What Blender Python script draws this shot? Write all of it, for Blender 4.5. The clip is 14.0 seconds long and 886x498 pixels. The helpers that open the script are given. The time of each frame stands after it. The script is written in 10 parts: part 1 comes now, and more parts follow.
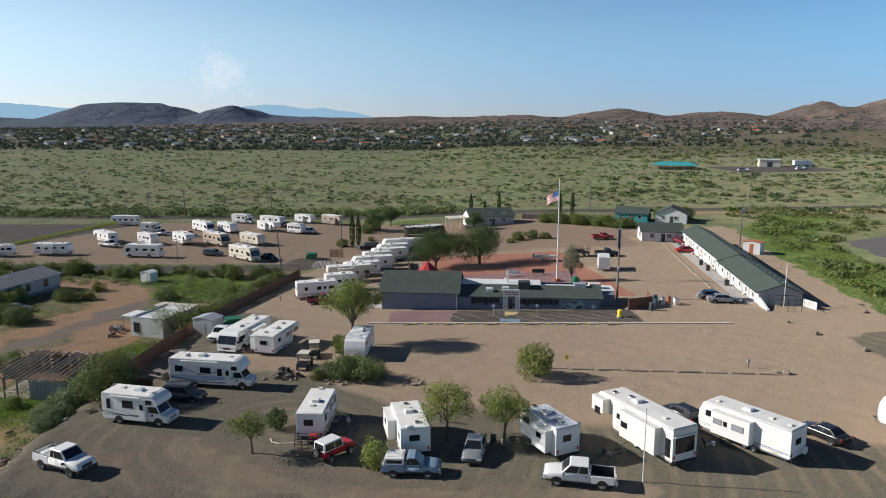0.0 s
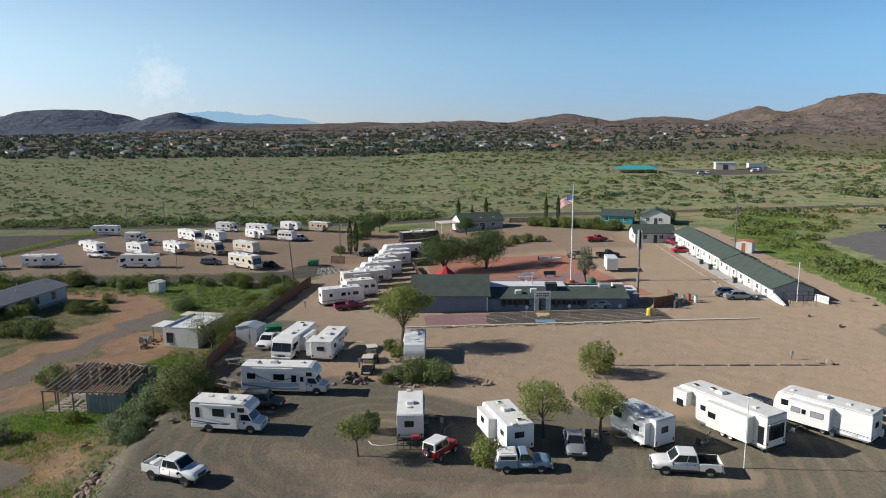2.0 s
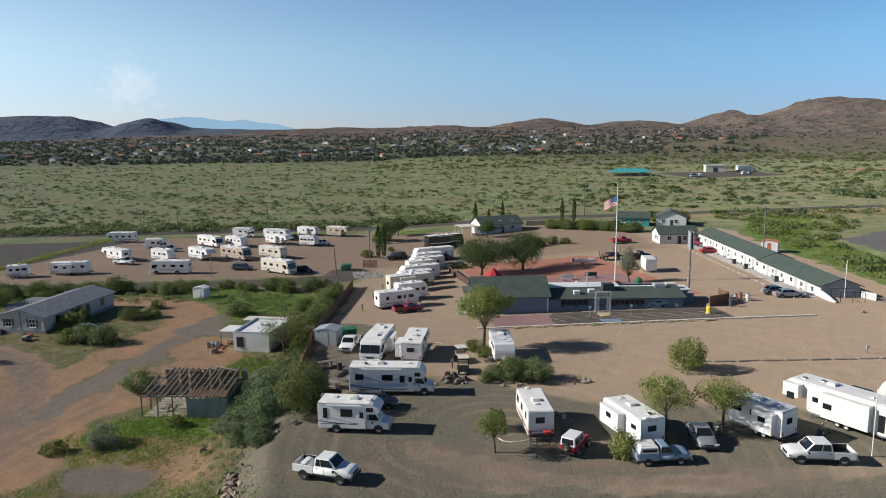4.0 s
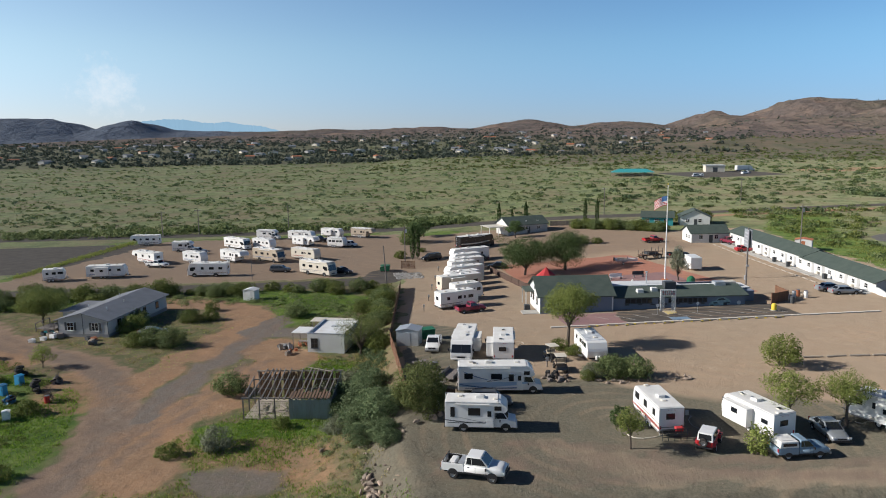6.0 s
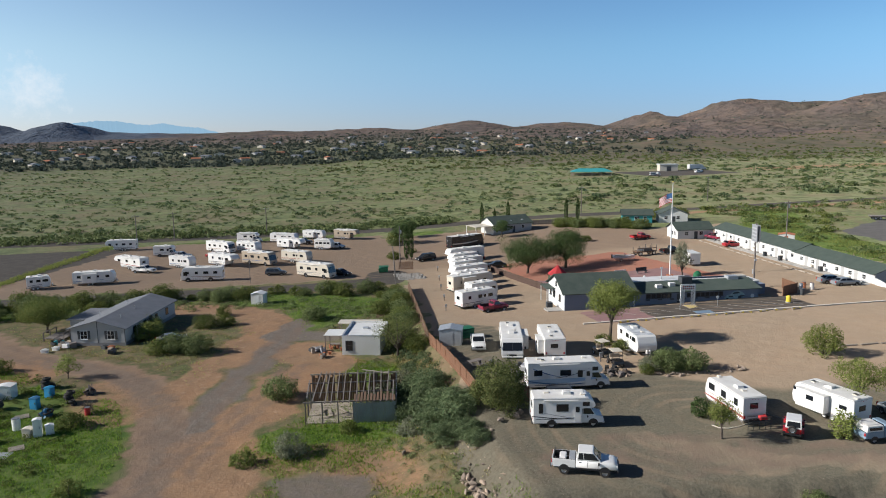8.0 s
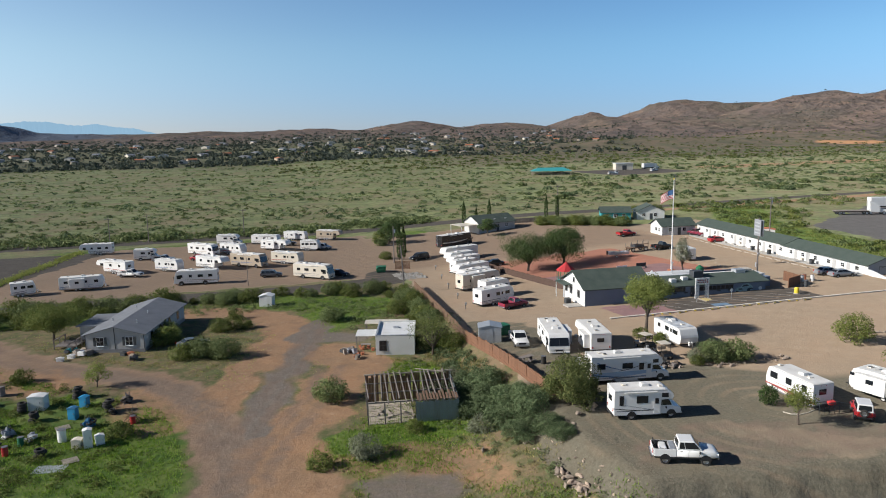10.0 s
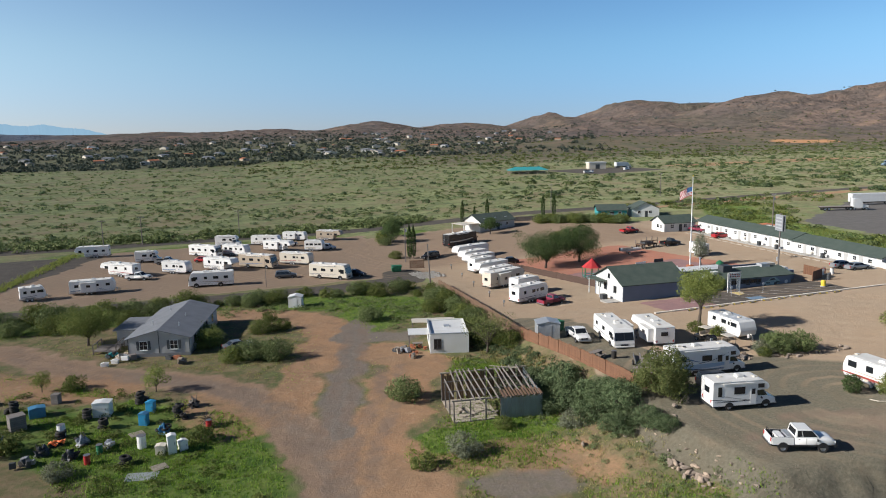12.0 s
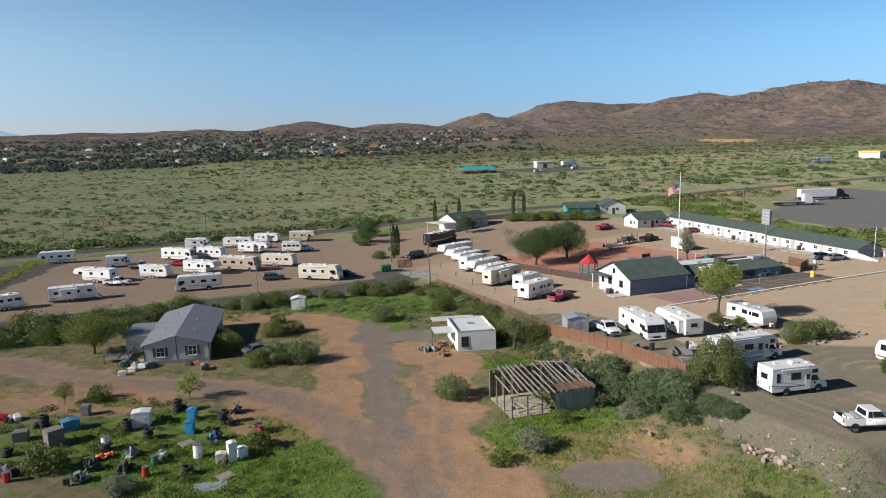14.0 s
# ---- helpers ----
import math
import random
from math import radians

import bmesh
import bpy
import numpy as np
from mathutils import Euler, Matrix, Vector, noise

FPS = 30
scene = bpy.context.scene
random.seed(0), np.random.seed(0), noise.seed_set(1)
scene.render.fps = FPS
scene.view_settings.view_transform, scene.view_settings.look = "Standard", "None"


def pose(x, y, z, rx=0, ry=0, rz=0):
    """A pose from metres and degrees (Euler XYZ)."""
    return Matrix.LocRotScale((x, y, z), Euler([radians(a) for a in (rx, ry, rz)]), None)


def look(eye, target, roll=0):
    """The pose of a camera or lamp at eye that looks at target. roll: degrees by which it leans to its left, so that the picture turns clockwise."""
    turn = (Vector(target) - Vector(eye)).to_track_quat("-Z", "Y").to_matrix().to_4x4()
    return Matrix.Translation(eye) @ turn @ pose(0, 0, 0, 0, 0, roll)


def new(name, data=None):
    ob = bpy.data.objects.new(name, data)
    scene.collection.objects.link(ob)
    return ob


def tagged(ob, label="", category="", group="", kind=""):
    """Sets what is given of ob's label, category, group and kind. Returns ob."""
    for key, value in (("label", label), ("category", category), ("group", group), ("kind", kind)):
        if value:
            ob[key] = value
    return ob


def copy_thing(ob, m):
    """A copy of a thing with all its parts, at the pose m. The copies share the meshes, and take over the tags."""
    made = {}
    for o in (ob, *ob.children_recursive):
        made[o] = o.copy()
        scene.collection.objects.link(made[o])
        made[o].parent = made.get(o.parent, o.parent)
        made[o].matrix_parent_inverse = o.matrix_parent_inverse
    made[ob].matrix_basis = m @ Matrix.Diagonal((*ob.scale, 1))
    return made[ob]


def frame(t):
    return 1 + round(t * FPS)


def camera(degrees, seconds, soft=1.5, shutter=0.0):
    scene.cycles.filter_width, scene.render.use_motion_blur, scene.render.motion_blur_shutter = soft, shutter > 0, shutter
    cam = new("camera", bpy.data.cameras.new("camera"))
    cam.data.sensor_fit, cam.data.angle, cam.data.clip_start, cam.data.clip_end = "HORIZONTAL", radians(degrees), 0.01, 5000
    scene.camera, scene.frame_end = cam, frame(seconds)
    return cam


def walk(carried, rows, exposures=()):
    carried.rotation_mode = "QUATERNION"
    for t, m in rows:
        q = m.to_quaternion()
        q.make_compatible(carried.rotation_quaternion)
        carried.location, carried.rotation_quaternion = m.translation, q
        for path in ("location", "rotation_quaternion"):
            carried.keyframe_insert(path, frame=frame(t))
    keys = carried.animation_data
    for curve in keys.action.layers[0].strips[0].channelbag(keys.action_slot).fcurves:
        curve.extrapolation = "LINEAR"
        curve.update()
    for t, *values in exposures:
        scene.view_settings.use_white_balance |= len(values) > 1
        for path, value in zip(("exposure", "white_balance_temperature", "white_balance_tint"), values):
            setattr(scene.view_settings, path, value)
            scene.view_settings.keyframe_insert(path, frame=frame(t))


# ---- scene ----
cam = camera(63.7, 14.0, 1.0)
METRES, EYE, TILT, LEAN, TURN = 89.04, 26.288, -10.0, 0.0, 0.0
ROWS = [
    (0.0, 0.0, 0.0, 0.0, 0.0, -0.0, 0.0),
    (0.5, -0.0297, -0.0038, -0.0006, -0.76, 0.11, 0.21),
    (1.0, -0.0634, -0.007, -0.0011, -1.88, 0.2, 0.48),
    (1.5, -0.1007, -0.01, -0.0015, -3.27, 0.3, 0.8),
    (2.0, -0.139, -0.0124, -0.0017, -4.14, 0.42, 1.04),
    (2.5, -0.1749, -0.0142, -0.0016, -4.83, 0.49, 1.26),
    (3.0, -0.2151, -0.0149, -0.0023, -5.45, 0.6, 1.43),
    (5.5, -0.3912, -0.0057, -0.0011, -6.92, 0.81, 1.95),
    (6.0, -0.4294, -0.0001, -0.0003, -7.44, 0.82, 2.09),
    (6.5, -0.4633, 0.0053, 0.0003, -8.02, 0.82, 2.24),
    (7.0, -0.5011, 0.012, 0.0014, -9.23, 0.8, 2.49),
    (7.5, -0.5337, 0.0183, 0.002, -10.47, 0.77, 2.75),
    (8.0, -0.5702, 0.0262, 0.0031, -12.02, 0.71, 3.07),
    (10.5, -0.7389, 0.073, 0.0089, -17.53, 0.4, 4.14),
    (11.0, -0.7751, 0.0851, 0.0106, -18.5, 0.32, 4.34),
    (11.5, -0.8069, 0.0961, 0.0125, -19.25, 0.28, 4.48),
    (12.0, -0.8422, 0.1092, 0.0144, -19.97, 0.24, 4.61),
    (12.5, -0.8724, 0.1212, 0.0159, -20.95, 0.18, 4.8),
    (13.0, -0.9073, 0.1362, 0.0182, -22.55, 0.04, 5.1),
    (13.5, -0.9376, 0.15, 0.0201, -23.76, -0.06, 5.32),
    (14.0, -0.9712, 0.1657, 0.0227, -25.34, -0.2, 5.57),
]
walk(cam, [(t, pose(0, 0, EYE, TILT, LEAN, TURN) @ pose(METRES * x, METRES * y, METRES * z, 90 + pitch, roll, yaw)) for t, x, y, z, yaw, pitch, roll in ROWS], [(0.0, 0.1, 6250, 10), (14.0, 0.1, 6250, 10)])

# ---- daylight ----
SUN_FROM = Vector((-1.0, 0.13, 0.53)).normalized()
sun = new("sun", bpy.data.lights.new("sun", "SUN"))
sun.data.energy, sun.data.angle, sun.data.color = 5.8, radians(0.6), (1.0, 0.94, 0.85)
sun.matrix_world = look((0, 0, 200), Vector((0, 0, 200)) - SUN_FROM)
world = bpy.data.worlds.new("sky")
scene.world = world
world.use_nodes = True
wn, wl = world.node_tree.nodes, world.node_tree.links
sky = wn.new("ShaderNodeTexSky")
sky.sky_type, sky.sun_disc = "NISHITA", False
sky.sun_elevation = math.asin(SUN_FROM.z)
sky.sun_rotation = math.atan2(SUN_FROM.x, SUN_FROM.y)
sky.altitude, sky.air_density, sky.dust_density, sky.ozone_density = 1300, 1.0, 0.25, 3.5
wn["Background"].inputs["Strength"].default_value = 0.112
# one faint cumulus low over the dark hills
wc = wn.new("ShaderNodeTexCoord")
wnoise = wn.new("ShaderNodeTexNoise")
wnoise.inputs["Scale"].default_value, wnoise.inputs["Detail"].default_value, wnoise.inputs["Roughness"].default_value = 46, 8, 0.68
wdist = wn.new("ShaderNodeVectorMath")
wdist.operation = "SUBTRACT"
wdist.inputs[1].default_value = (-0.291, 0.954, 0.063)
wsc = wn.new("ShaderNodeVectorMath")
wsc.operation = "MULTIPLY"
wsc.inputs[1].default_value = (24, 24, 25)
wlen = wn.new("ShaderNodeVectorMath")
wlen.operation = "LENGTH"
wsum = wn.new("ShaderNodeMath")
wsum.operation = "MULTIPLY_ADD"
wsum.inputs[1].default_value = 3.4
wramp = wn.new("ShaderNodeMapRange")
wramp.inputs["From Min"].default_value, wramp.inputs["From Max"].default_value = 2.55, 1.55
wramp.inputs["To Min"].default_value, wramp.inputs["To Max"].default_value = 0.0, 0.36
wmix = wn.new("ShaderNodeMix")
wmix.data_type = "RGBA"
wl.new(wc.outputs["Generated"], wdist.inputs[0])
wl.new(wdist.outputs[0], wsc.inputs[0])
wl.new(wsc.outputs[0], wlen.inputs[0])
wl.new(wc.outputs["Generated"], wnoise.inputs["Vector"])
wl.new(wlen.outputs["Value"], wsum.inputs[2])
wl.new(wnoise.outputs["Fac"], wsum.inputs[0])
wl.new(wsum.outputs[0], wramp.inputs["Value"])
wl.new(wramp.outputs[0], wmix.inputs["Factor"])
wtint = wn.new("ShaderNodeMix")
wtint.data_type, wtint.blend_type = "RGBA", "MULTIPLY"
wtint.inputs["Factor"].default_value = 1.0
# the sky is hazier and whiter on the sun's side, clear blue away from it
wxyz = wn.new("ShaderNodeSeparateXYZ")
wl.new(wc.outputs["Generated"], wxyz.inputs[0])


def sky_grade(a, b, socket, lo, hi):
    r, x = wn.new("ShaderNodeMapRange"), wn.new("ShaderNodeMix")
    r.interpolation_type = "SMOOTHSTEP"
    r.inputs["From Min"].default_value, r.inputs["From Max"].default_value = lo, hi
    x.data_type = "RGBA"
    wl.new(socket, r.inputs["Value"])
    wl.new(r.outputs[0], x.inputs["Factor"])
    for s, p in ((a, 6), (b, 7)):
        if isinstance(s, tuple):
            x.inputs[p].default_value = (*s, 1)
        else:
            wl.new(s, x.inputs[p])
    return x.outputs[2]


near_horizon = sky_grade((1.0, 0.93, 1.07), (0.50, 0.63, 0.96), wxyz.outputs["X"], -0.75, 0.65)
low_sky = sky_grade((1.55, 1.30, 1.06), (0.75, 0.94, 1.02), wxyz.outputs["X"], -0.75, 0.65)
tint = sky_grade(near_horizon, low_sky, wxyz.outputs["Z"], 0.0, 0.13)
tint = sky_grade(tint, (0.22, 0.26, 0.34), wxyz.outputs["Z"], 0.18, 0.5)
wl.new(tint, wtint.inputs[7])
wl.new(sky.outputs[0], wtint.inputs[6])
wl.new(wtint.outputs[2], wmix.inputs[6])
wmix.inputs[7].default_value = (8.5, 8.2, 8.0, 1)
wl.new(wmix.outputs[2], wn["Background"].inputs["Color"])

# ---- materials ----
def material(name, colour, rough=0.7, metal=0.0, second=None, scale=4.0, amount=0.5, bump=0.0, fine=None, spec=0.5, streak=None, vary=0.0):
    """A surface with blotches of a second colour, fine grain and relief, in metres."""
    m = bpy.data.materials.new(name)
    m.use_nodes = True
    n, l = m.node_tree.nodes, m.node_tree.links
    b = n["Principled BSDF"]
    b.inputs["Roughness"].default_value, b.inputs["Metallic"].default_value = rough, metal
    b.inputs["Specular IOR Level"].default_value = spec
    b.inputs["Diffuse Roughness"].default_value = 0.5 if rough > 0.7 else 0.0
    b.inputs["Base Color"].default_value = (*colour, 1)
    if second is None:
        return m
    co = n.new("ShaderNodeTexCoord")
    mp = n.new("ShaderNodeMapping")
    if streak:
        mp.inputs["Scale"].default_value = streak
    l.new(co.outputs["Object"], mp.inputs["Vector"])
    big = n.new("ShaderNodeTexNoise")
    big.inputs["Scale"].default_value, big.inputs["Detail"].default_value = scale, 5
    l.new(mp.outputs[0], big.inputs["Vector"])
    small = n.new("ShaderNodeTexNoise")
    small.inputs["Scale"].default_value, small.inputs["Detail"].default_value = fine or scale * 9, 3
    l.new(mp.outputs[0], small.inputs["Vector"])
    add = n.new("ShaderNodeMath")
    add.operation = "MULTIPLY_ADD"
    add.inputs[1].default_value = 0.45
    l.new(small.outputs["Fac"], add.inputs[0])
    l.new(big.outputs["Fac"], add.inputs[2])
    r = n.new("ShaderNodeMapRange")
    r.inputs["From Min"].default_value, r.inputs["From Max"].default_value = 0.5, 0.95
    r.inputs["To Max"].default_value = amount
    l.new(add.outputs[0], r.inputs["Value"])
    mx = n.new("ShaderNodeMix")
    mx.data_type = "RGBA"
    mx.inputs[6].default_value, mx.inputs[7].default_value = (*colour, 1), (*second, 1)
    l.new(r.outputs[0], mx.inputs["Factor"])
    out = mx.outputs[2]
    if vary:
        oi = n.new("ShaderNodeObjectInfo")
        geo = n.new("ShaderNodeNewGeometry")
        su = n.new("ShaderNodeMath")
        su.operation = "ADD"
        l.new(oi.outputs["Random"], su.inputs[0])
        l.new(geo.outputs["Random Per Island"], su.inputs[1])
        mr = n.new("ShaderNodeMapRange")
        mr.inputs["From Max"].default_value = 2.0
        mr.inputs["To Min"].default_value, mr.inputs["To Max"].default_value = 1 - vary, 1 + vary
        l.new(su.outputs[0], mr.inputs["Value"])
        hs = n.new("ShaderNodeHueSaturation")
        l.new(mr.outputs[0], hs.inputs["Value"])
        l.new(out, hs.inputs["Color"])
        out = hs.outputs[0]
    l.new(out, b.inputs["Base Color"])
    if bump:
        bp = n.new("ShaderNodeBump")
        bp.inputs["Strength"].default_value, bp.inputs["Distance"].default_value = bump, 0.02
        l.new(small.outputs["Fac"], bp.inputs["Height"])
        l.new(bp.outputs[0], b.inputs["Normal"])
    return m


M = {}
M["rv_white"] = material("rv_white", (0.79, 0.78, 0.76), 0.4, second=(0.66, 0.64, 0.60), scale=0.7, amount=0.35, streak=(1, 1, 0.3))
M["rv_cream"] = material("rv_cream", (0.66, 0.60, 0.50), 0.45, second=(0.52, 0.46, 0.37), scale=0.7, amount=0.4, streak=(1, 1, 0.3))
M["rv_tan"] = material("rv_tan", (0.44, 0.36, 0.27), 0.5, second=(0.34, 0.27, 0.2), scale=0.7, amount=0.4)
M["rv_roof"] = material("rv_roof", (0.78, 0.77, 0.74), 0.6, second=(0.52, 0.49, 0.44), scale=0.9, amount=0.5, bump=0.1)
M["rv_roof_worn"] = material("rv_roof_worn", (0.72, 0.73, 0.74), 0.6, second=(0.20, 0.24, 0.30), scale=1.6, amount=0.95, bump=0.1)
M["rv_grey"] = material("rv_grey", (0.30, 0.31, 0.33), 0.45, second=(0.22, 0.23, 0.25), scale=1.0, amount=0.4)
M["glass"] = material("glass", (0.015, 0.018, 0.022), 0.06, spec=0.6)
M["frame_dark"] = material("frame_dark", (0.03, 0.03, 0.032), 0.4)
M["rubber"] = material("rubber", (0.02, 0.02, 0.02), 0.85, second=(0.06, 0.05, 0.04), scale=6, amount=0.6)
M["chrome"] = material("chrome", (0.55, 0.56, 0.58), 0.28, metal=1.0)
M["steel"] = material("steel", (0.30, 0.30, 0.31), 0.5, metal=0.7, second=(0.20, 0.17, 0.15), scale=3, amount=0.5)
M["galvanised"] = material("galvanised", (0.52, 0.54, 0.56), 0.45, metal=0.5, second=(0.40, 0.41, 0.42), scale=3, amount=0.5)
M["black_plastic"] = material("black_plastic", (0.02, 0.02, 0.022), 0.5)
M["chassis"] = material("chassis", (0.025, 0.024, 0.023), 0.8)
M["decal_blue"] = material("decal_blue", (0.06, 0.14, 0.30), 0.4)
M["decal_sky"] = material("decal_sky", (0.34, 0.46, 0.60), 0.4)
M["decal_red"] = material("decal_red", (0.33, 0.05, 0.04), 0.4)
M["decal_grey"] = material("decal_grey", (0.22, 0.22, 0.23), 0.4)
M["decal_tan"] = material("decal_tan", (0.36, 0.27, 0.18), 0.45)
M["decal_black"] = material("decal_black", (0.03, 0.03, 0.035), 0.4)
M["paint_white"] = material("paint_white", (0.76, 0.76, 0.75), 0.25, second=(0.62, 0.59, 0.54), scale=1.2, amount=0.3)
M["paint_silver"] = material("paint_silver", (0.36, 0.38, 0.40), 0.28, metal=0.4, second=(0.30, 0.31, 0.32), scale=1.2, amount=0.4)
M["paint_blue"] = material("paint_blue", (0.19, 0.28, 0.37), 0.35, second=(0.24, 0.31, 0.38), scale=1.2, amount=0.5)
M["paint_red"] = material("paint_red", (0.42, 0.03, 0.035), 0.3, second=(0.32, 0.03, 0.03), scale=1.2, amount=0.4)
M["paint_maroon"] = material("paint_maroon", (0.25, 0.03, 0.06), 0.35, second=(0.18, 0.03, 0.05), scale=1.2, amount=0.4)
M["paint_black"] = material("paint_black", (0.018, 0.018, 0.02), 0.25, second=(0.04, 0.038, 0.035), scale=1.2, amount=0.4)
M["paint_grey"] = material("paint_grey", (0.13, 0.14, 0.15), 0.3, metal=0.3, second=(0.10, 0.10, 0.11), scale=1.2, amount=0.4)
M["lamp_red"] = material("lamp_red", (0.45, 0.02, 0.02), 0.2)
M["lamp_clear"] = material("lamp_clear", (0.7, 0.7, 0.68), 0.12)
M["lamp_amber"] = material("lamp_amber", (0.6, 0.22, 0.03), 0.2)
M["wall_blue"] = material("wall_blue", (0.20, 0.235, 0.30), 0.75, second=(0.16, 0.19, 0.25), scale=0.5, amount=0.6, fine=9, bump=0.2)
M["wall_white"] = material("wall_white", (0.72, 0.72, 0.70), 0.75, second=(0.58, 0.56, 0.52), scale=0.5, amount=0.5, fine=7, bump=0.15)
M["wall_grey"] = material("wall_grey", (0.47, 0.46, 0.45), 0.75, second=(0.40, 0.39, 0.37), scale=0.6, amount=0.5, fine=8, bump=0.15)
M["trim_dark"] = material("trim_dark", (0.05, 0.055, 0.06), 0.6)
M["trim_white"] = material("trim_white", (0.74, 0.74, 0.72), 0.6)
M["roof_green"] = material("roof_green", (0.050, 0.072, 0.060), 0.9, second=(0.085, 0.105, 0.088), scale=0.7, amount=0.7, fine=11, bump=0.5)
M["roof_grey"] = material("roof_grey", (0.17, 0.18, 0.20), 0.9, second=(0.24, 0.25, 0.27), scale=0.7, amount=0.7, fine=11, bump=0.5)
M["roof_white"] = material("roof_white", (0.72, 0.73, 0.73), 0.55, second=(0.50, 0.49, 0.46), scale=0.6, amount=0.5, bump=0.1)
M["teal"] = material("teal", (0.045, 0.32, 0.34), 0.65, second=(0.035, 0.25, 0.27), scale=0.8, amount=0.5)
M["wood_fence"] = material("wood_fence", (0.235, 0.112, 0.060), 0.85, second=(0.120, 0.066, 0.042), scale=1.2, amount=0.8, streak=(6, 6, 0.6), bump=0.3, vary=0.25)
M["wood_dark"] = material("wood_dark", (0.20, 0.115, 0.07), 0.9, second=(0.12, 0.08, 0.055), scale=1.2, amount=0.8, streak=(6, 6, 0.6), bump=0.3)
M["wood_grey"] = material("wood_grey", (0.24, 0.21, 0.19), 0.9, second=(0.13, 0.11, 0.10), scale=1.5, amount=0.8, streak=(1, 6, 6), bump=0.3, vary=0.25)
M["wood_pale"] = material("wood_pale", (0.42, 0.36, 0.29), 0.9, second=(0.28, 0.24, 0.20), scale=1.5, amount=0.8, bump=0.2, vary=0.2)
M["tin"] = material("tin", (0.27, 0.33, 0.37), 0.5, metal=0.35, second=(0.20, 0.19, 0.17), scale=0.8, amount=0.8, streak=(1, 1, 0.2))
M["concrete"] = material("concrete", (0.42, 0.40, 0.37), 0.9, second=(0.30, 0.28, 0.25), scale=1.0, amount=0.7, bump=0.2, vary=0.1)
M["kerb_paint"] = material("kerb_paint", (0.62, 0.57, 0.50), 0.85, second=(0.45, 0.40, 0.34), scale=0.8, amount=0.7, bump=0.2)
M["bark"] = material("bark", (0.14, 0.11, 0.085), 0.95, second=(0.08, 0.06, 0.05), scale=4, amount=0.8, bump=0.6)
M["rock"] = material("rock", (0.30, 0.24, 0.19), 0.95, second=(0.19, 0.15, 0.12), scale=3, amount=0.8, bump=0.6, vary=0.3)
# white wall with shade put into its colour, for the motel's near gable
M["wall_white_shaded"] = material("wall_white_shaded", (0.40, 0.41, 0.43), 0.8, second=(0.33, 0.34, 0.36), scale=0.6, amount=0.5, fine=8, bump=0.15)
M["mural_paint"] = material("mural_paint", (0.42, 0.52, 0.52), 0.7, second=(0.16, 0.30, 0.32), scale=2.2, amount=0.9)
M["rv_ivory"] = material("rv_ivory", (0.78, 0.755, 0.69), 0.42, second=(0.66, 0.62, 0.54), scale=0.7, amount=0.4, streak=(1, 1, 0.3))
M["gravel_stone"] = material("gravel_stone", (0.27, 0.22, 0.165), 0.95, second=(0.18, 0.145, 0.11), scale=2, amount=0.8)
M["picket_brown"] = material("picket_brown", (0.115, 0.068, 0.050), 0.8, second=(0.07, 0.045, 0.035), scale=3, amount=0.6)
M["rock_pale"] = material("rock_pale", (0.44, 0.34, 0.26), 0.95, second=(0.38, 0.29, 0.22), scale=3, amount=0.8, bump=0.6, vary=0.2)
M["cloth_red"] = material("cloth_red", (0.50, 0.035, 0.04), 0.8, second=(0.38, 0.03, 0.03), scale=2, amount=0.5)
M["green_metal"] = material("green_metal", (0.02, 0.16, 0.07), 0.5, second=(0.02, 0.10, 0.05), scale=2, amount=0.6)
M["barrel_blue"] = material("barrel_blue", (0.03, 0.28, 0.52), 0.55, second=(0.03, 0.18, 0.34), scale=2, amount=0.6)
M["tarp_blue"] = material("tarp_blue", (0.05, 0.20, 0.36), 0.6, second=(0.04, 0.13, 0.24), scale=2, amount=0.6, bump=0.3)
M["yellow"] = material("yellow", (0.75, 0.55, 0.05), 0.6)
M["orange"] = material("orange", (0.70, 0.18, 0.04), 0.7)
M["pot"] = material("pot", (0.42, 0.15, 0.07), 0.8)


def leaf_material(name, a, b, rough=0.65):
    m = bpy.data.materials.new(name)
    m.use_nodes = True
    n, l = m.node_tree.nodes, m.node_tree.links
    bs = n["Principled BSDF"]
    bs.inputs["Roughness"].default_value, bs.inputs["Specular IOR Level"].default_value = rough, 0.12
    geo, oi = n.new("ShaderNodeNewGeometry"), n.new("ShaderNodeObjectInfo")
    mx = n.new("ShaderNodeMix")
    mx.data_type = "RGBA"
    mx.inputs[6].default_value, mx.inputs[7].default_value = (*a, 1), (*b, 1)
    l.new(geo.outputs["Random Per Island"], mx.inputs["Factor"])
    hs = n.new("ShaderNodeHueSaturation")
    mr = n.new("ShaderNodeMapRange")
    mr.inputs["To Min"].default_value, mr.inputs["To Max"].default_value = 0.82, 1.18
    l.new(oi.outputs["Random"], mr.inputs["Value"])
    l.new(mr.outputs[0], hs.inputs["Value"])
    l.new(mx.outputs[2], hs.inputs["Color"])
    l.new(hs.outputs[0], bs.inputs["Base Color"])
    tr = n.new("ShaderNodeBsdfTranslucent")
    l.new(hs.outputs[0], tr.inputs["Color"])
    ms = n.new("ShaderNodeMixShader")
    ms.inputs[0].default_value = 0.26
    l.new(bs.outputs[0], ms.inputs[1])
    l.new(tr.outputs[0], ms.inputs[2])
    l.new(ms.outputs[0], n["Material Output"].inputs["Surface"])
    return m


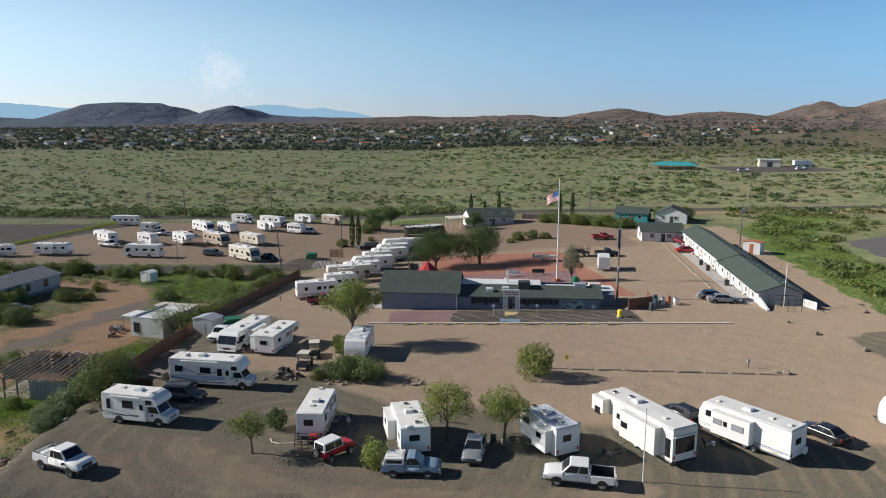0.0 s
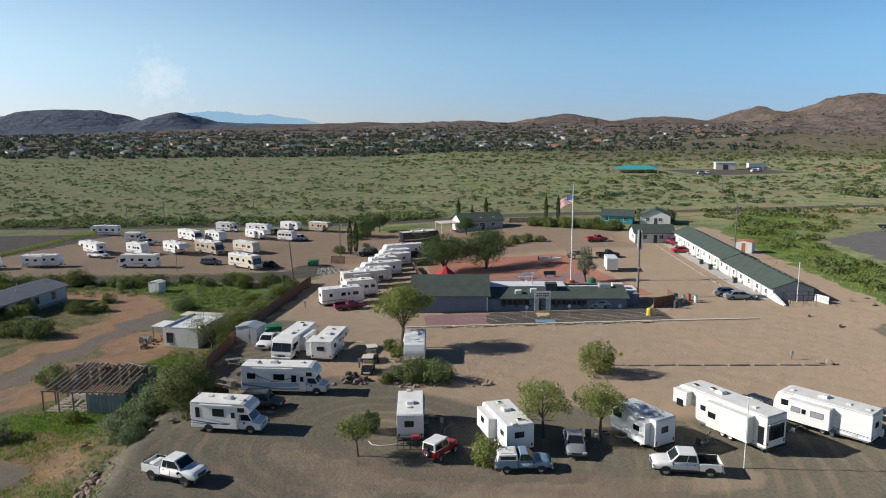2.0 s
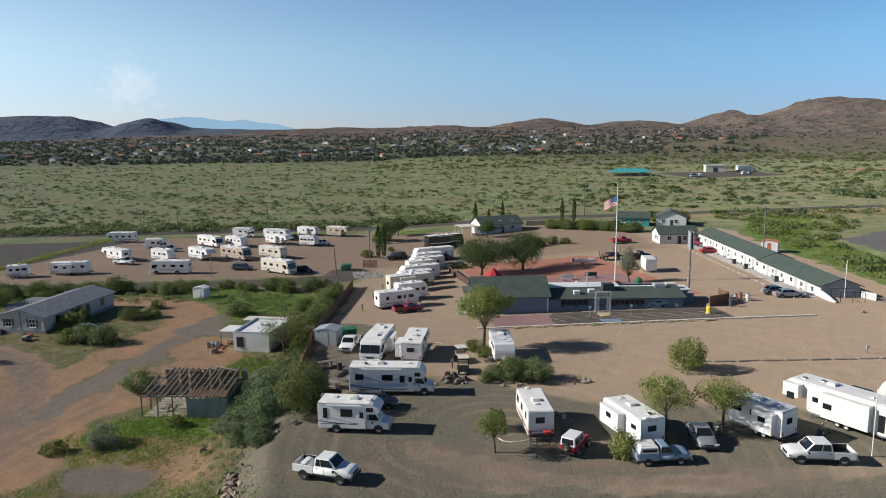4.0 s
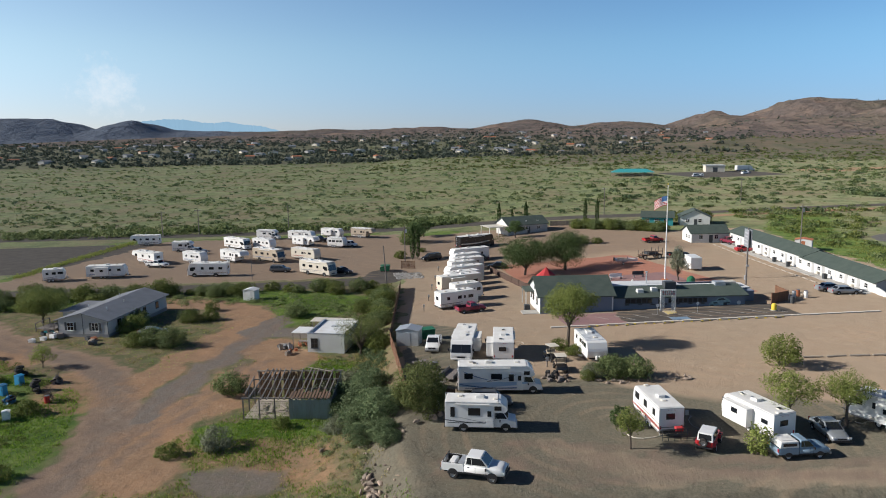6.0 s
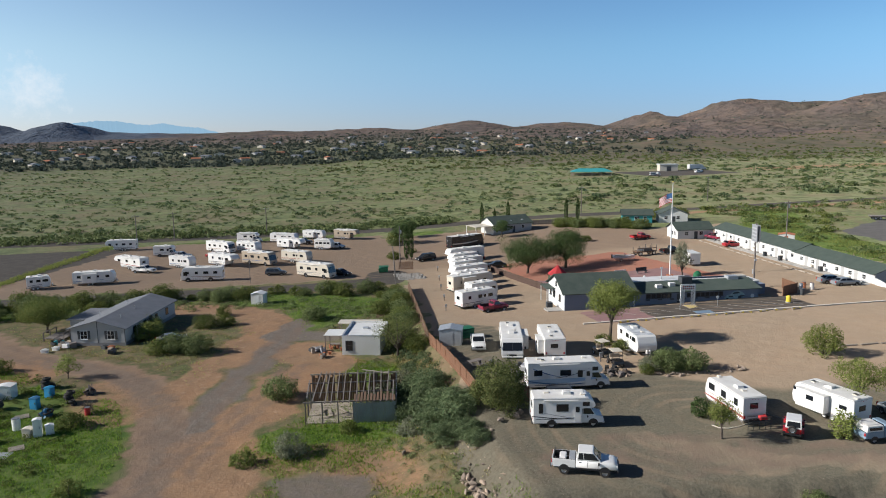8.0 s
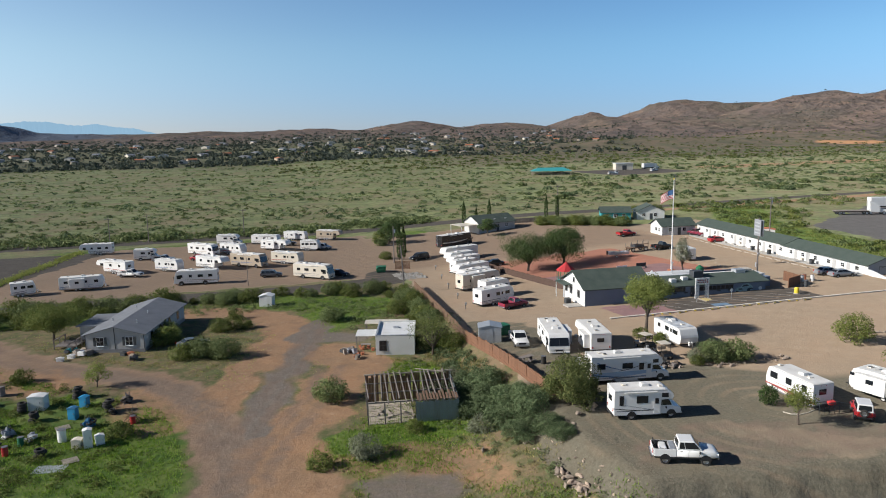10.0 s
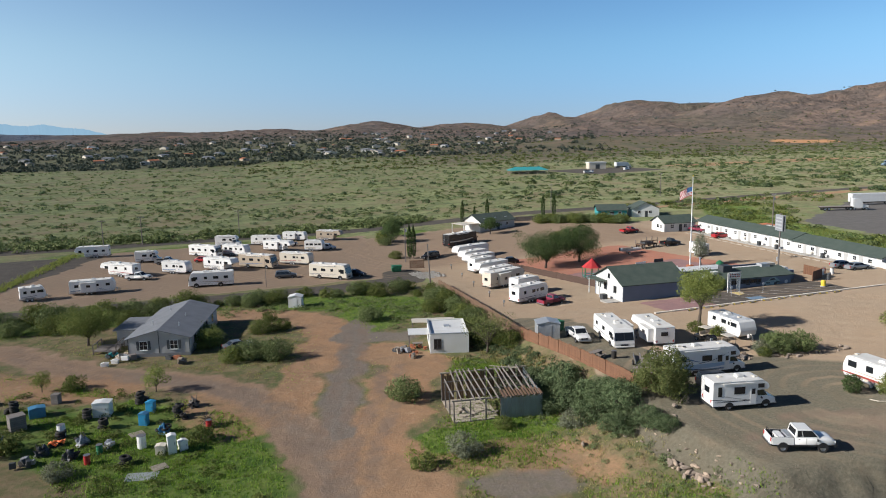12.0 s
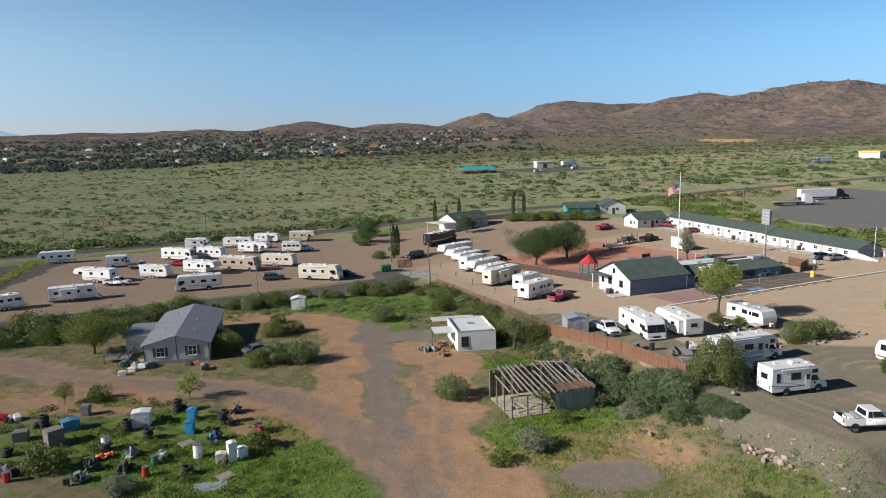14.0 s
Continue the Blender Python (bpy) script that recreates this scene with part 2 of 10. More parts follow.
M["leaf_elm"] = leaf_material("leaf_elm", (0.12, 0.155, 0.036), (0.3, 0.33, 0.098))
M["leaf_dark"] = leaf_material("leaf_dark", (0.040, 0.074, 0.026), (0.112, 0.152, 0.052))
M["leaf_scrub"] = leaf_material("leaf_scrub", (0.088, 0.126, 0.046), (0.225, 0.258, 0.105))
M["leaf_bush"] = leaf_material("leaf_bush", (0.076, 0.118, 0.028), (0.215, 0.228, 0.066))
M["leaf_grey"] = leaf_material("leaf_grey", (0.144, 0.160, 0.101), (0.270, 0.279, 0.186))
M["leaf_olive"] = leaf_material("leaf_olive", (0.086, 0.112, 0.036), (0.205, 0.218, 0.078))
M["grass"] = leaf_material("grass", (0.105, 0.215, 0.022), (0.255, 0.345, 0.055))
M["weed"] = leaf_material("weed", (0.205, 0.285, 0.055), (0.42, 0.42, 0.13))
M["weed_dry"] = leaf_material("weed_dry", (0.22, 0.23, 0.075), (0.44, 0.36, 0.17))
M["leaf_mesq"] = leaf_material("leaf_mesq", (0.076, 0.118, 0.054), (0.185, 0.225, 0.112))
M["leaf_far"] = leaf_material("leaf_far", (0.05, 0.068, 0.052), (0.115, 0.132, 0.1))
M["leaf_field"] = leaf_material("leaf_field", (0.122, 0.165, 0.072), (0.262, 0.305, 0.136))


# ---- mesh helpers ----
def link_mesh(name, bm, mat, parent=None, label=""):
    me = bpy.data.meshes.new(name)
    bm.to_mesh(me)
    bm.free()
    me.materials.append(M[mat] if isinstance(mat, str) else mat)
    ob = new(name, me)
    if parent is not None:
        ob.parent = parent
    if label:
        tagged(ob, label)
    return ob


def part(name, bm, mat, parent, label=""):
    return link_mesh(name, bm, mat, parent, label)


def thing(name, m, label, category, group=""):
    ob = new(name)
    ob.empty_display_size = 0.3
    ob.matrix_basis = m
    return tagged(ob, label, category, group)


def box(x0, x1, y0, y1, z0, z1, bevel=0.0, bm=None, turn=None):
    own = bm is None
    bm = bmesh.new() if own else bm
    v = [bm.verts.new((x, y, z)) for x in (x0, x1) for y in (y0, y1) for z in (z0, z1)]
    if turn is not None:
        for p in v:
            p.co = turn @ p.co
    fs = [bm.faces.new([v[i] for i in q]) for q in ((0, 1, 3, 2), (4, 6, 7, 5), (0, 4, 5, 1), (2, 3, 7, 6), (0, 2, 6, 4), (1, 5, 7, 3))]
    if bevel:
        es = {e for f in fs for e in f.edges}
        bmesh.ops.bevel(bm, geom=list(es), offset=bevel, segments=2, affect="EDGES", profile=0.5)
    return bm


def extrude(pts, y0, y1, bevel=0.0, taper=None, bm=None):
    """A side profile of (x, z) points drawn out from y0 to y1. taper: how far the upper points lean in, by height."""
    own = bm is None
    bm = bmesh.new() if own else bm
    lean = taper or (lambda z: 0.0)
    a = [bm.verts.new((x, y0 + lean(z), z)) for x, z in pts]
    b = [bm.verts.new((x, y1 - lean(z), z)) for x, z in pts]
    k = len(pts)
    fs = [bm.faces.new(a), bm.faces.new(b[::-1])]
    fs += [bm.faces.new((a[i], b[i], b[(i + 1) % k], a[(i + 1) % k])) for i in range(k)]
    bmesh.ops.recalc_face_normals(bm, faces=fs)
    if bevel:
        bmesh.ops.bevel(bm, geom=list({e for f in fs for e in f.edges}), offset=bevel, segments=2, affect="EDGES", profile=0.6)
    return bm


def tube(points, radii, sides=8, bm=None, cap=True):
    own = bm is None
    bm = bmesh.new() if own else bm
    rings = []
    for i, p in enumerate(points):
        p = Vector(p)
        d = (Vector(points[min(i + 1, len(points) - 1)]) - Vector(points[max(i - 1, 0)])).normalized()
        q = d.to_track_quat("Z", "Y")
        r = radii[i] if isinstance(radii, (list, tuple)) else radii
        rings.append([bm.verts.new(p + q @ Vector((r * math.cos(2 * math.pi * k / sides), r * math.sin(2 * math.pi * k / sides), 0))) for k in range(sides)])
    for s, t in zip(rings, rings[1:]):
        for k in range(sides):
            bm.faces.new((s[k], s[(k + 1) % sides], t[(k + 1) % sides], t[k]))
    if cap:
        bm.faces.new(rings[0][::-1])
        bm.faces.new(rings[-1])
    return bm


def quad(pts, thick=0.012, bm=None):
    """A thin plate through the given corners, proud by thick along its normal."""
    own = bm is None
    bm = bmesh.new() if own else bm
    p = [Vector(q) for q in pts]
    nrm = (p[1] - p[0]).cross(p[2] - p[0]).normalized() * thick
    a = [bm.verts.new(q) for q in p]
    b = [bm.verts.new(q + nrm) for q in p]
    k = len(p)
    bm.faces.new(a[::-1])
    bm.faces.new(b)
    for i in range(k):
        bm.faces.new((a[i], a[(i + 1) % k], b[(i + 1) % k], b[i]))
    return bm


# ---- lie of the land ----
S = 1.06


def ss(a, b, v):
    u = np.clip((np.asarray(v, float) - a) / (b - a), 0, 1)
    return u * u * (3 - 2 * u)


def mix(a, b, u):
    return a + (b - a) * u


def wobble(x, y, wave, seed=0.0):
    """Smooth value between about -1 and 1 that wanders over the given wavelength."""
    k = 2 * math.pi / wave
    return (np.sin(k * x + 1.7 * np.sin(k * 0.61 * y + seed) + seed * 3.1) + np.sin(k * 0.83 * y + 1.3 * np.sin(k * 0.73 * x + 2 * seed) + seed) + np.sin(k * 0.57 * (x + y) + seed * 5.3)) / 3


HILLS = (  # east, north, rise, radius along east and north
    (-1430, 3195, 104, 260, 420), (-1235, 3260, 84, 190, 400), (-965, 3364, 98, 150, 380), (-720, 3500, 46, 420, 380),
    (-2200, 3200, 46, 620, 500), (-120, 3500, 46, 520, 420), (330, 3350, 48, 300, 420), (708, 3018, 67, 240, 420), (1130, 3020, 58, 300, 380),
    (1468, 2844, 90, 130, 330), (1833, 2711, 133, 300, 400), (2150, 2550, 120, 380, 420),
    (1546, 1635, 104, 300, 300), (1853, 1428, 132, 330, 330), (2600, 1300, 130, 500, 500), (1180, 1760, 46, 330, 240),
    (560, 920, 13, 190, 75), (900, 980, 16, 220, 90), (-300, 2100, 20, 600, 330), (500, 2000, 26, 600, 330),
)


def height(x, y):
    x, y = np.asarray(x, float), np.asarray(y, float)
    u, v = x / S, y / S
    top = -mix(4.3, 1.5, ss(-30, 45, u)) * ss(60, 155, v)
    low = -3.4 - 0.5 * ss(95, 75, v) * ss(-48, -62, u) - 0.7 * ss(110, 150, v)
    edge = -31.5 + np.maximum(0, v - 64) * 0.082 - 0.5 * wobble(u, v, 9.0, 2.0) * (v < 62)
    foot = mix(low, -2.0, ss(edge - 11, edge - 3.2, u) * ss(68, 62, v))
    z = mix(foot, top, np.maximum(ss(edge - 3.8 - 1.8 * ss(62, 70, v), edge - 0.2, u), ss(135, 160, v)))
    front = 43.4 - 0.13 * np.clip(u + 10, -24, 26) + 0.35 * wobble(u, v, 2.3, 0.8) + 0.3 * wobble(u, v, 5.1, 1.8)
    z = mix(np.minimum(z, -2.3), z, ss(front - 3.6, front, v))
    z = z + 2.4 * ss(30, 140, u) * ss(150, 320, v) * (1 - 0.58 * ss(290, 410, v))
    z = z * S
    far = ss(240, 700, v)
    z = z + far * 1.2 * wobble(x, y, 260, 0.4) + ss(560, 1500, v) * 16
    total = 0.0
    for hx, hy, rise, rx, ry in HILLS:
        d = ((x - hx) / rx) ** 2 + ((y - hy) / ry) ** 2
        total = total + (rise * np.exp(-d)) ** 3
    z = z + np.cbrt(total) * (1 + 0.07 * wobble(x, y, 330, 1.9) + 0.20 * (0.35 - np.abs(wobble(x, y, 270, 4.1))))
    return z


def ground_at(x, y):
    return float(height(x, y))


def spot(u, v, turn=0.0, up=0.0):
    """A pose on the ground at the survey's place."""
    x, y = u * S, v * S
    return pose(x, y, ground_at(x, y) + up, 0, 0, turn)


def sized(u, v, turn, size, tall=1.0):
    """A pose on the ground for a vehicle a little smaller than its model."""
    return spot(u, v, turn) @ Matrix.Diagonal((size, size, size * tall, 1))


def capsule(u, v, pts, r):
    """1 within r of a chain of points, softly falling to 0."""
    best = np.full(np.shape(u), 1e9)
    for (ax, ay), (bx, by) in zip(pts, pts[1:]):
        dx, dy = bx - ax, by - ay
        k = np.clip(((u - ax) * dx + (v - ay) * dy) / (dx * dx + dy * dy), 0, 1)
        best = np.minimum(best, np.hypot(u - ax - k * dx, v - ay - k * dy))
    return ss(r * 1.25, r * 0.75, best)


def axis(lo, hi, step, reach_lo, reach_hi, grow=1.027):
    mid = list(np.arange(lo, hi, step))
    out, s, p = [], step, lo
    while p > reach_lo:
        s *= grow
        p -= s
        out.append(p)
    s, p = step, mid[-1]
    while p < reach_hi:
        s *= grow
        p += s
        mid.append(p)
    return np.array(out[::-1] + mid)


TRACK = [(-125, 127), (-108, 122), (-95, 118), (-88, 108), (-79, 99), (-71, 94), (-66, 88), (-63, 83), (-61.5, 76), (-60, 69), (-60.5, 62), (-62, 45)]


def build_ground():
    gx, gy = axis(-120, 78, 0.7, -3300, 3600), axis(40, 235, 0.7, -420, 4400)
    X, Y = np.meshgrid(gx, gy)
    Z = height(X, Y)
    Z += 0.05 * wobble(X, Y, 3.1, 0.3) * ss(500, 200, Y) + 0.04 * wobble(X, Y, 1.7, 1.3) * ss(300, 150, Y)
    nx, ny = len(gx), len(gy)
    me = bpy.data.meshes.new("ground")
    co = np.stack([X, Y, Z], -1).reshape(-1, 3)
    i = np.arange(nx * ny).reshape(ny, nx)
    q = np.stack([i[:-1, :-1], i[:-1, 1:], i[1:, 1:], i[1:, :-1]], -1).reshape(-1, 4)
    me.vertices.add(len(co))
    me.vertices.foreach_set("co", co.ravel())
    me.loops.add(q.size)
    me.loops.foreach_set("vertex_index", q.ravel().astype(np.int32))
    me.polygons.add(len(q))
    me.polygons.foreach_set("loop_start", np.arange(0, q.size, 4, dtype=np.int32))
    me.polygons.foreach_set("use_smooth", np.ones(len(q), bool))
    me.update()
    u, v = X / S, Y / S
    wu, wv = u + 1.1 * wobble(u, v, 7, 0.7) + 0.5 * wobble(u, v, 2.6, 1.1), v + 1.1 * wobble(u, v, 8, 2.7) + 0.5 * wobble(u, v, 2.9, 0.2)
    edge = -31.5 + np.maximum(0, v - 64) * 0.082
    # packed tan dirt of the park and the lot behind it
    park = ss(edge - 1.5, edge + 0.5, wu) * ss(40, 44, v) * ss(61 + 0.16 * (wv - 92), 57 + 0.16 * (wv - 92), wu) * ss(176, 168, wv - 0.15 * np.maximum(0, u))
    lot = ss(-112 + 0.38 * (wv - 150), -109 + 0.38 * (wv - 150), wu) * ss(-20, -24, wu) * ss(145, 147, wv) * ss(212, 208, wv)
    lot = np.maximum(lot, ss(-26, -22, wu) * ss(48, 42, wu) * ss(150, 156, wv) * ss(206, 200, wv))
    dirt = np.maximum(park, lot)
    # grey gravel at the near edge of the park
    gravel = ss(edge - 4.4, edge - 3.2, wu) * ss(34, 38, v) * ss(73, 65, wv + 0.9 * np.clip(u + 14, 0, 10) + 0.2 * np.maximum(0, u + 4)) * (v < 80)
    gravel = gravel * (1 - 0.45 * capsule(wu, wv, [(-20, 52), (-14, 46), (-2, 44), (14, 45)], 1.8))
    gravel = np.maximum(gravel, capsule(wu, wv, [(-28, 70), (-26, 92)], 5) * (u > edge))
    gravel = np.maximum(gravel, capsule(wu, wv, [(53.5, 77.5), (72, 74)], 6.5))
    track = capsule(wu, wv, TRACK, 2.7)
    red = np.maximum.reduce([
        capsule(wu, wv, [(-47, 96), (-44, 89), (-49, 84), (-51, 77), (-55, 71), (-57, 64), (-54, 60)], 3.6),
        capsule(wu, wv, [(-68, 126), (-58, 124), (-53, 118), (-51.5, 107), (-53, 99), (-56, 94)], 3.6),
        capsule(wu, wv, [(-52, 113), (-55, 101), (-59.5, 88), (-61.5, 80)], 2.4),
        0.7 * capsule(wu, wv, [(-70, 86), (-67, 79)], 3),
        0.8 * capsule(wu, wv, [(-80, 95), (-92, 101), (-105, 106)], 4.5),
        0.7 * capsule(wu, wv, [(-52, 63), (-44, 62), (-40, 58)], 3),
        0.8 * capsule(wu, wv, [(46, 87.5), (60, 86), (80, 84)], 2),
        0.85 * capsule(wu, wv, [(262, 415), (300, 425), (360, 425), (430, 430)], 17),
        capsule(wu, wv, [(70, 208), (89, 209), (146, 211), (230, 222)], 2.4)])
    drive = capsule(wu, wv, [(-47, 112), (-48.5, 106), (-52, 94), (-55.5, 84), (-58, 74)], 1.8) + 0.4 * capsule(wu, wv, [(-57, 77), (-60, 66)], 1.6)
    drive = np.maximum(drive, 0.5 * capsule(wu, wv, TRACK[4:], 1.3))
    drive = np.maximum(drive, capsule(wu, wv, [(-50, 104), (-43, 102)], 2.6))
    drive = np.maximum(drive, 0.85 * capsule(wu, wv, [(-47.2, 57.5), (-45, 56.5)], 2.8))
    def side(pts, off):
        out = []
        for i, (px, py) in enumerate(pts):
            (ax, ay), (bx, by) = pts[max(i - 1, 0)], pts[min(i + 1, len(pts) - 1)]
            k = math.hypot(bx - ax, by - ay)
            out.append((px - off * (by - ay) / k, py + off * (bx - ax) / k))
        return out
    ru, rv = u + 0.35 * wobble(u, v, 9, 0.7), v + 0.35 * wobble(u, v, 8, 2.7)
    lane = [(-47, 112), (-48.5, 106), (-52, 94), (-55, 84), (-57.5, 77), (-61, 68), (-64, 58)]
    ruts = np.maximum.reduce([capsule(ru, rv, side(line, o), 0.42) for line in (TRACK, lane, [(-48, 90), (-51, 80), (-56, 71), (-59, 62)], [(-30, 50), (-20, 47.5), (-8, 47), (8, 43.5)], [(-24, 52), (-15, 50), (-11, 46)]) for o in (-1.5, -0.75, 0.75, 1.4)])
    asphalt = np.maximum.reduce([
        capsule(u, v, [(-125, 142), (-95, 141), (-45, 139.5), (-30, 142), (-28, 150)], 4.2),
        ss(-108 + 0.38 * (wv - 150), -112 + 0.38 * (wv - 150), wu) * ss(163, 166, v) * ss(208, 205, v) * ss(-190, -180, u),
        capsule(u, v, [(-240, 228), (-140, 224), (-100, 222), (-60, 222), (-25, 221), (0, 220), (60, 216)], 4.2),
        0.75 * capsule(u, v, [(60, 216), (200, 222), (400, 240)], 3.0),
        ss(152, 156, u) * ss(219, 215, u) * ss(364, 369, v - 0.25 * (u - 160)) * ss(428, 423, v),
        ss(0, 2.5, wu) * ss(27, 25, u) * ss(88.6, 89.3, v + 0.04 * u) * ss(97.4, 96.5, v + 0.04 * u)])
    trucks = ss(84, 86.5, wu - 0.2 * (wv - 130)) * ss(2, -1.5, wv - 0.567 * (wu - 87.5) - 156.6) * ss(122, 125, v) * ss(206, 200, v) * ss(190, 185, u)
    lawn = capsule(u, v, [(-14, 190), (-9, 205)], 5.5)
    lush = np.maximum.reduce([lawn, 0.95 * capsule(wu, wv, [(-71, 60), (-72, 76), (-79, 82)], 8) * (1 - track), 0.6 * capsule(wu, wv, [(-82, 85), (-94, 88)], 5.5) * (1 - track),
                              0.85 * capsule(wu, wv, [(-39, 68), (-46, 68), (-51, 66), (-48, 62)], 2.6), 0.8 * capsule(wu, wv, [(-46, 112), (-38, 122), (-52, 130)], 6) * (1 - red),
                              0.8 * capsule(wu, wv, [(-86, 130), (-100, 132)], 6), 0.9 * capsule(wu, wv, [(-36, 85), (-41, 83)], 2.2), 0.7 * capsule(wu, wv, [(-52, 84), (-49, 79)], 1.8),
                              0.78 * capsule(wu, wv, [(66, 98), (70, 125), (76, 150), (82, 172), (98, 196)], 9) * (1 - trucks),
                              0.6 * capsule(wu, wv, [(-100, 208), (-60, 211), (-30, 212)], 3.5), capsule(u, v, [(-108, 158), (-105, 178), (-102, 194), (-97, 210)], 1.6)])
    plaza = ss(-5, -3.5, u) * ss(28, 26.5, u + 0.1 * (v - 125)) * ss(104, 105, v) * ss(151, 147, wv)
    paver = ss(-8, -6.5, u) * ss(2.5, 0, wu) * ss(88.6, 89.3, v + 0.04 * u) * ss(97.4, 96.5, v + 0.04 * u) + ss(-5, -4.2, u) * ss(24, 23, u) * ss(104, 105, v) * ss(127.5, 126.5, v)
    for name, val in (("ruts", ruts), ("dirt", dirt), ("gravel", gravel), ("red", red), ("drive", drive), ("asphalt", asphalt), ("track", track), ("trucks", trucks), ("pale", ss(0.05, 0.6, X / np.maximum(Y, 1)) * ss(190, 240, Y)), ("town", ss(700, 880, Y + 60 * wobble(X, Y, 140, 0.5) + 130 * ss(0.25, 0.5, X / np.maximum(Y, 1)))), ("lush", lush), ("brush", ss(0.12, 0.3, X / np.maximum(Y, 1)) * ss(560, 640, Y + 50 * wobble(X, Y, 170, 0.9) + 25 * wobble(X, Y, 60, 2.9))), ("plaza", plaza), ("paver", paver), ("hill", ss(1100, 2000, Y + 1.1 * np.maximum(0, X - 300)) + 0 * X), ("cut", capsule(X, Y, [(800, 852), (862, 848)], 26)), ("hazehill", ss(-0.12, -0.2, X / np.maximum(Y, 1)) * ss(1900, 2500, Y)), ("lotred", lot), ("yard", ss(-25, -29, u) * ss(150, 140, v) * ss(-200, -150, u))):
        at = me.attributes.new(name, "FLOAT", "POINT")
        at.data.foreach_set("value", np.ascontiguousarray(val, dtype=np.float32).ravel())
    me.materials.append(ground_material())
    return tagged(new("ground", me), "packed tan dirt park, reddish tracks and green scrubland running to brown hills", "ground", kind="structure")


def ground_material():
    m = bpy.data.materials.new("ground")
    m.use_nodes = True
    n, l = m.node_tree.nodes, m.node_tree.links
    bs = n["Principled BSDF"]
    bs.inputs["Roughness"].default_value, bs.inputs["Specular IOR Level"].default_value = 0.95, 0.15
    bs.inputs["Diffuse Roughness"].default_value = 0.42
    geo = n.new("ShaderNodeNewGeometry")

    def noise_at(scale, detail=4, rough=0.55):
        t = n.new("ShaderNodeTexNoise")
        t.inputs["Scale"].default_value, t.inputs["Detail"].default_value, t.inputs["Roughness"].default_value = scale, detail, rough
        l.new(geo.outputs["Position"], t.inputs["Vector"])
        return t.outputs["Fac"]

    def mapped(s, a, b, lo=0.0, hi=1.0):
        r = n.new("ShaderNodeMapRange")
        r.inputs["From Min"].default_value, r.inputs["From Max"].default_value = a, b
        r.inputs["To Min"].default_value, r.inputs["To Max"].default_value = lo, hi
        l.new(s, r.inputs["Value"])
        return r.outputs[0]

    def blend(f, a, b):
        x = n.new("ShaderNodeMix")
        x.data_type = "RGBA"
        for s, p in ((a, 6), (b, 7)):
            if isinstance(s, tuple):
                x.inputs[p].default_value = (*s, 1)
            else:
                l.new(s, x.inputs[p])
        if isinstance(f, float):
            x.inputs["Factor"].default_value = f
        else:
            l.new(f, x.inputs["Factor"])
        return x.outputs[2]

    def math_of(op, a, b):
        x = n.new("ShaderNodeMath")
        x.operation = op
        for s, p in ((a, 0), (b, 1)):
            if isinstance(s, float):
                x.inputs[p].default_value = s
            else:
                l.new(s, x.inputs[p])
        return x.outputs[0]

    def zone(name):
        x = n.new("ShaderNodeAttribute")
        x.attribute_name = name
        return x.outputs["Fac"]

    broad, patch, clump, grit, speck = noise_at(0.012, 4), noise_at(0.06, 5), noise_at(0.45, 5, 0.65), noise_at(3.5, 4, 0.7), noise_at(16, 3, 0.7)
    # dry scrubland: pale green grass, darker herbs, bare red-brown soil
    mottle = noise_at(0.16, 8, 0.76)
    c = blend(mapped(clump, 0.35, 0.65), (0.188, 0.224, 0.090), (0.260, 0.294, 0.132))
    c = blend(mapped(mottle, 0.48, 0.58, 0, 0.85), c, (0.108, 0.139, 0.064))
    c = blend(mapped(noise_at(0.75, 6, 0.75), 0.48, 0.60, 0, 0.6), c, (0.097, 0.129, 0.060))
    c = blend(mapped(math_of("ADD", patch, math_of("MULTIPLY", mottle, -0.6)), 0.22, 0.34, 0, 0.75), c, (0.284, 0.308, 0.144))
    c = blend(mapped(broad, 0.5, 0.7, 0, 0.35), c, (0.230, 0.260, 0.122))
    soil = mapped(math_of("ADD", noise_at(0.045, 6, 0.72), math_of("MULTIPLY", clump, 0.3)), 0.600, 0.76, 0, 0.7)
    c = blend(math_of("MULTIPLY", zone("pale"), mapped(mottle, 0.42, 0.56, 0.75, 0.15)), c, (0.305, 0.304, 0.165))
    c = blend(soil, c, (0.255, 0.196, 0.122))
    c = blend(math_of("MULTIPLY", zone("town"), mapped(noise_at(0.012, 5, 0.7), 0.36, 0.6, 0.4, 0.9)), c, (0.112, 0.112, 0.076))
    brush = blend(mapped(noise_at(0.03, 7, 0.75), 0.42, 0.58), (0.180, 0.136, 0.098), (0.096, 0.096, 0.062))
    c = blend(math_of("MULTIPLY", zone("brush"), mapped(noise_at(0.014, 6, 0.7), 0.36, 0.56, 0.35, 0.95)), c, brush)
    bare = blend(mapped(noise_at(0.5, 7, 0.72), 0.42, 0.58), (0.245, 0.175, 0.105), (0.115, 0.127, 0.050))
    c = blend(math_of("MULTIPLY", zone("yard"), mapped(noise_at(0.35, 5, 0.7), 0.35, 0.6, 0.6, 1.0)), c, bare)
    # hills: brown soil with dark shrubs and paler rock
    hill = blend(mapped(noise_at(0.006, 6, 0.6), 0.4, 0.62), (0.150, 0.122, 0.110), (0.218, 0.160, 0.130))
    hill = blend(mapped(noise_at(0.03, 6, 0.75), 0.46, 0.60, 0, 0.8), hill, (0.082, 0.070, 0.062))
    hill = blend(mapped(noise_at(0.010, 7, 0.78), 0.54, 0.64, 0, 0.8), hill, (0.30, 0.205, 0.150))
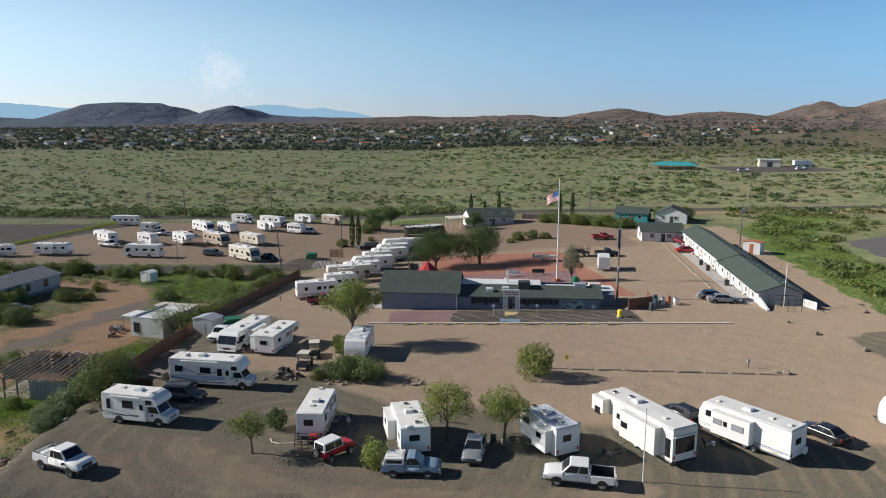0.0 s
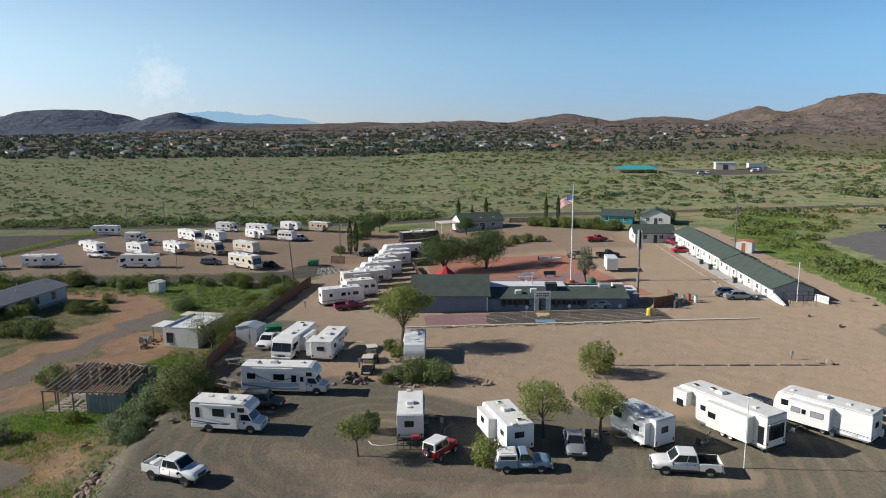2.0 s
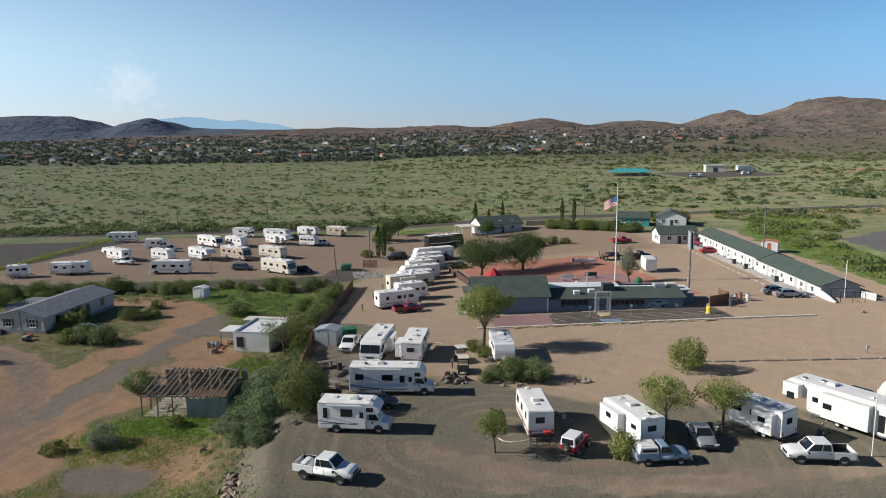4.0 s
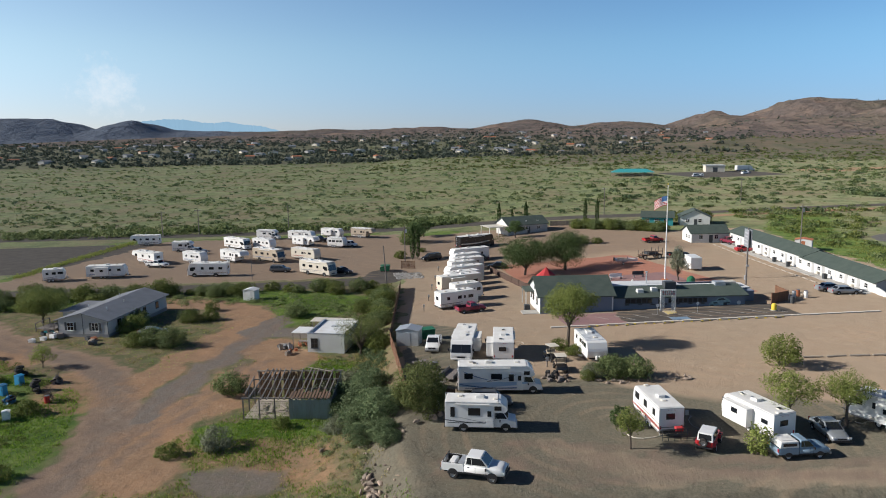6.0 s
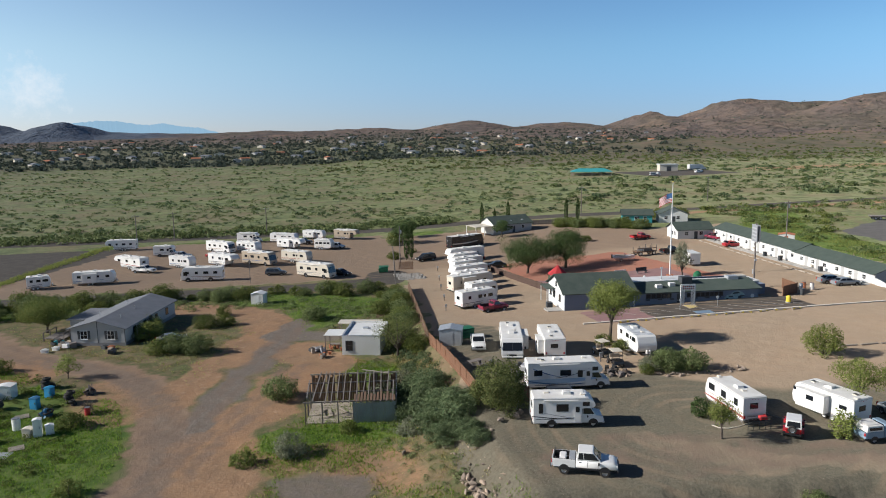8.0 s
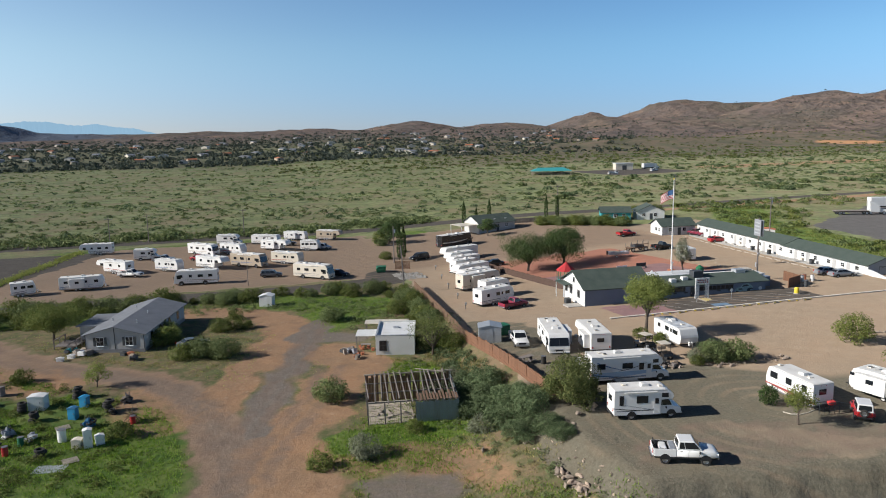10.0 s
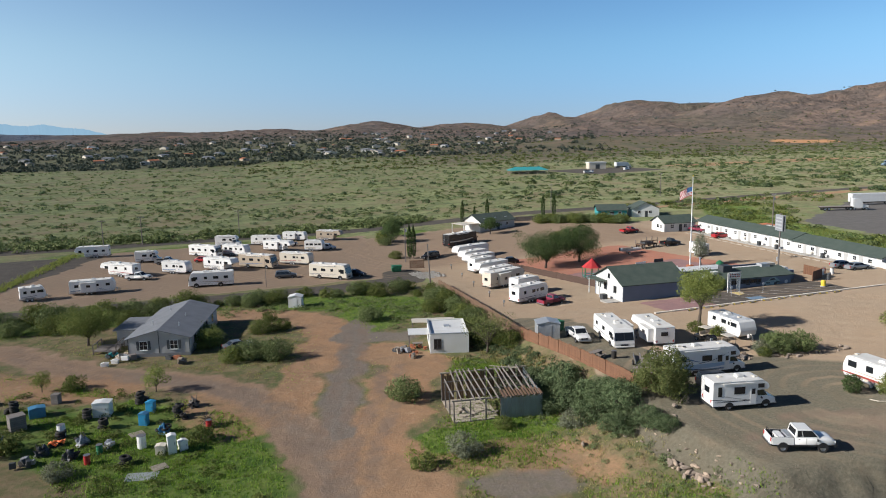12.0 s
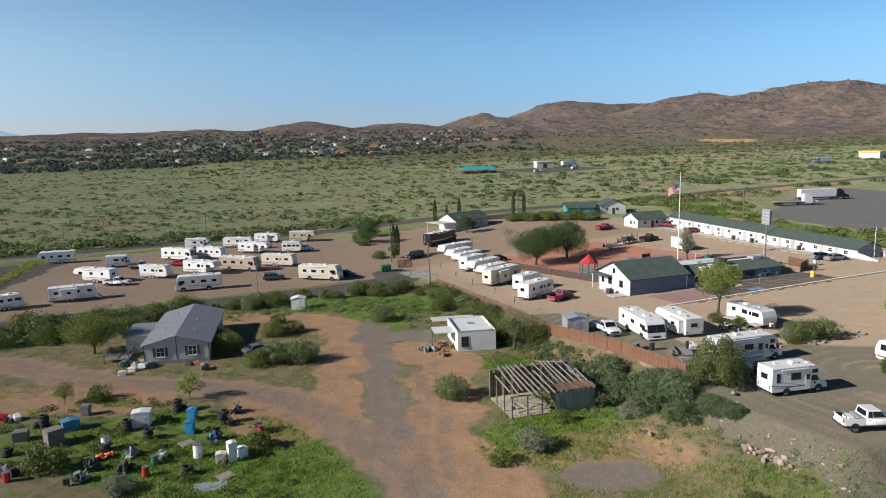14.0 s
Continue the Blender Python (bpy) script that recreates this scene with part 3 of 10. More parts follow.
    hill = blend(mapped(noise_at(0.0028, 4), 0.52, 0.68, 0, 0.5), hill, (0.125, 0.118, 0.080))
    # far hills to the left: blue of the air's haze mixed into their colour
    hill = blend(math_of("MULTIPLY", zone("hazehill"), 0.9), hill, (0.105, 0.140, 0.195))
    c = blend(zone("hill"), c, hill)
    c = blend(mapped(math_of("ADD", zone("cut"), mapped(noise_at(0.05, 4), 0, 1, -0.3, 0.3)), 0.3, 0.6), c, (0.52, 0.28, 0.14))
    lush = blend(mapped(clump, 0.38, 0.62), (0.078, 0.145, 0.026), (0.168, 0.226, 0.052))
    c = blend(mapped(math_of("ADD", zone("lush"), mapped(noise_at(0.8, 7, 0.78), 0, 1, -0.9, 0.9)), 0.25, 0.7), c, lush)
    pack = blend(mapped(clump, 0.35, 0.65), (0.300, 0.210, 0.143), (0.345, 0.246, 0.170))
    pack = blend(mapped(mottle, 0.42, 0.66, 0, 0.6), pack, (0.350, 0.222, 0.138))
    pack = blend(mapped(noise_at(0.28, 7, 0.7), 0.50, 0.66, 0, 0.55), pack, (0.235, 0.165, 0.122))
    c = blend(mapped(math_of("ADD", zone("track"), mapped(noise_at(0.7, 7, 0.8), 0, 1, -0.75, 0.75)), 0.15, 0.7), c, pack)
    red = blend(mapped(mottle, 0.35, 0.65), (0.410, 0.236, 0.130), (0.330, 0.215, 0.130))
    red = blend(mapped(grit, 0.45, 0.75, 0, 0.5), red, (0.470, 0.310, 0.190))
    red = blend(mapped(noise_at(0.33, 8, 0.75), 0.49, 0.64, 0, 0.65), red, (0.272, 0.176, 0.112))
    red = blend(mapped(noise_at(0.9, 6, 0.7), 0.58, 0.70, 0, 0.6), red, (0.500, 0.345, 0.225))
    c = blend(mapped(math_of("ADD", zone("red"), mapped(noise_at(0.6, 7, 0.8), 0, 1, -1.0, 1.0)), 0.2, 0.85), c, red)
    drive = blend(mapped(grit, 0.35, 0.7), (0.180, 0.156, 0.133), (0.255, 0.214, 0.176))
    c = blend(mapped(math_of("ADD", zone("drive"), mapped(noise_at(0.9, 6, 0.75), 0, 1, -0.45, 0.45)), 0.15, 0.95), c, drive)
    tan = blend(mapped(patch, 0.38, 0.62), (0.398, 0.293, 0.202), (0.364, 0.280, 0.198))
    tan = blend(mapped(clump, 0.42, 0.68, 0, 0.55), tan, (0.432, 0.336, 0.238))
    tan = blend(mapped(grit, 0.52, 0.75, 0, 0.35), tan, (0.300, 0.214, 0.138))
    tan = blend(math_of("MULTIPLY", zone("lotred"), 0.75), tan, (0.262, 0.188, 0.134))
    c = blend(mapped(math_of("ADD", zone("dirt"), mapped(clump, 0, 1, -0.25, 0.25)), 0.4, 0.6), c, tan)
    grav = blend(mapped(grit, 0.35, 0.68), (0.130, 0.121, 0.088), (0.214, 0.193, 0.142))
    grav = blend(mapped(clump, 0.45, 0.7, 0, 0.5), grav, (0.186, 0.152, 0.104))
    grav = blend(mapped(speck, 0.58, 0.72, 0, 0.6), grav, (0.31, 0.27, 0.21))
    c = blend(mapped(math_of("ADD", zone("gravel"), mapped(patch, 0, 1, -0.35, 0.35)), 0.35, 0.7), c, grav)
    asph = blend(mapped(clump, 0.35, 0.65), (0.082, 0.074, 0.066), (0.118, 0.103, 0.088))
    c = blend(mapped(math_of("ADD", zone("asphalt"), mapped(grit, 0, 1, -0.2, 0.2)), 0.4, 0.6), c, asph)
    lorry = blend(mapped(clump, 0.35, 0.65), (0.120, 0.114, 0.110), (0.150, 0.142, 0.136))
    c = blend(mapped(math_of("ADD", zone("trucks"), mapped(grit, 0, 1, -0.2, 0.2)), 0.4, 0.6), c, lorry)
    plz = blend(mapped(clump, 0.35, 0.65), (0.439, 0.189, 0.128), (0.378, 0.183, 0.128))
    c = blend(mapped(zone("plaza"), 0.4, 0.6), c, plz)
    pav = blend(mapped(clump, 0.35, 0.65), (0.317, 0.189, 0.183), (0.268, 0.165, 0.165))
    c = blend(mapped(zone("paver"), 0.4, 0.6), c, pav)
    rutted = math_of("MULTIPLY", zone("ruts"), mapped(noise_at(0.2, 5, 0.7), 0.38, 0.58, 0.1, 0.75))
    c = blend(rutted, c, (0.225, 0.163, 0.125))
    c = blend(mapped(speck, 0.3, 0.75, 0, 0.25), c, (0.08, 0.065, 0.05))
    ruts = n.new("ShaderNodeTexWave")
    ruts.wave_type, ruts.rings_direction = "RINGS", "Z"
    ruts.inputs["Scale"].default_value, ruts.inputs["Distortion"].default_value, ruts.inputs["Detail"].default_value, ruts.inputs["Detail Scale"].default_value = 0.16, 3.0, 3, 0.4
    shift = n.new("ShaderNodeMapping")
    shift.inputs["Location"].default_value = (14, -58, 0)
    l.new(geo.outputs["Position"], shift.inputs["Vector"])
    l.new(shift.outputs[0], ruts.inputs["Vector"])
    rut = math_of("MULTIPLY", mapped(ruts.outputs["Fac"], 0.62, 0.95), mapped(noise_at(0.09, 4), 0.42, 0.62, 0, 0.30))
    c = blend(math_of("MULTIPLY", rut, zone("dirt")), c, (0.42, 0.29, 0.19))
    l.new(c, bs.inputs["Base Color"])
    bp = n.new("ShaderNodeBump")
    bp.inputs["Strength"].default_value, bp.inputs["Distance"].default_value = 0.65, 0.25
    folds = math_of("MULTIPLY", math_of("MULTIPLY", noise_at(0.009, 6, 0.65), zone("hill")), 260.0)
    l.new(math_of("ADD", folds, math_of("ADD", clump, math_of("ADD", math_of("MULTIPLY", grit, 0.4), math_of("MULTIPLY", speck, 0.14)))), bp.inputs["Height"])
    l.new(bp.outputs[0], bs.inputs["Normal"])
    return m


build_ground()

# ---- wheels and vehicles ----
CACHE = {}


def wheel_mesh(kind, r, w):
    key = (kind, r, w)
    if key not in CACHE:
        bm = bmesh.new()
        k = 16
        if kind == "tyre":
            prof = [(r * 0.6, -w / 2), (r * 0.93, -w / 2), (r, -w * 0.32), (r, w * 0.32), (r * 0.93, w / 2), (r * 0.6, w / 2)]
        else:
            prof = [(0.0001, w * 0.30), (r * 0.18, w * 0.36), (r * 0.2, w * 0.2), (r * 0.5, w * 0.16), (r * 0.56, w * 0.47), (r * 0.61, w * 0.49), (r * 0.61, -w * 0.49), (0.0001, -w * 0.4)]
        rings = [[bm.verts.new((q * math.cos(2 * math.pi * i / k), y, q * math.sin(2 * math.pi * i / k))) for i in range(k)] for q, y in prof]
        pairs = list(zip(rings, rings[1:])) + ([(rings[-1], rings[0])] if kind == "tyre" else [])
        for a, b in pairs:
            for i in range(k):
                bm.faces.new((a[i], a[(i + 1) % k], b[(i + 1) % k], b[i]))
        bmesh.ops.recalc_face_normals(bm, faces=bm.faces[:])
        me = bpy.data.meshes.new(kind)
        bm.to_mesh(me)
        bm.free()
        me.materials.append(M["rubber"] if kind == "tyre" else M["chrome" if kind == "rim" else "paint_white"])
        CACHE[key] = me
    return CACHE[key]


def wheel(parent, x, y, r=0.36, w=0.22, rim="rim"):
    t = new("wheel", wheel_mesh("tyre", r, w))
    t.parent, t.location = parent, (x, y, r)
    if y < 0:
        t.rotation_euler = (0, 0, math.pi)
    q = new("rim", wheel_mesh(rim, r, w))
    q.parent = t
    return t


def shell(stations, hw, base, nose=0.16, tail=0.07):
    """A rounded car body through (x, top) stations, narrowing to its nose and tail."""
    bm = bmesh.new()
    x0, x1 = stations[0][0], stations[-1][0]
    rings = []
    for x, top in stations:
        q = (x - x0) / (x1 - x0)
        w = hw * (1 - nose * max(0.0, (q - 0.76) / 0.24) ** 2 - tail * max(0.0, (0.14 - q) / 0.14) ** 2)
        half = ((0.9, base), (1.0, base + 0.12), (1.0, top - 0.18), (0.95, top - 0.06), (0.84, top), (0.4, top + 0.025))
        ring = [(-k * w, z) for k, z in half] + [(k * w, z) for k, z in half[::-1]]
        rings.append([bm.verts.new((x, y, z)) for y, z in ring])
    k = len(rings[0])
    for a, b in zip(rings, rings[1:]):
        for i in range(k):
            bm.faces.new((a[i], b[i], b[(i + 1) % k], a[(i + 1) % k])).smooth = True
    bm.faces.new(rings[0])
    bm.faces.new(rings[-1][::-1])
    bmesh.ops.recalc_face_normals(bm, faces=bm.faces[:])
    return bm


def lerp_quad(c, s0, s1, t0, t1):
    """The part of a four-cornered face between shares of its width and height."""
    a, b, d, e = [Vector(p) for p in c]

    def at(s, t):
        return a.lerp(b, s).lerp(e.lerp(d, s), t)
    return [at(s0, t0), at(s1, t0), at(s1, t1), at(s0, t1)]


def cabin(parent, x0, x1, z0, z1, hw, rake_back, rake_front, paint, splits=(0.5,), lean=0.14, roof_paint=None, back_glass=True):
    """A glazed car top: painted shell with panes a little proud of it."""
    bx0, bx1, tx0, tx1, tw = x0, x1, x0 + rake_back, x1 - rake_front, hw - lean
    bm = bmesh.new()
    lo = [bm.verts.new(p) for p in ((bx0, -hw, z0), (bx1, -hw, z0), (bx1, hw, z0), (bx0, hw, z0))]
    hi = [bm.verts.new(p) for p in ((tx0, -tw, z1), (tx1, -tw, z1), (tx1, tw, z1), (tx0, tw, z1))]
    bm.faces.new(lo[::-1])
    bm.faces.new(hi)
    for i in range(4):
        bm.faces.new((lo[i], lo[(i + 1) % 4], hi[(i + 1) % 4], hi[i]))
    L, H = [tuple(v.co) for v in lo], [tuple(v.co) for v in hi]
    bmesh.ops.bevel(bm, geom=bm.edges[:], offset=0.07, segments=3, affect="EDGES", profile=0.6)
    part("cab", bm, roof_paint or paint, parent)
    part("windscreen", quad(lerp_quad((L[1], L[2], H[2], H[1]), 0.07, 0.93, 0.12, 0.9)), "glass", parent)
    if back_glass:
        part("rear_window", quad(lerp_quad((L[3], L[0], H[0], H[3]), 0.1, 0.9, 0.2, 0.85)), "glass", parent)
    edges = [0.06, *splits, 0.95]
    for a, b in zip(edges, edges[1:]):
        part("side_window", quad(lerp_quad((L[0], L[1], H[1], H[0]), a + 0.015, b - 0.015, 0.14, 0.86)), "glass", parent)
        part("side_window", quad(lerp_quad((L[2], L[3], H[3], H[2]), 1 - b + 0.015, 1 - a - 0.015, 0.14, 0.86)), "glass", parent)


def lights(parent, xf, xb, hw, zf, zb):
    for s in (-1, 1):
        part("headlight", box(xf - 0.06, xf + 0.02, s * (hw - 0.2) - 0.17, s * (hw - 0.2) + 0.17, zf - 0.08, zf + 0.08, 0.02), "lamp_clear", parent, "clear headlight")
        part("tail_light", box(xb - 0.02, xb + 0.05, s * (hw - 0.12) - 0.09, s * (hw - 0.12) + 0.09, zb - 0.16, zb + 0.16, 0.015), "lamp_red", parent, "red tail light")
        part("mirror", box(xf - 1.62, xf - 1.5, s * (hw + 0.1) - 0.1, s * (hw + 0.1) + 0.1, 1.02, 1.2, 0.03), "black_plastic", parent, "black door mirror")


def pickup(m, label, paint, length=5.7, base=3.5, crew=False, topper=None, r=0.38, lift=0.0, load=False, hood_black=False):
    t = thing("pickup_truck", m, label, "pickup truck")
    hw, h = 0.97, length / 2
    z = lift
    cab0 = -0.85 if crew else -0.7 if load else -0.45
    xf = h
    wb0, wb1 = -base / 2, base / 2
    part("body", shell([(cab0 - 0.02, 1.16 + z), (h - 1.4, 1.16 + z), (h - 0.85, 1.13 + z), (h - 0.4, 1.08 + z), (h - 0.12, 1.01 + z), (h, 0.86 + z)], hw, 0.5 + z, 0.1, 0.0), paint, t)
    if crew:
        cabin(t, cab0, h - 1.32, 1.13 + z, 1.84 + z, hw - 0.03, 0.16, 0.72, paint, (0.44,))
    else:
        cabin(t, cab0, h - 1.32, 1.13 + z, 1.82 + z, hw - 0.03, 0.16, 0.72, paint, (0.32,))
    bx0, bx1 = -h + 0.12, cab0 - 0.05
    for s in (-1, 1):
        part("bed_side", box(bx0, bx1, s * hw - (0.1 if s > 0 else 0), s * hw + (0 if s > 0 else 0.1), 0.52 + z, 1.16 + z, 0.03), paint, t)
        part("wheel_arch", extrude([(wb0 + (r + 0.05) * math.cos(a), r + (r + 0.05) * math.sin(a)) for a in [i * math.pi / 10 for i in range(11)]], s * (hw + 0.004) - 0.01, s * (hw + 0.004) + 0.01), "black_plastic", t)
        part("wheel_arch", extrude([(wb1 + (r + 0.05) * math.cos(a), r + (r + 0.05) * math.sin(a)) for a in [i * math.pi / 10 for i in range(11)]], s * (hw + 0.004) - 0.01, s * (hw + 0.004) + 0.01), "black_plastic", t)
        part("door_handle", box(cab0 + 0.25, cab0 + 0.42, s * (hw + 0.012) - 0.012, s * (hw + 0.012) + 0.012, 1.0 + z, 1.04 + z), "black_plastic", t)
        part("door_seam", box(h - 1.62, h - 1.605, s * hw - 0.006, s * hw + 0.006, 0.58 + z, 1.14 + z), "black_plastic", t)
        part("sill", box(wb0 + 0.5, wb1 - 0.5, s * (hw - 0.01) - 0.03, s * (hw - 0.01) + 0.03, 0.44 + z, 0.53 + z), "black_plastic", t)
        part("door_seam", box(cab0 + 0.95, cab0 + 0.965, s * hw - 0.006, s * hw + 0.006, 0.58 + z, 1.14 + z), "black_plastic", t)
        part("bed_liner", box(bx0, bx1, s * (hw - 0.115) - 0.012, s * (hw - 0.115) + 0.012, 0.66 + z, 1.165 + z), "black_plastic", t, "black bed liner")
    part("bed_floor", box(bx0, bx1, -hw + 0.1, hw - 0.1, 0.6 + z, 0.66 + z), "black_plastic", t, "black bed liner")
    part("tailgate", box(-h + 0.02, -h + 0.1, -hw + 0.02, hw - 0.02, 0.56 + z, 1.15 + z, 0.02), paint, t)
    part("chassis", box(-h + 0.2, h - 0.2, -0.7, 0.7, 0.3 + z, 0.55 + z), "chassis", t)
    part("rear_bumper", box(-h - 0.12, -h + 0.02, -0.92, 0.92, 0.42 + z, 0.6 + z, 0.03), "chrome", t)
    part("front_bumper", box(h - 0.05, h + 0.12, -0.95, 0.95, 0.4 + z, 0.62 + z, 0.04), "chrome" if not lift else "black_plastic", t)
    part("grille", box(h - 0.03, h + 0.02, -0.5, 0.5, 0.66 + z, 0.92 + z, 0.02), "black_plastic", t)
    lights(t, h, -h, hw, 0.82 + z, 0.95 + z)
    for x in (wb0, wb1):
        for y in (-hw + 0.12, hw - 0.12):
            wheel(t, x, y, r, 0.26)
    if topper:
        bm = extrude([(bx0, 1.17 + z), (bx1, 1.17 + z), (bx1 - 0.06, 1.76 + z), (bx0 + 0.14, 1.74 + z)], -hw + 0.03, hw - 0.03, 0.05, lambda q: 0.12 * max(0, q - 1.17 - z))
        sh = part("bed_topper", bm, topper, t, "faded white canopy over the bed")
        for s in (-1, 1):
            part("side_window", box(bx0 + 0.3, bx1 - 0.2, s * (hw - 0.05) - 0.02, s * (hw - 0.05) + 0.02, 1.32 + z, 1.6 + z, 0.01), "glass", sh)
        part("roof_rack", box(bx0 + 0.3, bx1 - 0.2, -0.6, 0.6, 1.77 + z, 1.80 + z, 0.01), "rv_roof", sh)
    if load:
        part("toolbox", box(bx0 + 0.5, bx0 + 1.1, -0.7, 0.6, 0.66 + z, 1.2 + z, 0.1), "rv_white", t, "white sacks in the bed")
        part("bed_box", box(bx1 - 0.55, bx1 - 0.05, -0.8, 0.8, 0.9 + z, 1.2 + z, 0.03), "galvanised", t, "grey toolbox across the bed")
        part("rack_bar", tube([(bx0 + 0.1, -0.85, 1.16 + z), (bx0 + 0.1, -0.85, 1.38 + z), (bx0 + 0.1, 0.85, 1.38 + z), (bx0 + 0.1, 0.85, 1.16 + z)], 0.03, 6), "black_plastic", t)
    return t


def car(m, label, paint, category="car", length=4.5, roof=1.45, kind="sedan", name=None, group=""):
    t = thing(name or ("suv" if kind == "suv" else "sedan"), m, label, category, group)
    hw, h = 0.9, length / 2
    if kind == "suv":
        part("body", shell([(-h, 0.92), (-h + 0.12, 1.02), (h - 1.3, 1.03), (h - 0.8, 0.99), (h - 0.35, 0.92), (h - 0.1, 0.82), (h, 0.66)], hw, 0.36), paint, t)
        cabin(t, -h + 0.05, h - 1.05, 0.98, roof, hw - 0.02, 0.22, 0.65, paint, (0.32, 0.64))
        for s in (-1, 1):
            part("roof_rail", tube([(-h + 0.5, s * 0.6, roof + 0.04), (h - 2.0, s * 0.6, roof + 0.04)], 0.025, 6), "black_plastic", t)
    else:
        part("body", shell([(-h, 0.78), (-h + 0.1, 0.92), (-h + 0.5, 0.97), (-h + 1.0, 0.97), (h - 1.5, 0.95), (h - 0.9, 0.90), (h - 0.4, 0.80), (h - 0.12, 0.68), (h, 0.54)], hw, 0.3), paint, t)
        cabin(t, -h + 0.5, h - 1.15, 0.93, roof, hw - 0.04, 0.75, 0.95, paint, (0.48,), 0.2)
    part("underbody", box(-h + 0.3, h - 0.3, -0.7, 0.7, 0.22, 0.42), "chassis", t)
    lights(t, h, -h, hw, 0.68, 0.8)
    part("front_bumper", box(h - 0.1, h + 0.05, -0.85, 0.85, 0.3, 0.5, 0.04), "black_plastic", t)
    part("grille", box(h - 0.04, h + 0.02, -0.4, 0.4, 0.55, 0.68, 0.02), "black_plastic", t)
    for x in (-h * 0.6, h * 0.62):
        for y in (-hw + 0.08, hw - 0.08):
            wheel(t, x, y, 0.33, 0.22)
            s = 1 if y > 0 else -1
            part("wheel_arch", extrude([(x + 0.41 * math.cos(a), 0.33 + 0.41 * math.sin(a)) for a in [i * math.pi / 10 for i in range(11)]], s * (hw + 0.004) - 0.01, s * (hw + 0.004) + 0.01), "black_plastic", t)
    return t


def jeep(m):
    t = thing("jeep", m, "red open-fendered jeep with white hardtop and spare wheel", "car")
    part("body", extrude([(-1.8, 0.5), (-1.8, 1.05), (0.45, 1.05), (0.55, 1.1), (1.75, 1.02), (1.8, 0.95), (1.8, 0.55)], -0.7, 0.7, 0.04), "paint_red", t)
    cabin(t, -1.82, 0.5, 1.04, 1.8, 0.74, 0.06, 0.18, "paint_white", (0.55,), 0.06)
    for s in (-1, 1):
        for x, ln in ((-1.15, 0.48), (1.2, 0.55)):
            part("fender", extrude([(x - ln, 0.62), (x - ln * 0.7, 0.92), (x + ln * 0.7, 0.92), (x + ln, 0.62), (x + ln * 0.9, 0.62), (x + ln * 0.62, 0.84), (x - ln * 0.62, 0.84), (x - ln * 0.9, 0.62)], s * 0.82 - 0.13, s * 0.82 + 0.13), "paint_red", t)
            wheel(t, x, s * 0.8, 0.39, 0.27)
        part("headlight", tube([(1.78, s * 0.45, 0.85), (1.84, s * 0.45, 0.85)], 0.1, 12), "lamp_clear", t)
        part("tail_light", box(-1.86, -1.8, s * 0.62 - 0.06, s * 0.62 + 0.06, 0.75, 0.95, 0.01), "lamp_red", t)
        part("mirror", box(0.35, 0.42, s * 0.92 - 0.09, s * 0.92 + 0.09, 1.15, 1.3, 0.02), "black_plastic", t)
    sp = wheel(t, -1.95, 0.1, 0.38, 0.25)
    sp.location, sp.rotation_euler = (-1.98, 0.1, 0.98), (0, 0, math.pi / 2)
    part("front_bumper", box(1.85, 2.0, -0.75, 0.75, 0.5, 0.65, 0.02), "black_plastic", t)
    part("rear_bumper", box(-1.98, -1.85, -0.7, 0.7, 0.45, 0.6, 0.02), "black_plastic", t)
    part("chassis", box(-1.7, 1.75, -0.5, 0.5, 0.35, 0.55), "chassis", t)
    return t


def utility_cart(m, label="dark four-wheeled utility cart with a pale roof"):
    t = thing("utility_cart", m, label, "golf cart")
    part("body", extrude([(-1.3, 0.4), (-1.3, 0.75), (-0.3, 0.75), (-0.2, 0.5), (0.55, 0.5), (0.7, 0.95), (1.2, 0.8), (1.3, 0.45)], -0.6, 0.6, 0.04), "paint_black", t)
    part("seat", box(-0.45, 0.05, -0.55, 0.55, 0.72, 0.86, 0.04), "rv_tan", t)
    part("backrest", box(-0.5, -0.38, -0.55, 0.55, 0.85, 1.25, 0.04), "rv_tan", t)
    part("roof", box(-0.7, 0.75, -0.62, 0.62, 1.78, 1.84, 0.02), "rv_cream", t, "pale canopy roof")
    for x, y in ((-0.6, -0.56), (-0.6, 0.56), (0.66, -0.56), (0.66, 0.56)):
        part("post", tube([(x, y, 0.7), (x, y, 1.8)], 0.025, 6), "black_plastic", t)
    for x in (-0.85, 0.9):
        for y in (-0.55, 0.55):
            wheel(t, x, y, 0.26, 0.2)
    return t


# ---- recreational vehicles ----
def rv_window(parent, side, x, w, z, h, L, W):
    """A dark framed pane. side: L, R, B (back) or F (front)."""
    if side in "LR":
        s = 1 if side == "L" else -1
        f = box(x - w / 2 - 0.04, x + w / 2 + 0.04, s * W / 2 - 0.02, s * W / 2 + 0.02, z - h / 2 - 0.04, z + h / 2 + 0.04)
        p = box(x - w / 2, x + w / 2, s * (W / 2 + 0.012) - 0.02, s * (W / 2 + 0.012) + 0.02, z - h / 2, z + h / 2)
    else:
        xe = (-L / 2) if side == "B" else L / 2
        f = box(xe - 0.02, xe + 0.02, x - w / 2 - 0.04, x + w / 2 + 0.04, z - h / 2 - 0.04, z + h / 2 + 0.04)
        e = -0.012 if side == "B" else 0.012
        p = box(xe + e - 0.02, xe + e + 0.02, x - w / 2, x + w / 2, z - h / 2, z + h / 2)
    fr = part("window", f, "frame_dark", parent)
    part("pane", p, "glass", fr)


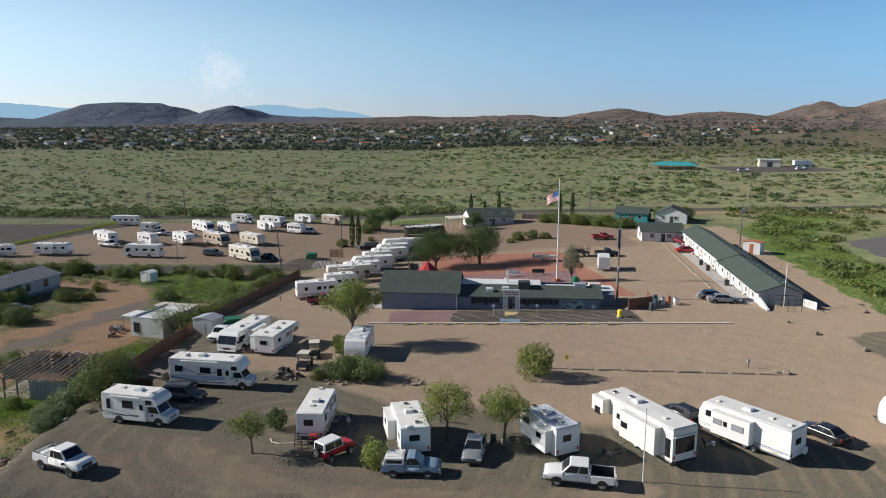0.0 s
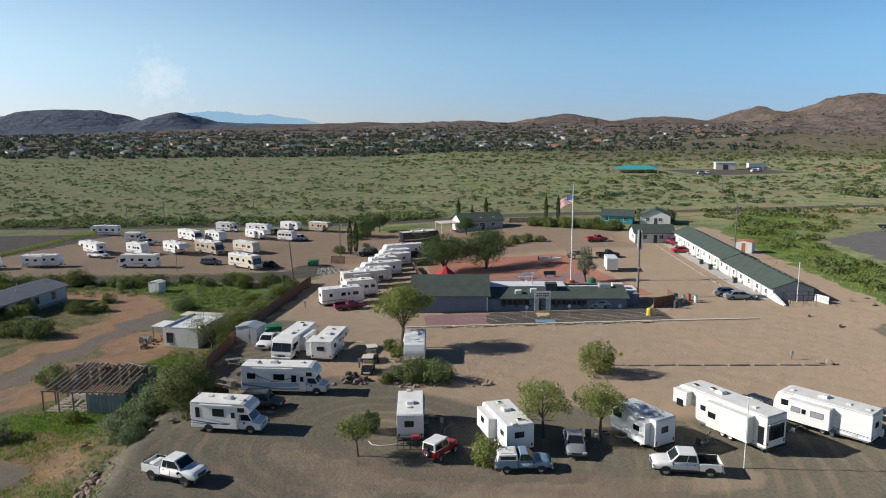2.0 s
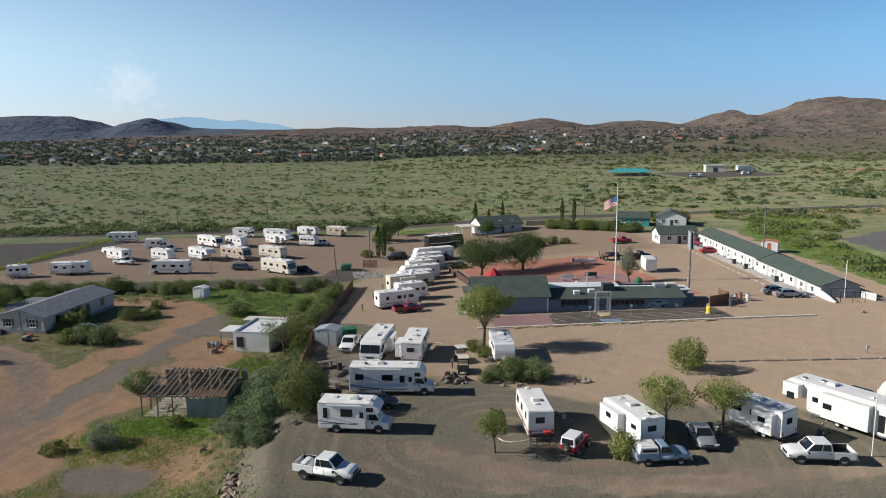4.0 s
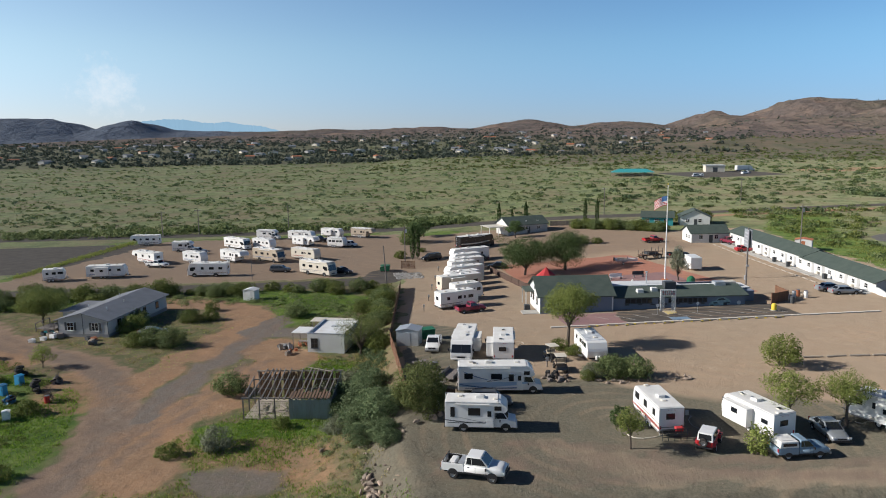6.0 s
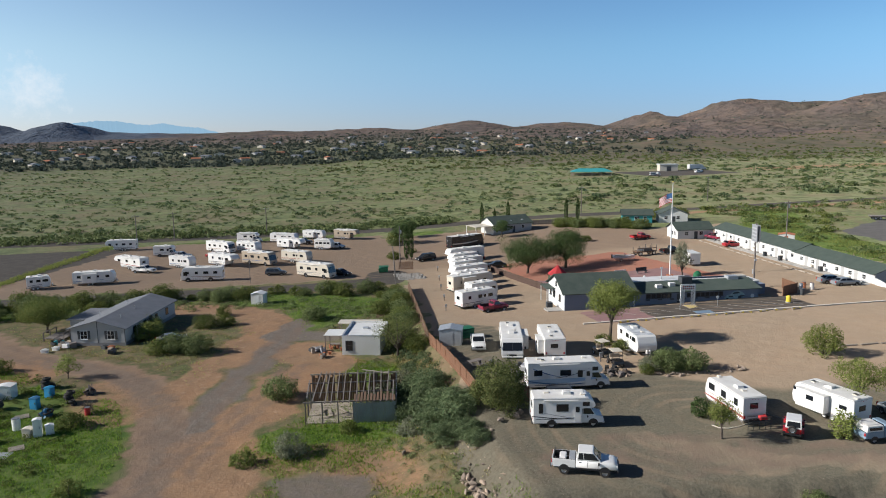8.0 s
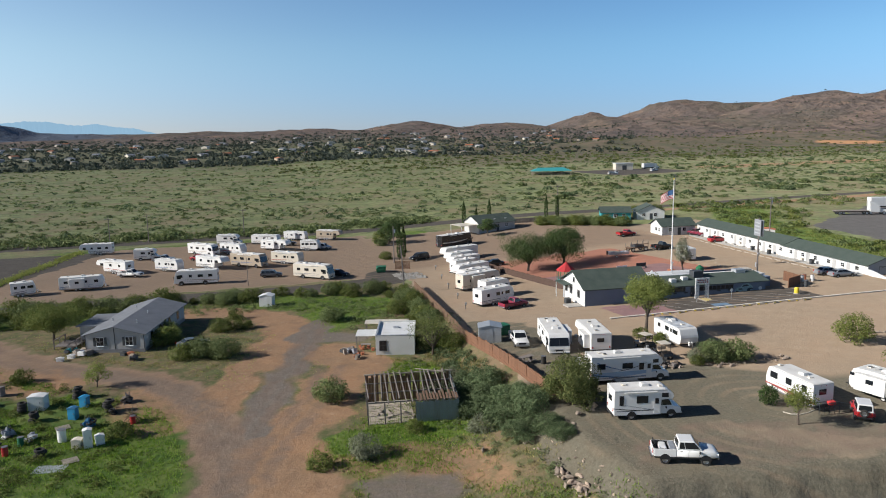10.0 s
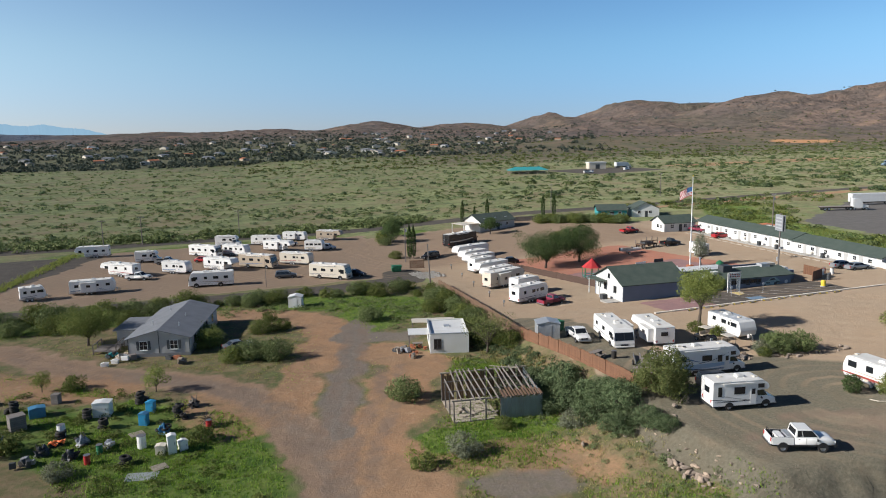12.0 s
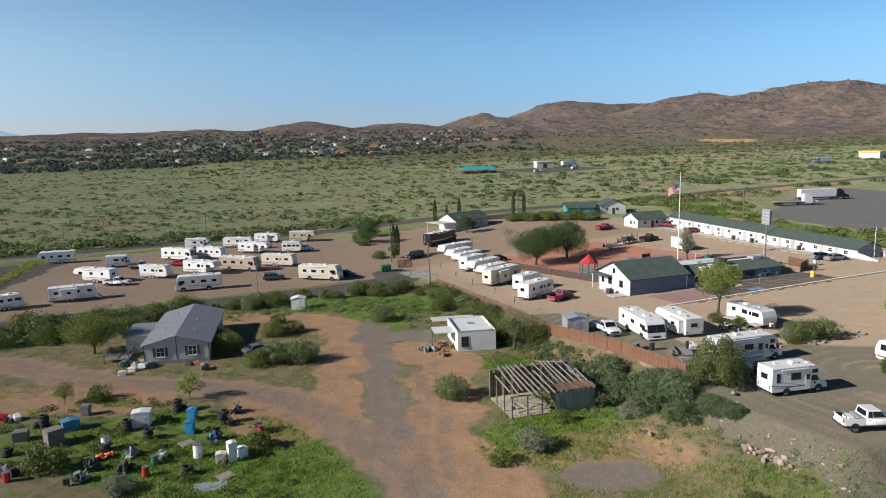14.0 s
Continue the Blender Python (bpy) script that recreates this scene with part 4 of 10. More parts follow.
def roof_kit(t, L, H, units, vents, W=2.5, antenna=False, ladder=False):
    for x in units:
        bm = extrude([(x - 0.45, H + 0.03), (x + 0.42, H + 0.03), (x + 0.30, H + 0.24), (x - 0.1, H + 0.31), (x - 0.42, H + 0.29)], -0.34, 0.34, 0.03)
        part("air_conditioner", bm, "rv_roof", t, "white rooftop air conditioner")
    for x, y in vents:
        v = part("roof_vent", box(x - 0.22, x + 0.22, y - 0.22, y + 0.22, H + 0.02, H + 0.12, 0.03), "rv_cream", t)
        part("vent_lid", box(x - 0.18, x + 0.18, y - 0.18, y + 0.18, H + 0.121, H + 0.15, 0.01), "frame_dark" if (x * 7) % 2 > 1 else "rv_roof", v)
    if antenna:
        a = part("antenna", tube([(antenna, 0.5, H), (antenna, 0.5, H + 0.5)], 0.02, 6), "galvanised", t)
        part("antenna_head", box(antenna - 0.5, antenna + 0.2, 0.42, 0.58, H + 0.5, H + 0.55, 0.01), "rv_roof", a)
    if ladder:
        for y in (0.45, 0.8):
            part("ladder_rail", tube([(-L / 2 - 0.1, y, 0.8), (-L / 2 - 0.1, y, H + 0.15), (-L / 2 + 0.2, y, H + 0.15)], 0.018, 6), "galvanised", t)
        for k in range(6):
            part("rung", tube([(-L / 2 - 0.1, 0.45, 1.0 + k * 0.35), (-L / 2 - 0.1, 0.8, 1.0 + k * 0.35)], 0.014, 5), "galvanised", t)


def stripe(t, L, W, x0, x1, z0, z1, th, mat, name="stripe", bend=0.0):
    """A painted band along both sides, climbing from z0 to z1, drawn thinner to its end."""
    for s in (-1, 1):
        k = 8
        bm = bmesh.new()
        lo, hi = [], []
        for i in range(k + 1):
            q = i / k
            x = mix(x0, x1, q)
            z = mix(z0, z1, q) + bend * math.sin(math.pi * q)
            w = th * (0.35 + 0.65 * math.sin(math.pi * min(1, q * 0.8 + 0.2)))
            lo.append(bm.verts.new((x, s * (W / 2 + 0.005), z - w / 2)))
            hi.append(bm.verts.new((x, s * (W / 2 + 0.005), z + w / 2)))
        for i in range(k):
            f = (lo[i], lo[i + 1], hi[i + 1], hi[i])
            bm.faces.new(f if s < 0 else f[::-1])
        part(name, bm, mat, t)


def slide_out(t, side, x0, x1, W, H, floor, wall, win=True, depth=0.75, panes=None):
    s = 1 if side == "L" else -1
    a, b = s * (W / 2 - 0.05), s * (W / 2 + depth)
    bm = box(x0, x1, min(a, b), max(a, b), floor + 0.15, H - 0.32, 0.04)
    so = part("slide_out", bm, wall, t)
    part("slide_roof", box(x0 - 0.03, x1 + 0.03, min(a, b) - 0.03, max(a, b) + 0.03, H - 0.32, H - 0.28), "rv_roof", so)
    for cx, pw, ph, mat in panes or ():
        o = s * (W / 2 + depth)
        fr = part("slide_window", box(cx - pw / 2 - 0.04, cx + pw / 2 + 0.04, o - 0.015, o + 0.015, 1.96 - ph / 2, 2.04 + ph / 2), "frame_dark", so)
    for cx, pw, ph, mat in panes or ():
        o = s * (W / 2 + depth)
        part("slide_window", box(cx - pw / 2, cx + pw / 2, o - 0.01, o + 0.025, 2 - ph / 2, 2 + ph / 2), mat, so)
    if win and not panes:
        n = max(1, int((x1 - x0) / 1.7))
        for i in range(n):
            cx = x0 + (i + 0.5) * (x1 - x0) / n
            o = s * (W / 2 + depth)
            part("slide_window", box(cx - 0.38, cx + 0.38, o - 0.015, o + 0.02, 1.75, 2.25), "glass", so)


def trailer(m, label, L=8.0, H=3.1, W=2.5, floor=0.6, fifth=False, wall="rv_white", roof="rv_roof", decals=(), slides=(), wins=(), back_win=True, units=(0.3,), vents=((2.0, 0.3), (-2.2, -0.2)), door=("R", 1.0), antenna=False, awning=True, group="", big_back=False, name=None, spare=0.0):
    t = thing(name or ("fifth_wheel_trailer" if fifth else "travel_trailer"), m, label, "trailer", group)
    h = L / 2
    if fifth:
        pts = [(-h, floor), (h - 2.6, floor), (h - 2.45, floor + 0.2), (h - 2.4, floor + 1.0), (h - 2.2, floor + 1.15), (h - 0.25, floor + 1.2), (h, floor + 1.5), (h - 0.12, H - 0.7), (h - 0.5, H - 0.1), (h - 0.8, H), (-h + 0.08, H), (-h, H - 0.08)]
    else:
        pts = [(-h, floor), (h - 0.35, floor), (h - 0.1, floor + 0.25), (h, floor + 0.9), (h - 0.08, H - 0.9), (h - 0.4, H - 0.15), (h - 0.7, H), (-h + 0.08, H), (-h, H - 0.08)]
    part("body", extrude(pts, -W / 2, W / 2, 0.05), wall, t)
    part("gutter_trim", box(-h - 0.012, -h + 0.012, -W / 2 + 0.06, W / 2 - 0.06, H - 0.12, H - 0.06), "galvanised", t)
    for k in range(3):
        part("marker_light", box(-h - 0.02, -h + 0.01, -0.3 + 0.3 * k - 0.04, -0.3 + 0.3 * k + 0.04, H - 0.24, H - 0.2), "lamp_red", t)
    part("roof", box(-h + 0.08, h - 0.85, -W / 2 + 0.05, W / 2 - 0.05, H + 0.002, H + 0.03, 0.01), roof, t, "pale rubber roof" if roof == "rv_roof" else "worn white roof with dark blotches")
    for s in (-1, 1):
        part("roof_edge", box(-h + 0.03, h - 0.8, s * (W / 2 + 0.004) - 0.015, s * (W / 2 + 0.004) + 0.015, H - 0.09, H - 0.03), "galvanised", t)
        part("skirt", box(-h + 0.15, h - (2.7 if fifth else 0.5), s * (W / 2 - 0.03) - 0.012, s * (W / 2 - 0.03) + 0.012, floor - 0.14, floor + 0.02), "decal_grey", t)
    part("chassis", box(-h + 0.1, h - (2.7 if fifth else 0.3), -0.9, 0.9, floor - 0.18, floor - 0.005), "chassis", t)
    wx = -0.7 if not fifth else -0.9
    for x in (wx - 0.42, wx + 0.42):
        for y in (-W / 2 + 0.14, W / 2 - 0.14):
            wheel(t, x, y, 0.34, 0.2, "white_rim")
    for s in (-1, 1):
        part("wheel_cover", extrude([(wx - 0.9, floor - 0.02), (wx - 0.78, floor + 0.22), (wx + 0.78, floor + 0.22), (wx + 0.9, floor - 0.02)], s * (W / 2 + 0.01) - 0.012, s * (W / 2 + 0.01) + 0.012), "decal_grey", t)
    if fifth:
        part("kingpin", box(h - 1.6, h - 1.1, -0.35, 0.35, floor + 0.85, floor + 1.2, 0.03), "chassis", t)
        for s in (-1, 1):
            part("landing_leg", box(h - 2.85, h - 2.73, s * 0.95 - 0.06, s * 0.95 + 0.06, 0, floor + 0.2), "steel", t)
    else:
        part("hitch", tube([(h - 0.3, -0.7, floor - 0.1), (h + 1.0, 0, floor - 0.12), (h - 0.3, 0.7, floor - 0.1)], 0.05, 6), "chassis", t)
        part("jack", tube([(h + 0.75, 0, 0), (h + 0.75, 0, floor + 0.3)], 0.04, 6), "steel", t)
        for s in (-0.17, 0.17):
            part("gas_bottle", tube([(h + 0.25, s, floor - 0.05), (h + 0.25, s, floor + 0.35), (h + 0.25, s, floor + 0.45)], [0.15, 0.15, 0.07], 10), "rv_roof", t)
    for s in (-1, 1):
        part("stabiliser", tube([(-h + 0.5, s * 0.9, 0), (-h + 0.8, s * 0.9, floor - 0.1)], 0.03, 5), "steel", t)
    for side, x, w, z, hh in wins:
        rv_window(t, side, x, w, z, hh, L, W)
    if big_back:
        rv_window(t, "B", 0.0, 1.9, 1.95, 1.25, L, W)
        for y in (-0.55, 0.55):
            part("mullion", box(-h - 0.05, -h + 0.01, y - 0.03, y + 0.03, 1.34, 2.56), "frame_dark", t)
        part("window_hood", box(-h - 0.16, -h + 0.02, -W / 2 + 0.1, W / 2 - 0.1, 2.7, 2.82, 0.02), wall, t)
    elif back_win:
        rv_window(t, "B", 0.1, 0.8, 2.0, 0.5, L, W)
    if spare:
        part("spare_wheel_cover", tube([(-h - 0.28, spare, 1.0), (-h - 0.02, spare, 1.0)], 0.36, 18), "rv_white", t, "white spare wheel cover")
    for s in (-1, 1):
        part("belly_band", box(-h + 0.02, h - (2.6 if fifth else 0.45), s * (W / 2 + 0.003) - 0.006, s * (W / 2 + 0.003) + 0.006, floor + 0.28, floor + 0.31), "decal_grey", t)
        for k in range(3):
            xx = -h + L * (0.15 + 0.2 * k)
            part("hatch", box(xx - 0.28, xx + 0.28, s * (W / 2 + 0.004) - 0.008, s * (W / 2 + 0.004) + 0.008, floor + 0.05, floor + 0.26), "rv_cream", t)
    for y in (-W / 2 + 0.2, W / 2 - 0.2):
        part("tail_light", box(-h - 0.02, -h + 0.02, y - 0.07, y + 0.07, floor + 0.2, floor + 0.5), "lamp_red", t)
    part("bumper", box(-h - 0.15, -h - 0.02, -W / 2 + 0.1, W / 2 - 0.1, floor - 0.15, floor - 0.03), "chassis", t)
    if door:
        s = 1 if door[0] == "L" else -1
        d = part("door", box(door[1] - 0.33, door[1] + 0.33, s * (W / 2 + 0.008) - 0.015, s * (W / 2 + 0.008) + 0.015, floor + 0.1, floor + 2.0, 0.008), wall, t)
        part("door_window", box(door[1] - 0.2, door[1] + 0.2, s * (W / 2 + 0.02) - 0.012, s * (W / 2 + 0.02) + 0.012, floor + 1.2, floor + 1.7), "glass", d)
        part("step", box(door[1] - 0.35, door[1] + 0.35, s * (W / 2 + 0.25) - 0.25, s * (W / 2 + 0.25) + 0.25, 0.28, 0.33), "steel", t)
    for d in decals:
        stripe(t, L, W, *d)
    for sl in slides:
        slide_out(t, sl[0], sl[1], sl[2], W, H, floor + (1.05 if fifth and sl[1] > h - 2.9 else 0.0), wall, panes=sl[3] if len(sl) > 3 else None)
    if awning:
        s = -1 if not any(q[0] == "R" for q in slides) else 1
        part("awning_roll", tube([(-h * 0.5, s * (W / 2 + 0.1), H - 0.2), (h * 0.45, s * (W / 2 + 0.1), H - 0.2)], 0.075, 8), "rv_roof", t, "rolled awning")
    roof_kit(t, L, H, units, vents, W, antenna)
    return t


def motorhome_c(m, label, L=7.3, H=3.15, W=2.45, wall="rv_white", decals=(), wins=(), base=4.1, units=(0.0,), vents=((-2.0, 0.3), (1.5, -0.3)), paint="paint_white", group="", ladder=True, awning=True):
    """A cab-over motorhome on a van nose; front along +x."""
    t = thing("motorhome", m, label, "motorhome", group)
    h = L / 2
    f = h - 2.15
    pts = [(-h, 0.5), (f, 0.5), (f + 0.02, 1.95), (h - 1.0, 2.02), (h - 0.82, 2.25), (h - 0.95, 2.6), (h - 1.45, H - 0.06), (h - 1.7, H), (-h + 0.08, H), (-h, H - 0.08)]
    part("body", extrude(pts, -W / 2, W / 2, 0.05), wall, t)
    part("roof", box(-h + 0.08, h - 1.75, -W / 2 + 0.05, W / 2 - 0.05, H + 0.002, H + 0.03, 0.01), "rv_roof", t)
    hw = 0.98
    part("nose", extrude([(f + 0.01, 0.45), (h - 0.02, 0.45), (h, 0.9), (h - 0.06, 1.06), (h - 0.85, 1.2), (f + 0.01, 1.22)], -hw, hw, 0.05), paint, t)
    cabin(t, f + 0.01, h - 0.72, 1.19, 1.96, hw - 0.02, 0.02, 0.55, paint, (0.15,), 0.12, back_glass=False)
    lights(t, h, -h, hw, 0.8, 1.0)
    part("grille", box(h - 0.03, h + 0.015, -0.5, 0.5, 0.68, 0.92, 0.02), "decal_grey", t)
    part("front_bumper", box(h - 0.06, h + 0.12, -hw, hw, 0.4, 0.6, 0.04), "chrome", t)
    part("rear_bumper", box(-h - 0.12, -h - 0.01, -W / 2 + 0.1, W / 2 - 0.1, 0.42, 0.6, 0.02), "chassis", t)
    part("chassis", box(-h + 0.2, h - 0.3, -0.8, 0.8, 0.3, 0.5), "chassis", t)
    xf = h - 1.0
    for x in (xf, xf - base):
        for s in (-1, 1):
            y = s * (0.85 if x == xf else W / 2 - 0.15)
            wheel(t, x, y, 0.39, 0.24)
            yy = s * ((hw if x == xf else W / 2) + 0.004)
            part("wheel_arch", extrude([(x + 0.49 * math.cos(a), 0.39 + 0.49 * math.sin(a)) for a in [i * math.pi / 10 for i in range(11)]], yy - 0.01, yy + 0.01), "black_plastic", t)
    for side, x, w, z, hh in wins:
        rv_window(t, side, x, w, z, hh, L, W)
    for s in (-1, 1):
        rv_window(t, "L" if s > 0 else "R", h - 1.75, 0.6, 2.42, 0.35, L, W)
        part("roof_edge", box(-h + 0.03, h - 1.6, s * (W / 2 + 0.004) - 0.015, s * (W / 2 + 0.004) + 0.015, H - 0.09, H - 0.03), "galvanised", t)
    rv_window(t, "B", 0, 0.9, 2.0, 0.5, L, W)
    d = part("door", box(f - 0.75, f - 0.1, -W / 2 - 0.02, -W / 2 + 0.01, 0.6, 2.45, 0.008), wall, t)
    part("door_window", box(f - 0.62, f - 0.23, -W / 2 - 0.035, -W / 2 - 0.015, 1.6, 2.15), "glass", d)
    for k, dd in enumerate(decals):
        stripe(t, L, W + 0.006 * k, *dd)
    if awning:
        part("awning_roll", tube([(-h * 0.7, -W / 2 - 0.1, H - 0.2), (h * 0.25, -W / 2 - 0.1, H - 0.2)], 0.075, 8), "rv_roof", t, "rolled awning")
    roof_kit(t, L, H, units, vents, W, ladder=ladder)
    return t


def motorhome_a(m, label, L=9.0, H=3.2, W=2.5, wall="rv_white", decals=(), wins=(), slides=(), units=(1.2, -2.2), vents=((0.0, 0.3), (-3.2, -0.3)), group=""):
    """A bus-fronted motorhome; front along +x."""
    t = thing("motorhome", m, label, "motorhome", group)
    h = L / 2
    pts = [(-h, 0.45), (h - 0.08, 0.45), (h, 0.95), (h - 0.06, 1.35), (h - 0.42, H - 0.45), (h - 0.65, H - 0.08), (h - 0.85, H), (-h + 0.08, H), (-h, H - 0.08)]
    part("body", extrude(pts, -W / 2, W / 2, 0.06), wall, t)
    part("roof", box(-h + 0.08, h - 0.9, -W / 2 + 0.05, W / 2 - 0.05, H + 0.002, H + 0.03, 0.01), "rv_roof", t)
    a, b = Vector((h - 0.055, 0, 1.4)), Vector((h - 0.40, 0, H - 0.55))
    part("windscreen", quad([(a.x, -1.13, a.z), (a.x, 1.13, a.z), (b.x, 1.1, b.z), (b.x, -1.1, b.z)], 0.015), "glass", t)
    part("pillar", quad([(a.x + 0.012, -0.03, a.z), (a.x + 0.012, 0.03, a.z), (b.x + 0.012, 0.03, b.z), (b.x + 0.012, -0.03, b.z)], 0.012), "frame_dark", t)
    for s in (-1, 1):
        rv_window(t, "L" if s > 0 else "R", h - 1.1, 0.8, 1.85, 0.75, L, W)
        part("headlight", box(h - 0.05, h + 0.02, s * 0.9 - 0.17, s * 0.9 + 0.17, 0.72, 0.9, 0.02), "lamp_clear", t)
        part("tail_light", box(-h - 0.02, -h + 0.02, s * 1.1 - 0.07, s * 1.1 + 0.07, 0.8, 1.1), "lamp_red", t)
        part("mirror", box(h - 0.2, h - 0.05, s * (W / 2 + 0.2) - 0.1, s * (W / 2 + 0.2) + 0.1, 1.6, 2.0, 0.03), "black_plastic", t)
        for x in (h - 1.6, -h + 2.6):
            wheel(t, x, s * (W / 2 - 0.16), 0.45, 0.26)
            part("wheel_arch", extrude([(x + 0.55 * math.cos(q), 0.45 + 0.55 * math.sin(q)) for q in [i * math.pi / 10 for i in range(11)]], s * (W / 2 + 0.004) - 0.01, s * (W / 2 + 0.004) + 0.01), "black_plastic", t)
    part("grille", box(h - 0.02, h + 0.012, -0.45, 0.45, 0.6, 0.85, 0.01), "frame_dark", t)
    part("bumper", box(h - 0.1, h + 0.1, -W / 2 + 0.05, W / 2 - 0.05, 0.38, 0.58, 0.04), wall, t)
    part("chassis", box(-h + 0.2, h - 0.3, -0.9, 0.9, 0.25, 0.46), "chassis", t)
    for side, x, w, z, hh in wins:
        rv_window(t, side, x, w, z, hh, L, W)
    rv_window(t, "B", 0, 1.2, 2.1, 0.5, L, W)
    for dd in decals:
        stripe(t, L, W, *dd)
    for sl in slides:
        slide_out(t, sl[0], sl[1], sl[2], W, H, 0.55, wall)
    part("awning_roll", tube([(-h * 0.5, -W / 2 - 0.1, H - 0.2), (h * 0.4, -W / 2 - 0.1, H - 0.2)], 0.075, 8), "rv_roof", t, "rolled awning")
    roof_kit(t, L, H, units, vents, W, ladder=True)
    return t

# ---- vehicles at the near edge of the park ----
def side_wins(L, n, z=2.05, h=0.5, w=0.8, sides="LR", skip=()):
    out = []
    for s in sides:
        for i in range(n):
            if i not in skip:
                out.append((s, -L / 2 + L * (i + 0.7) / (n + 0.4), w * (0.7 + 0.6 * ((i * 37 + n) % 3) / 2), z, h))
    return out


pickup(sized(-27.5, 48.35, -25, 0.91, 1.08), "white extended-cab pickup with black tyres and loaded bed", "paint_white", 5.5, 3.4, lift=0.12, r=0.42, load=True)
motorhome_c(sized(-25.44, 56.93, -12.9, 0.917, 1.03), "white cab-over motorhome with thin dark swoosh stripes", 6.9, 3.0, wins=(("R", -2.7, 0.35, 2.0, 0.9), ("R", -0.6, 1.1, 2.05, 0.65), ("L", -1.5, 1.1, 2.05, 0.6), ("L", 0.3, 0.7, 2.05, 0.5)),
            decals=((-3.6, 1.0, 1.25, 0.95, 0.09, "decal_black", "stripe", -0.1), (-3.2, 1.3, 0.95, 1.15, 0.06, "decal_black", "stripe", -0.1), (-2.4, 1.4, 1.55, 0.9, 0.04, "decal_grey", "stripe", -0.05)))
car(sized(-23.6, 61.7, -8, 0.9), "dark sport utility vehicle parked beside a motorhome", "paint_grey", "car", 4.5, 1.7, "suv")
motorhome_c(sized(-22.0, 65.4, -9, 0.89, 1.06), "long white cab-over motorhome with blue swoosh graphics", 9.6, 3.2, wall="rv_white", base=5.6, units=(-1.2,), vents=((-3.3, 0.3), (-2.9, -0.3), (2.0, 0.2)),
            wins=(("R", -3.6, 0.9, 2.1, 0.55), ("R", -0.4, 1.2, 2.05, 0.55), ("R", 1.3, 0.5, 1.9, 0.7), ("L", -2.0, 1.0, 2.05, 0.5), ("L", 0.5, 1.0, 2.05, 0.5)),
            decals=((-4.7, 3.2, 1.15, 1.35, 0.55, "decal_sky", "swoosh", -0.1), (-4.7, 2.4, 1.2, 0.85, 0.14, "decal_blue", "swoosh", -0.25), (-4.2, -1.0, 2.6, 1.6, 0.10, "decal_blue", "swoosh", -0.1), (-1.5, 2.4, 1.5, 2.5, 0.07, "decal_black", "swoosh", -0.2), (-4.0, 2.5, 0.75, 0.7, 0.12, "rv_grey", "swoosh")))
motorhome_a(sized(-23.05, 80.0, -105, 1.03, 0.80), "white flat-fronted motorhome with dark windscreen and a slide-out", 8.2, 3.05, slides=(("L", -1.5, 1.5),), wins=side_wins(9, 3), decals=((-4.4, 4.0, 1.15, 1.2, 0.1, "decal_grey", "stripe"),))
trailer(sized(-18.76, 78.3, 77.6, 1.0, 0.85), "white fifth-wheel trailer with a slide-out and stained roof", 7.5, 3.0, fifth=True, slides=(("L", -3.3, -0.6),), wins=side_wins(8, 3, sides="R"), units=(-0.6,), vents=((-2.6, 0.3), (1.4, 0)), decals=((-4.0, 1.4, 1.0, 1.1, 0.08, "decal_grey", "stripe"),))
pickup(sized(-26.4, 82.5, -102, 0.92), "white work pickup parked beside a fence", "paint_white", 5.6, 3.5)
utility_cart(spot(-14.3, 70.6, -95))
utility_cart(spot(-14.0, 74.6, -80), "pale-roofed golf cart with dark body")
trailer(sized(-9.2, 75.7, -94, 1.0, 0.9), "small white trailer with a patched blue and white roof", 6.4, 2.75, 2.4, roof="rv_roof_worn", wins=side_wins(6.4, 3), units=(-0.8,), vents=((1.2, 0.2), (-1.9, 0)))
trailer(sized(-10.3, 55.45, 87.6, 0.905, 1.04), "white travel trailer with red and tan stripes", 7.0, 2.85, 2.5, decals=((-3.7, 3.6, 0.95, 0.95, 0.3, "decal_red", "stripe"), (-3.7, 3.6, 1.35, 1.35, 0.07, "decal_tan", "stripe")), wins=side_wins(7.6, 3, h=0.6), units=(-0.6,), vents=((2.6, 0.2), (-1.7, 0.1)))
jeep(sized(-8.2, 50.45, 50.5, 0.88, 1.06))
trailer(sized(-2.65, 52.9, 102, 0.955, 0.92), "white travel trailer with thin slide-out and dark slot windows", 6.6, 2.95, 2.5, slides=(("L", -0.8, 2.3),), wins=(("L", 2.9, 0.5, 2.2, 0.3), ("L", -2.2, 0.7, 1.9, 0.35), ("R", 1.0, 1.0, 2.1, 0.5), ("R", -2.0, 0.8, 2.1, 0.5)), units=(0.2,), vents=((-3.0, 0.5), (1.9, 0), (-2.3, -0.3)), antenna=1.2)
pickup(sized(-2.27, 47.8, -2.8, 0.913, 0.95), "pale blue compact pickup with a faded bed topper", "paint_blue", 4.8, 2.9, topper="rv_roof", r=0.35)
car(sized(2.38, 50.65, -99, 0.925, 1.03), "silver four-door sedan with dark windows", "paint_silver", "car", 4.6, 1.45)
trailer(sized(8.2, 52.0, 116, 0.885, 1.06), "white travel trailer with slide-outs and a peeling dark-blotched roof", 6.0, 3.0, 2.55, roof="rv_roof_worn", slides=(("L", -2.4, -0.2),), wins=side_wins(6.6, 3), units=(0.5,), vents=((2.2, 0.2), (-1.9, 0)))
pickup(sized(9.54, 46.35, 168.2, 0.95), "white crew-cab pickup with a black bed", "paint_white", 5.5, 3.45, crew=True, r=0.4)
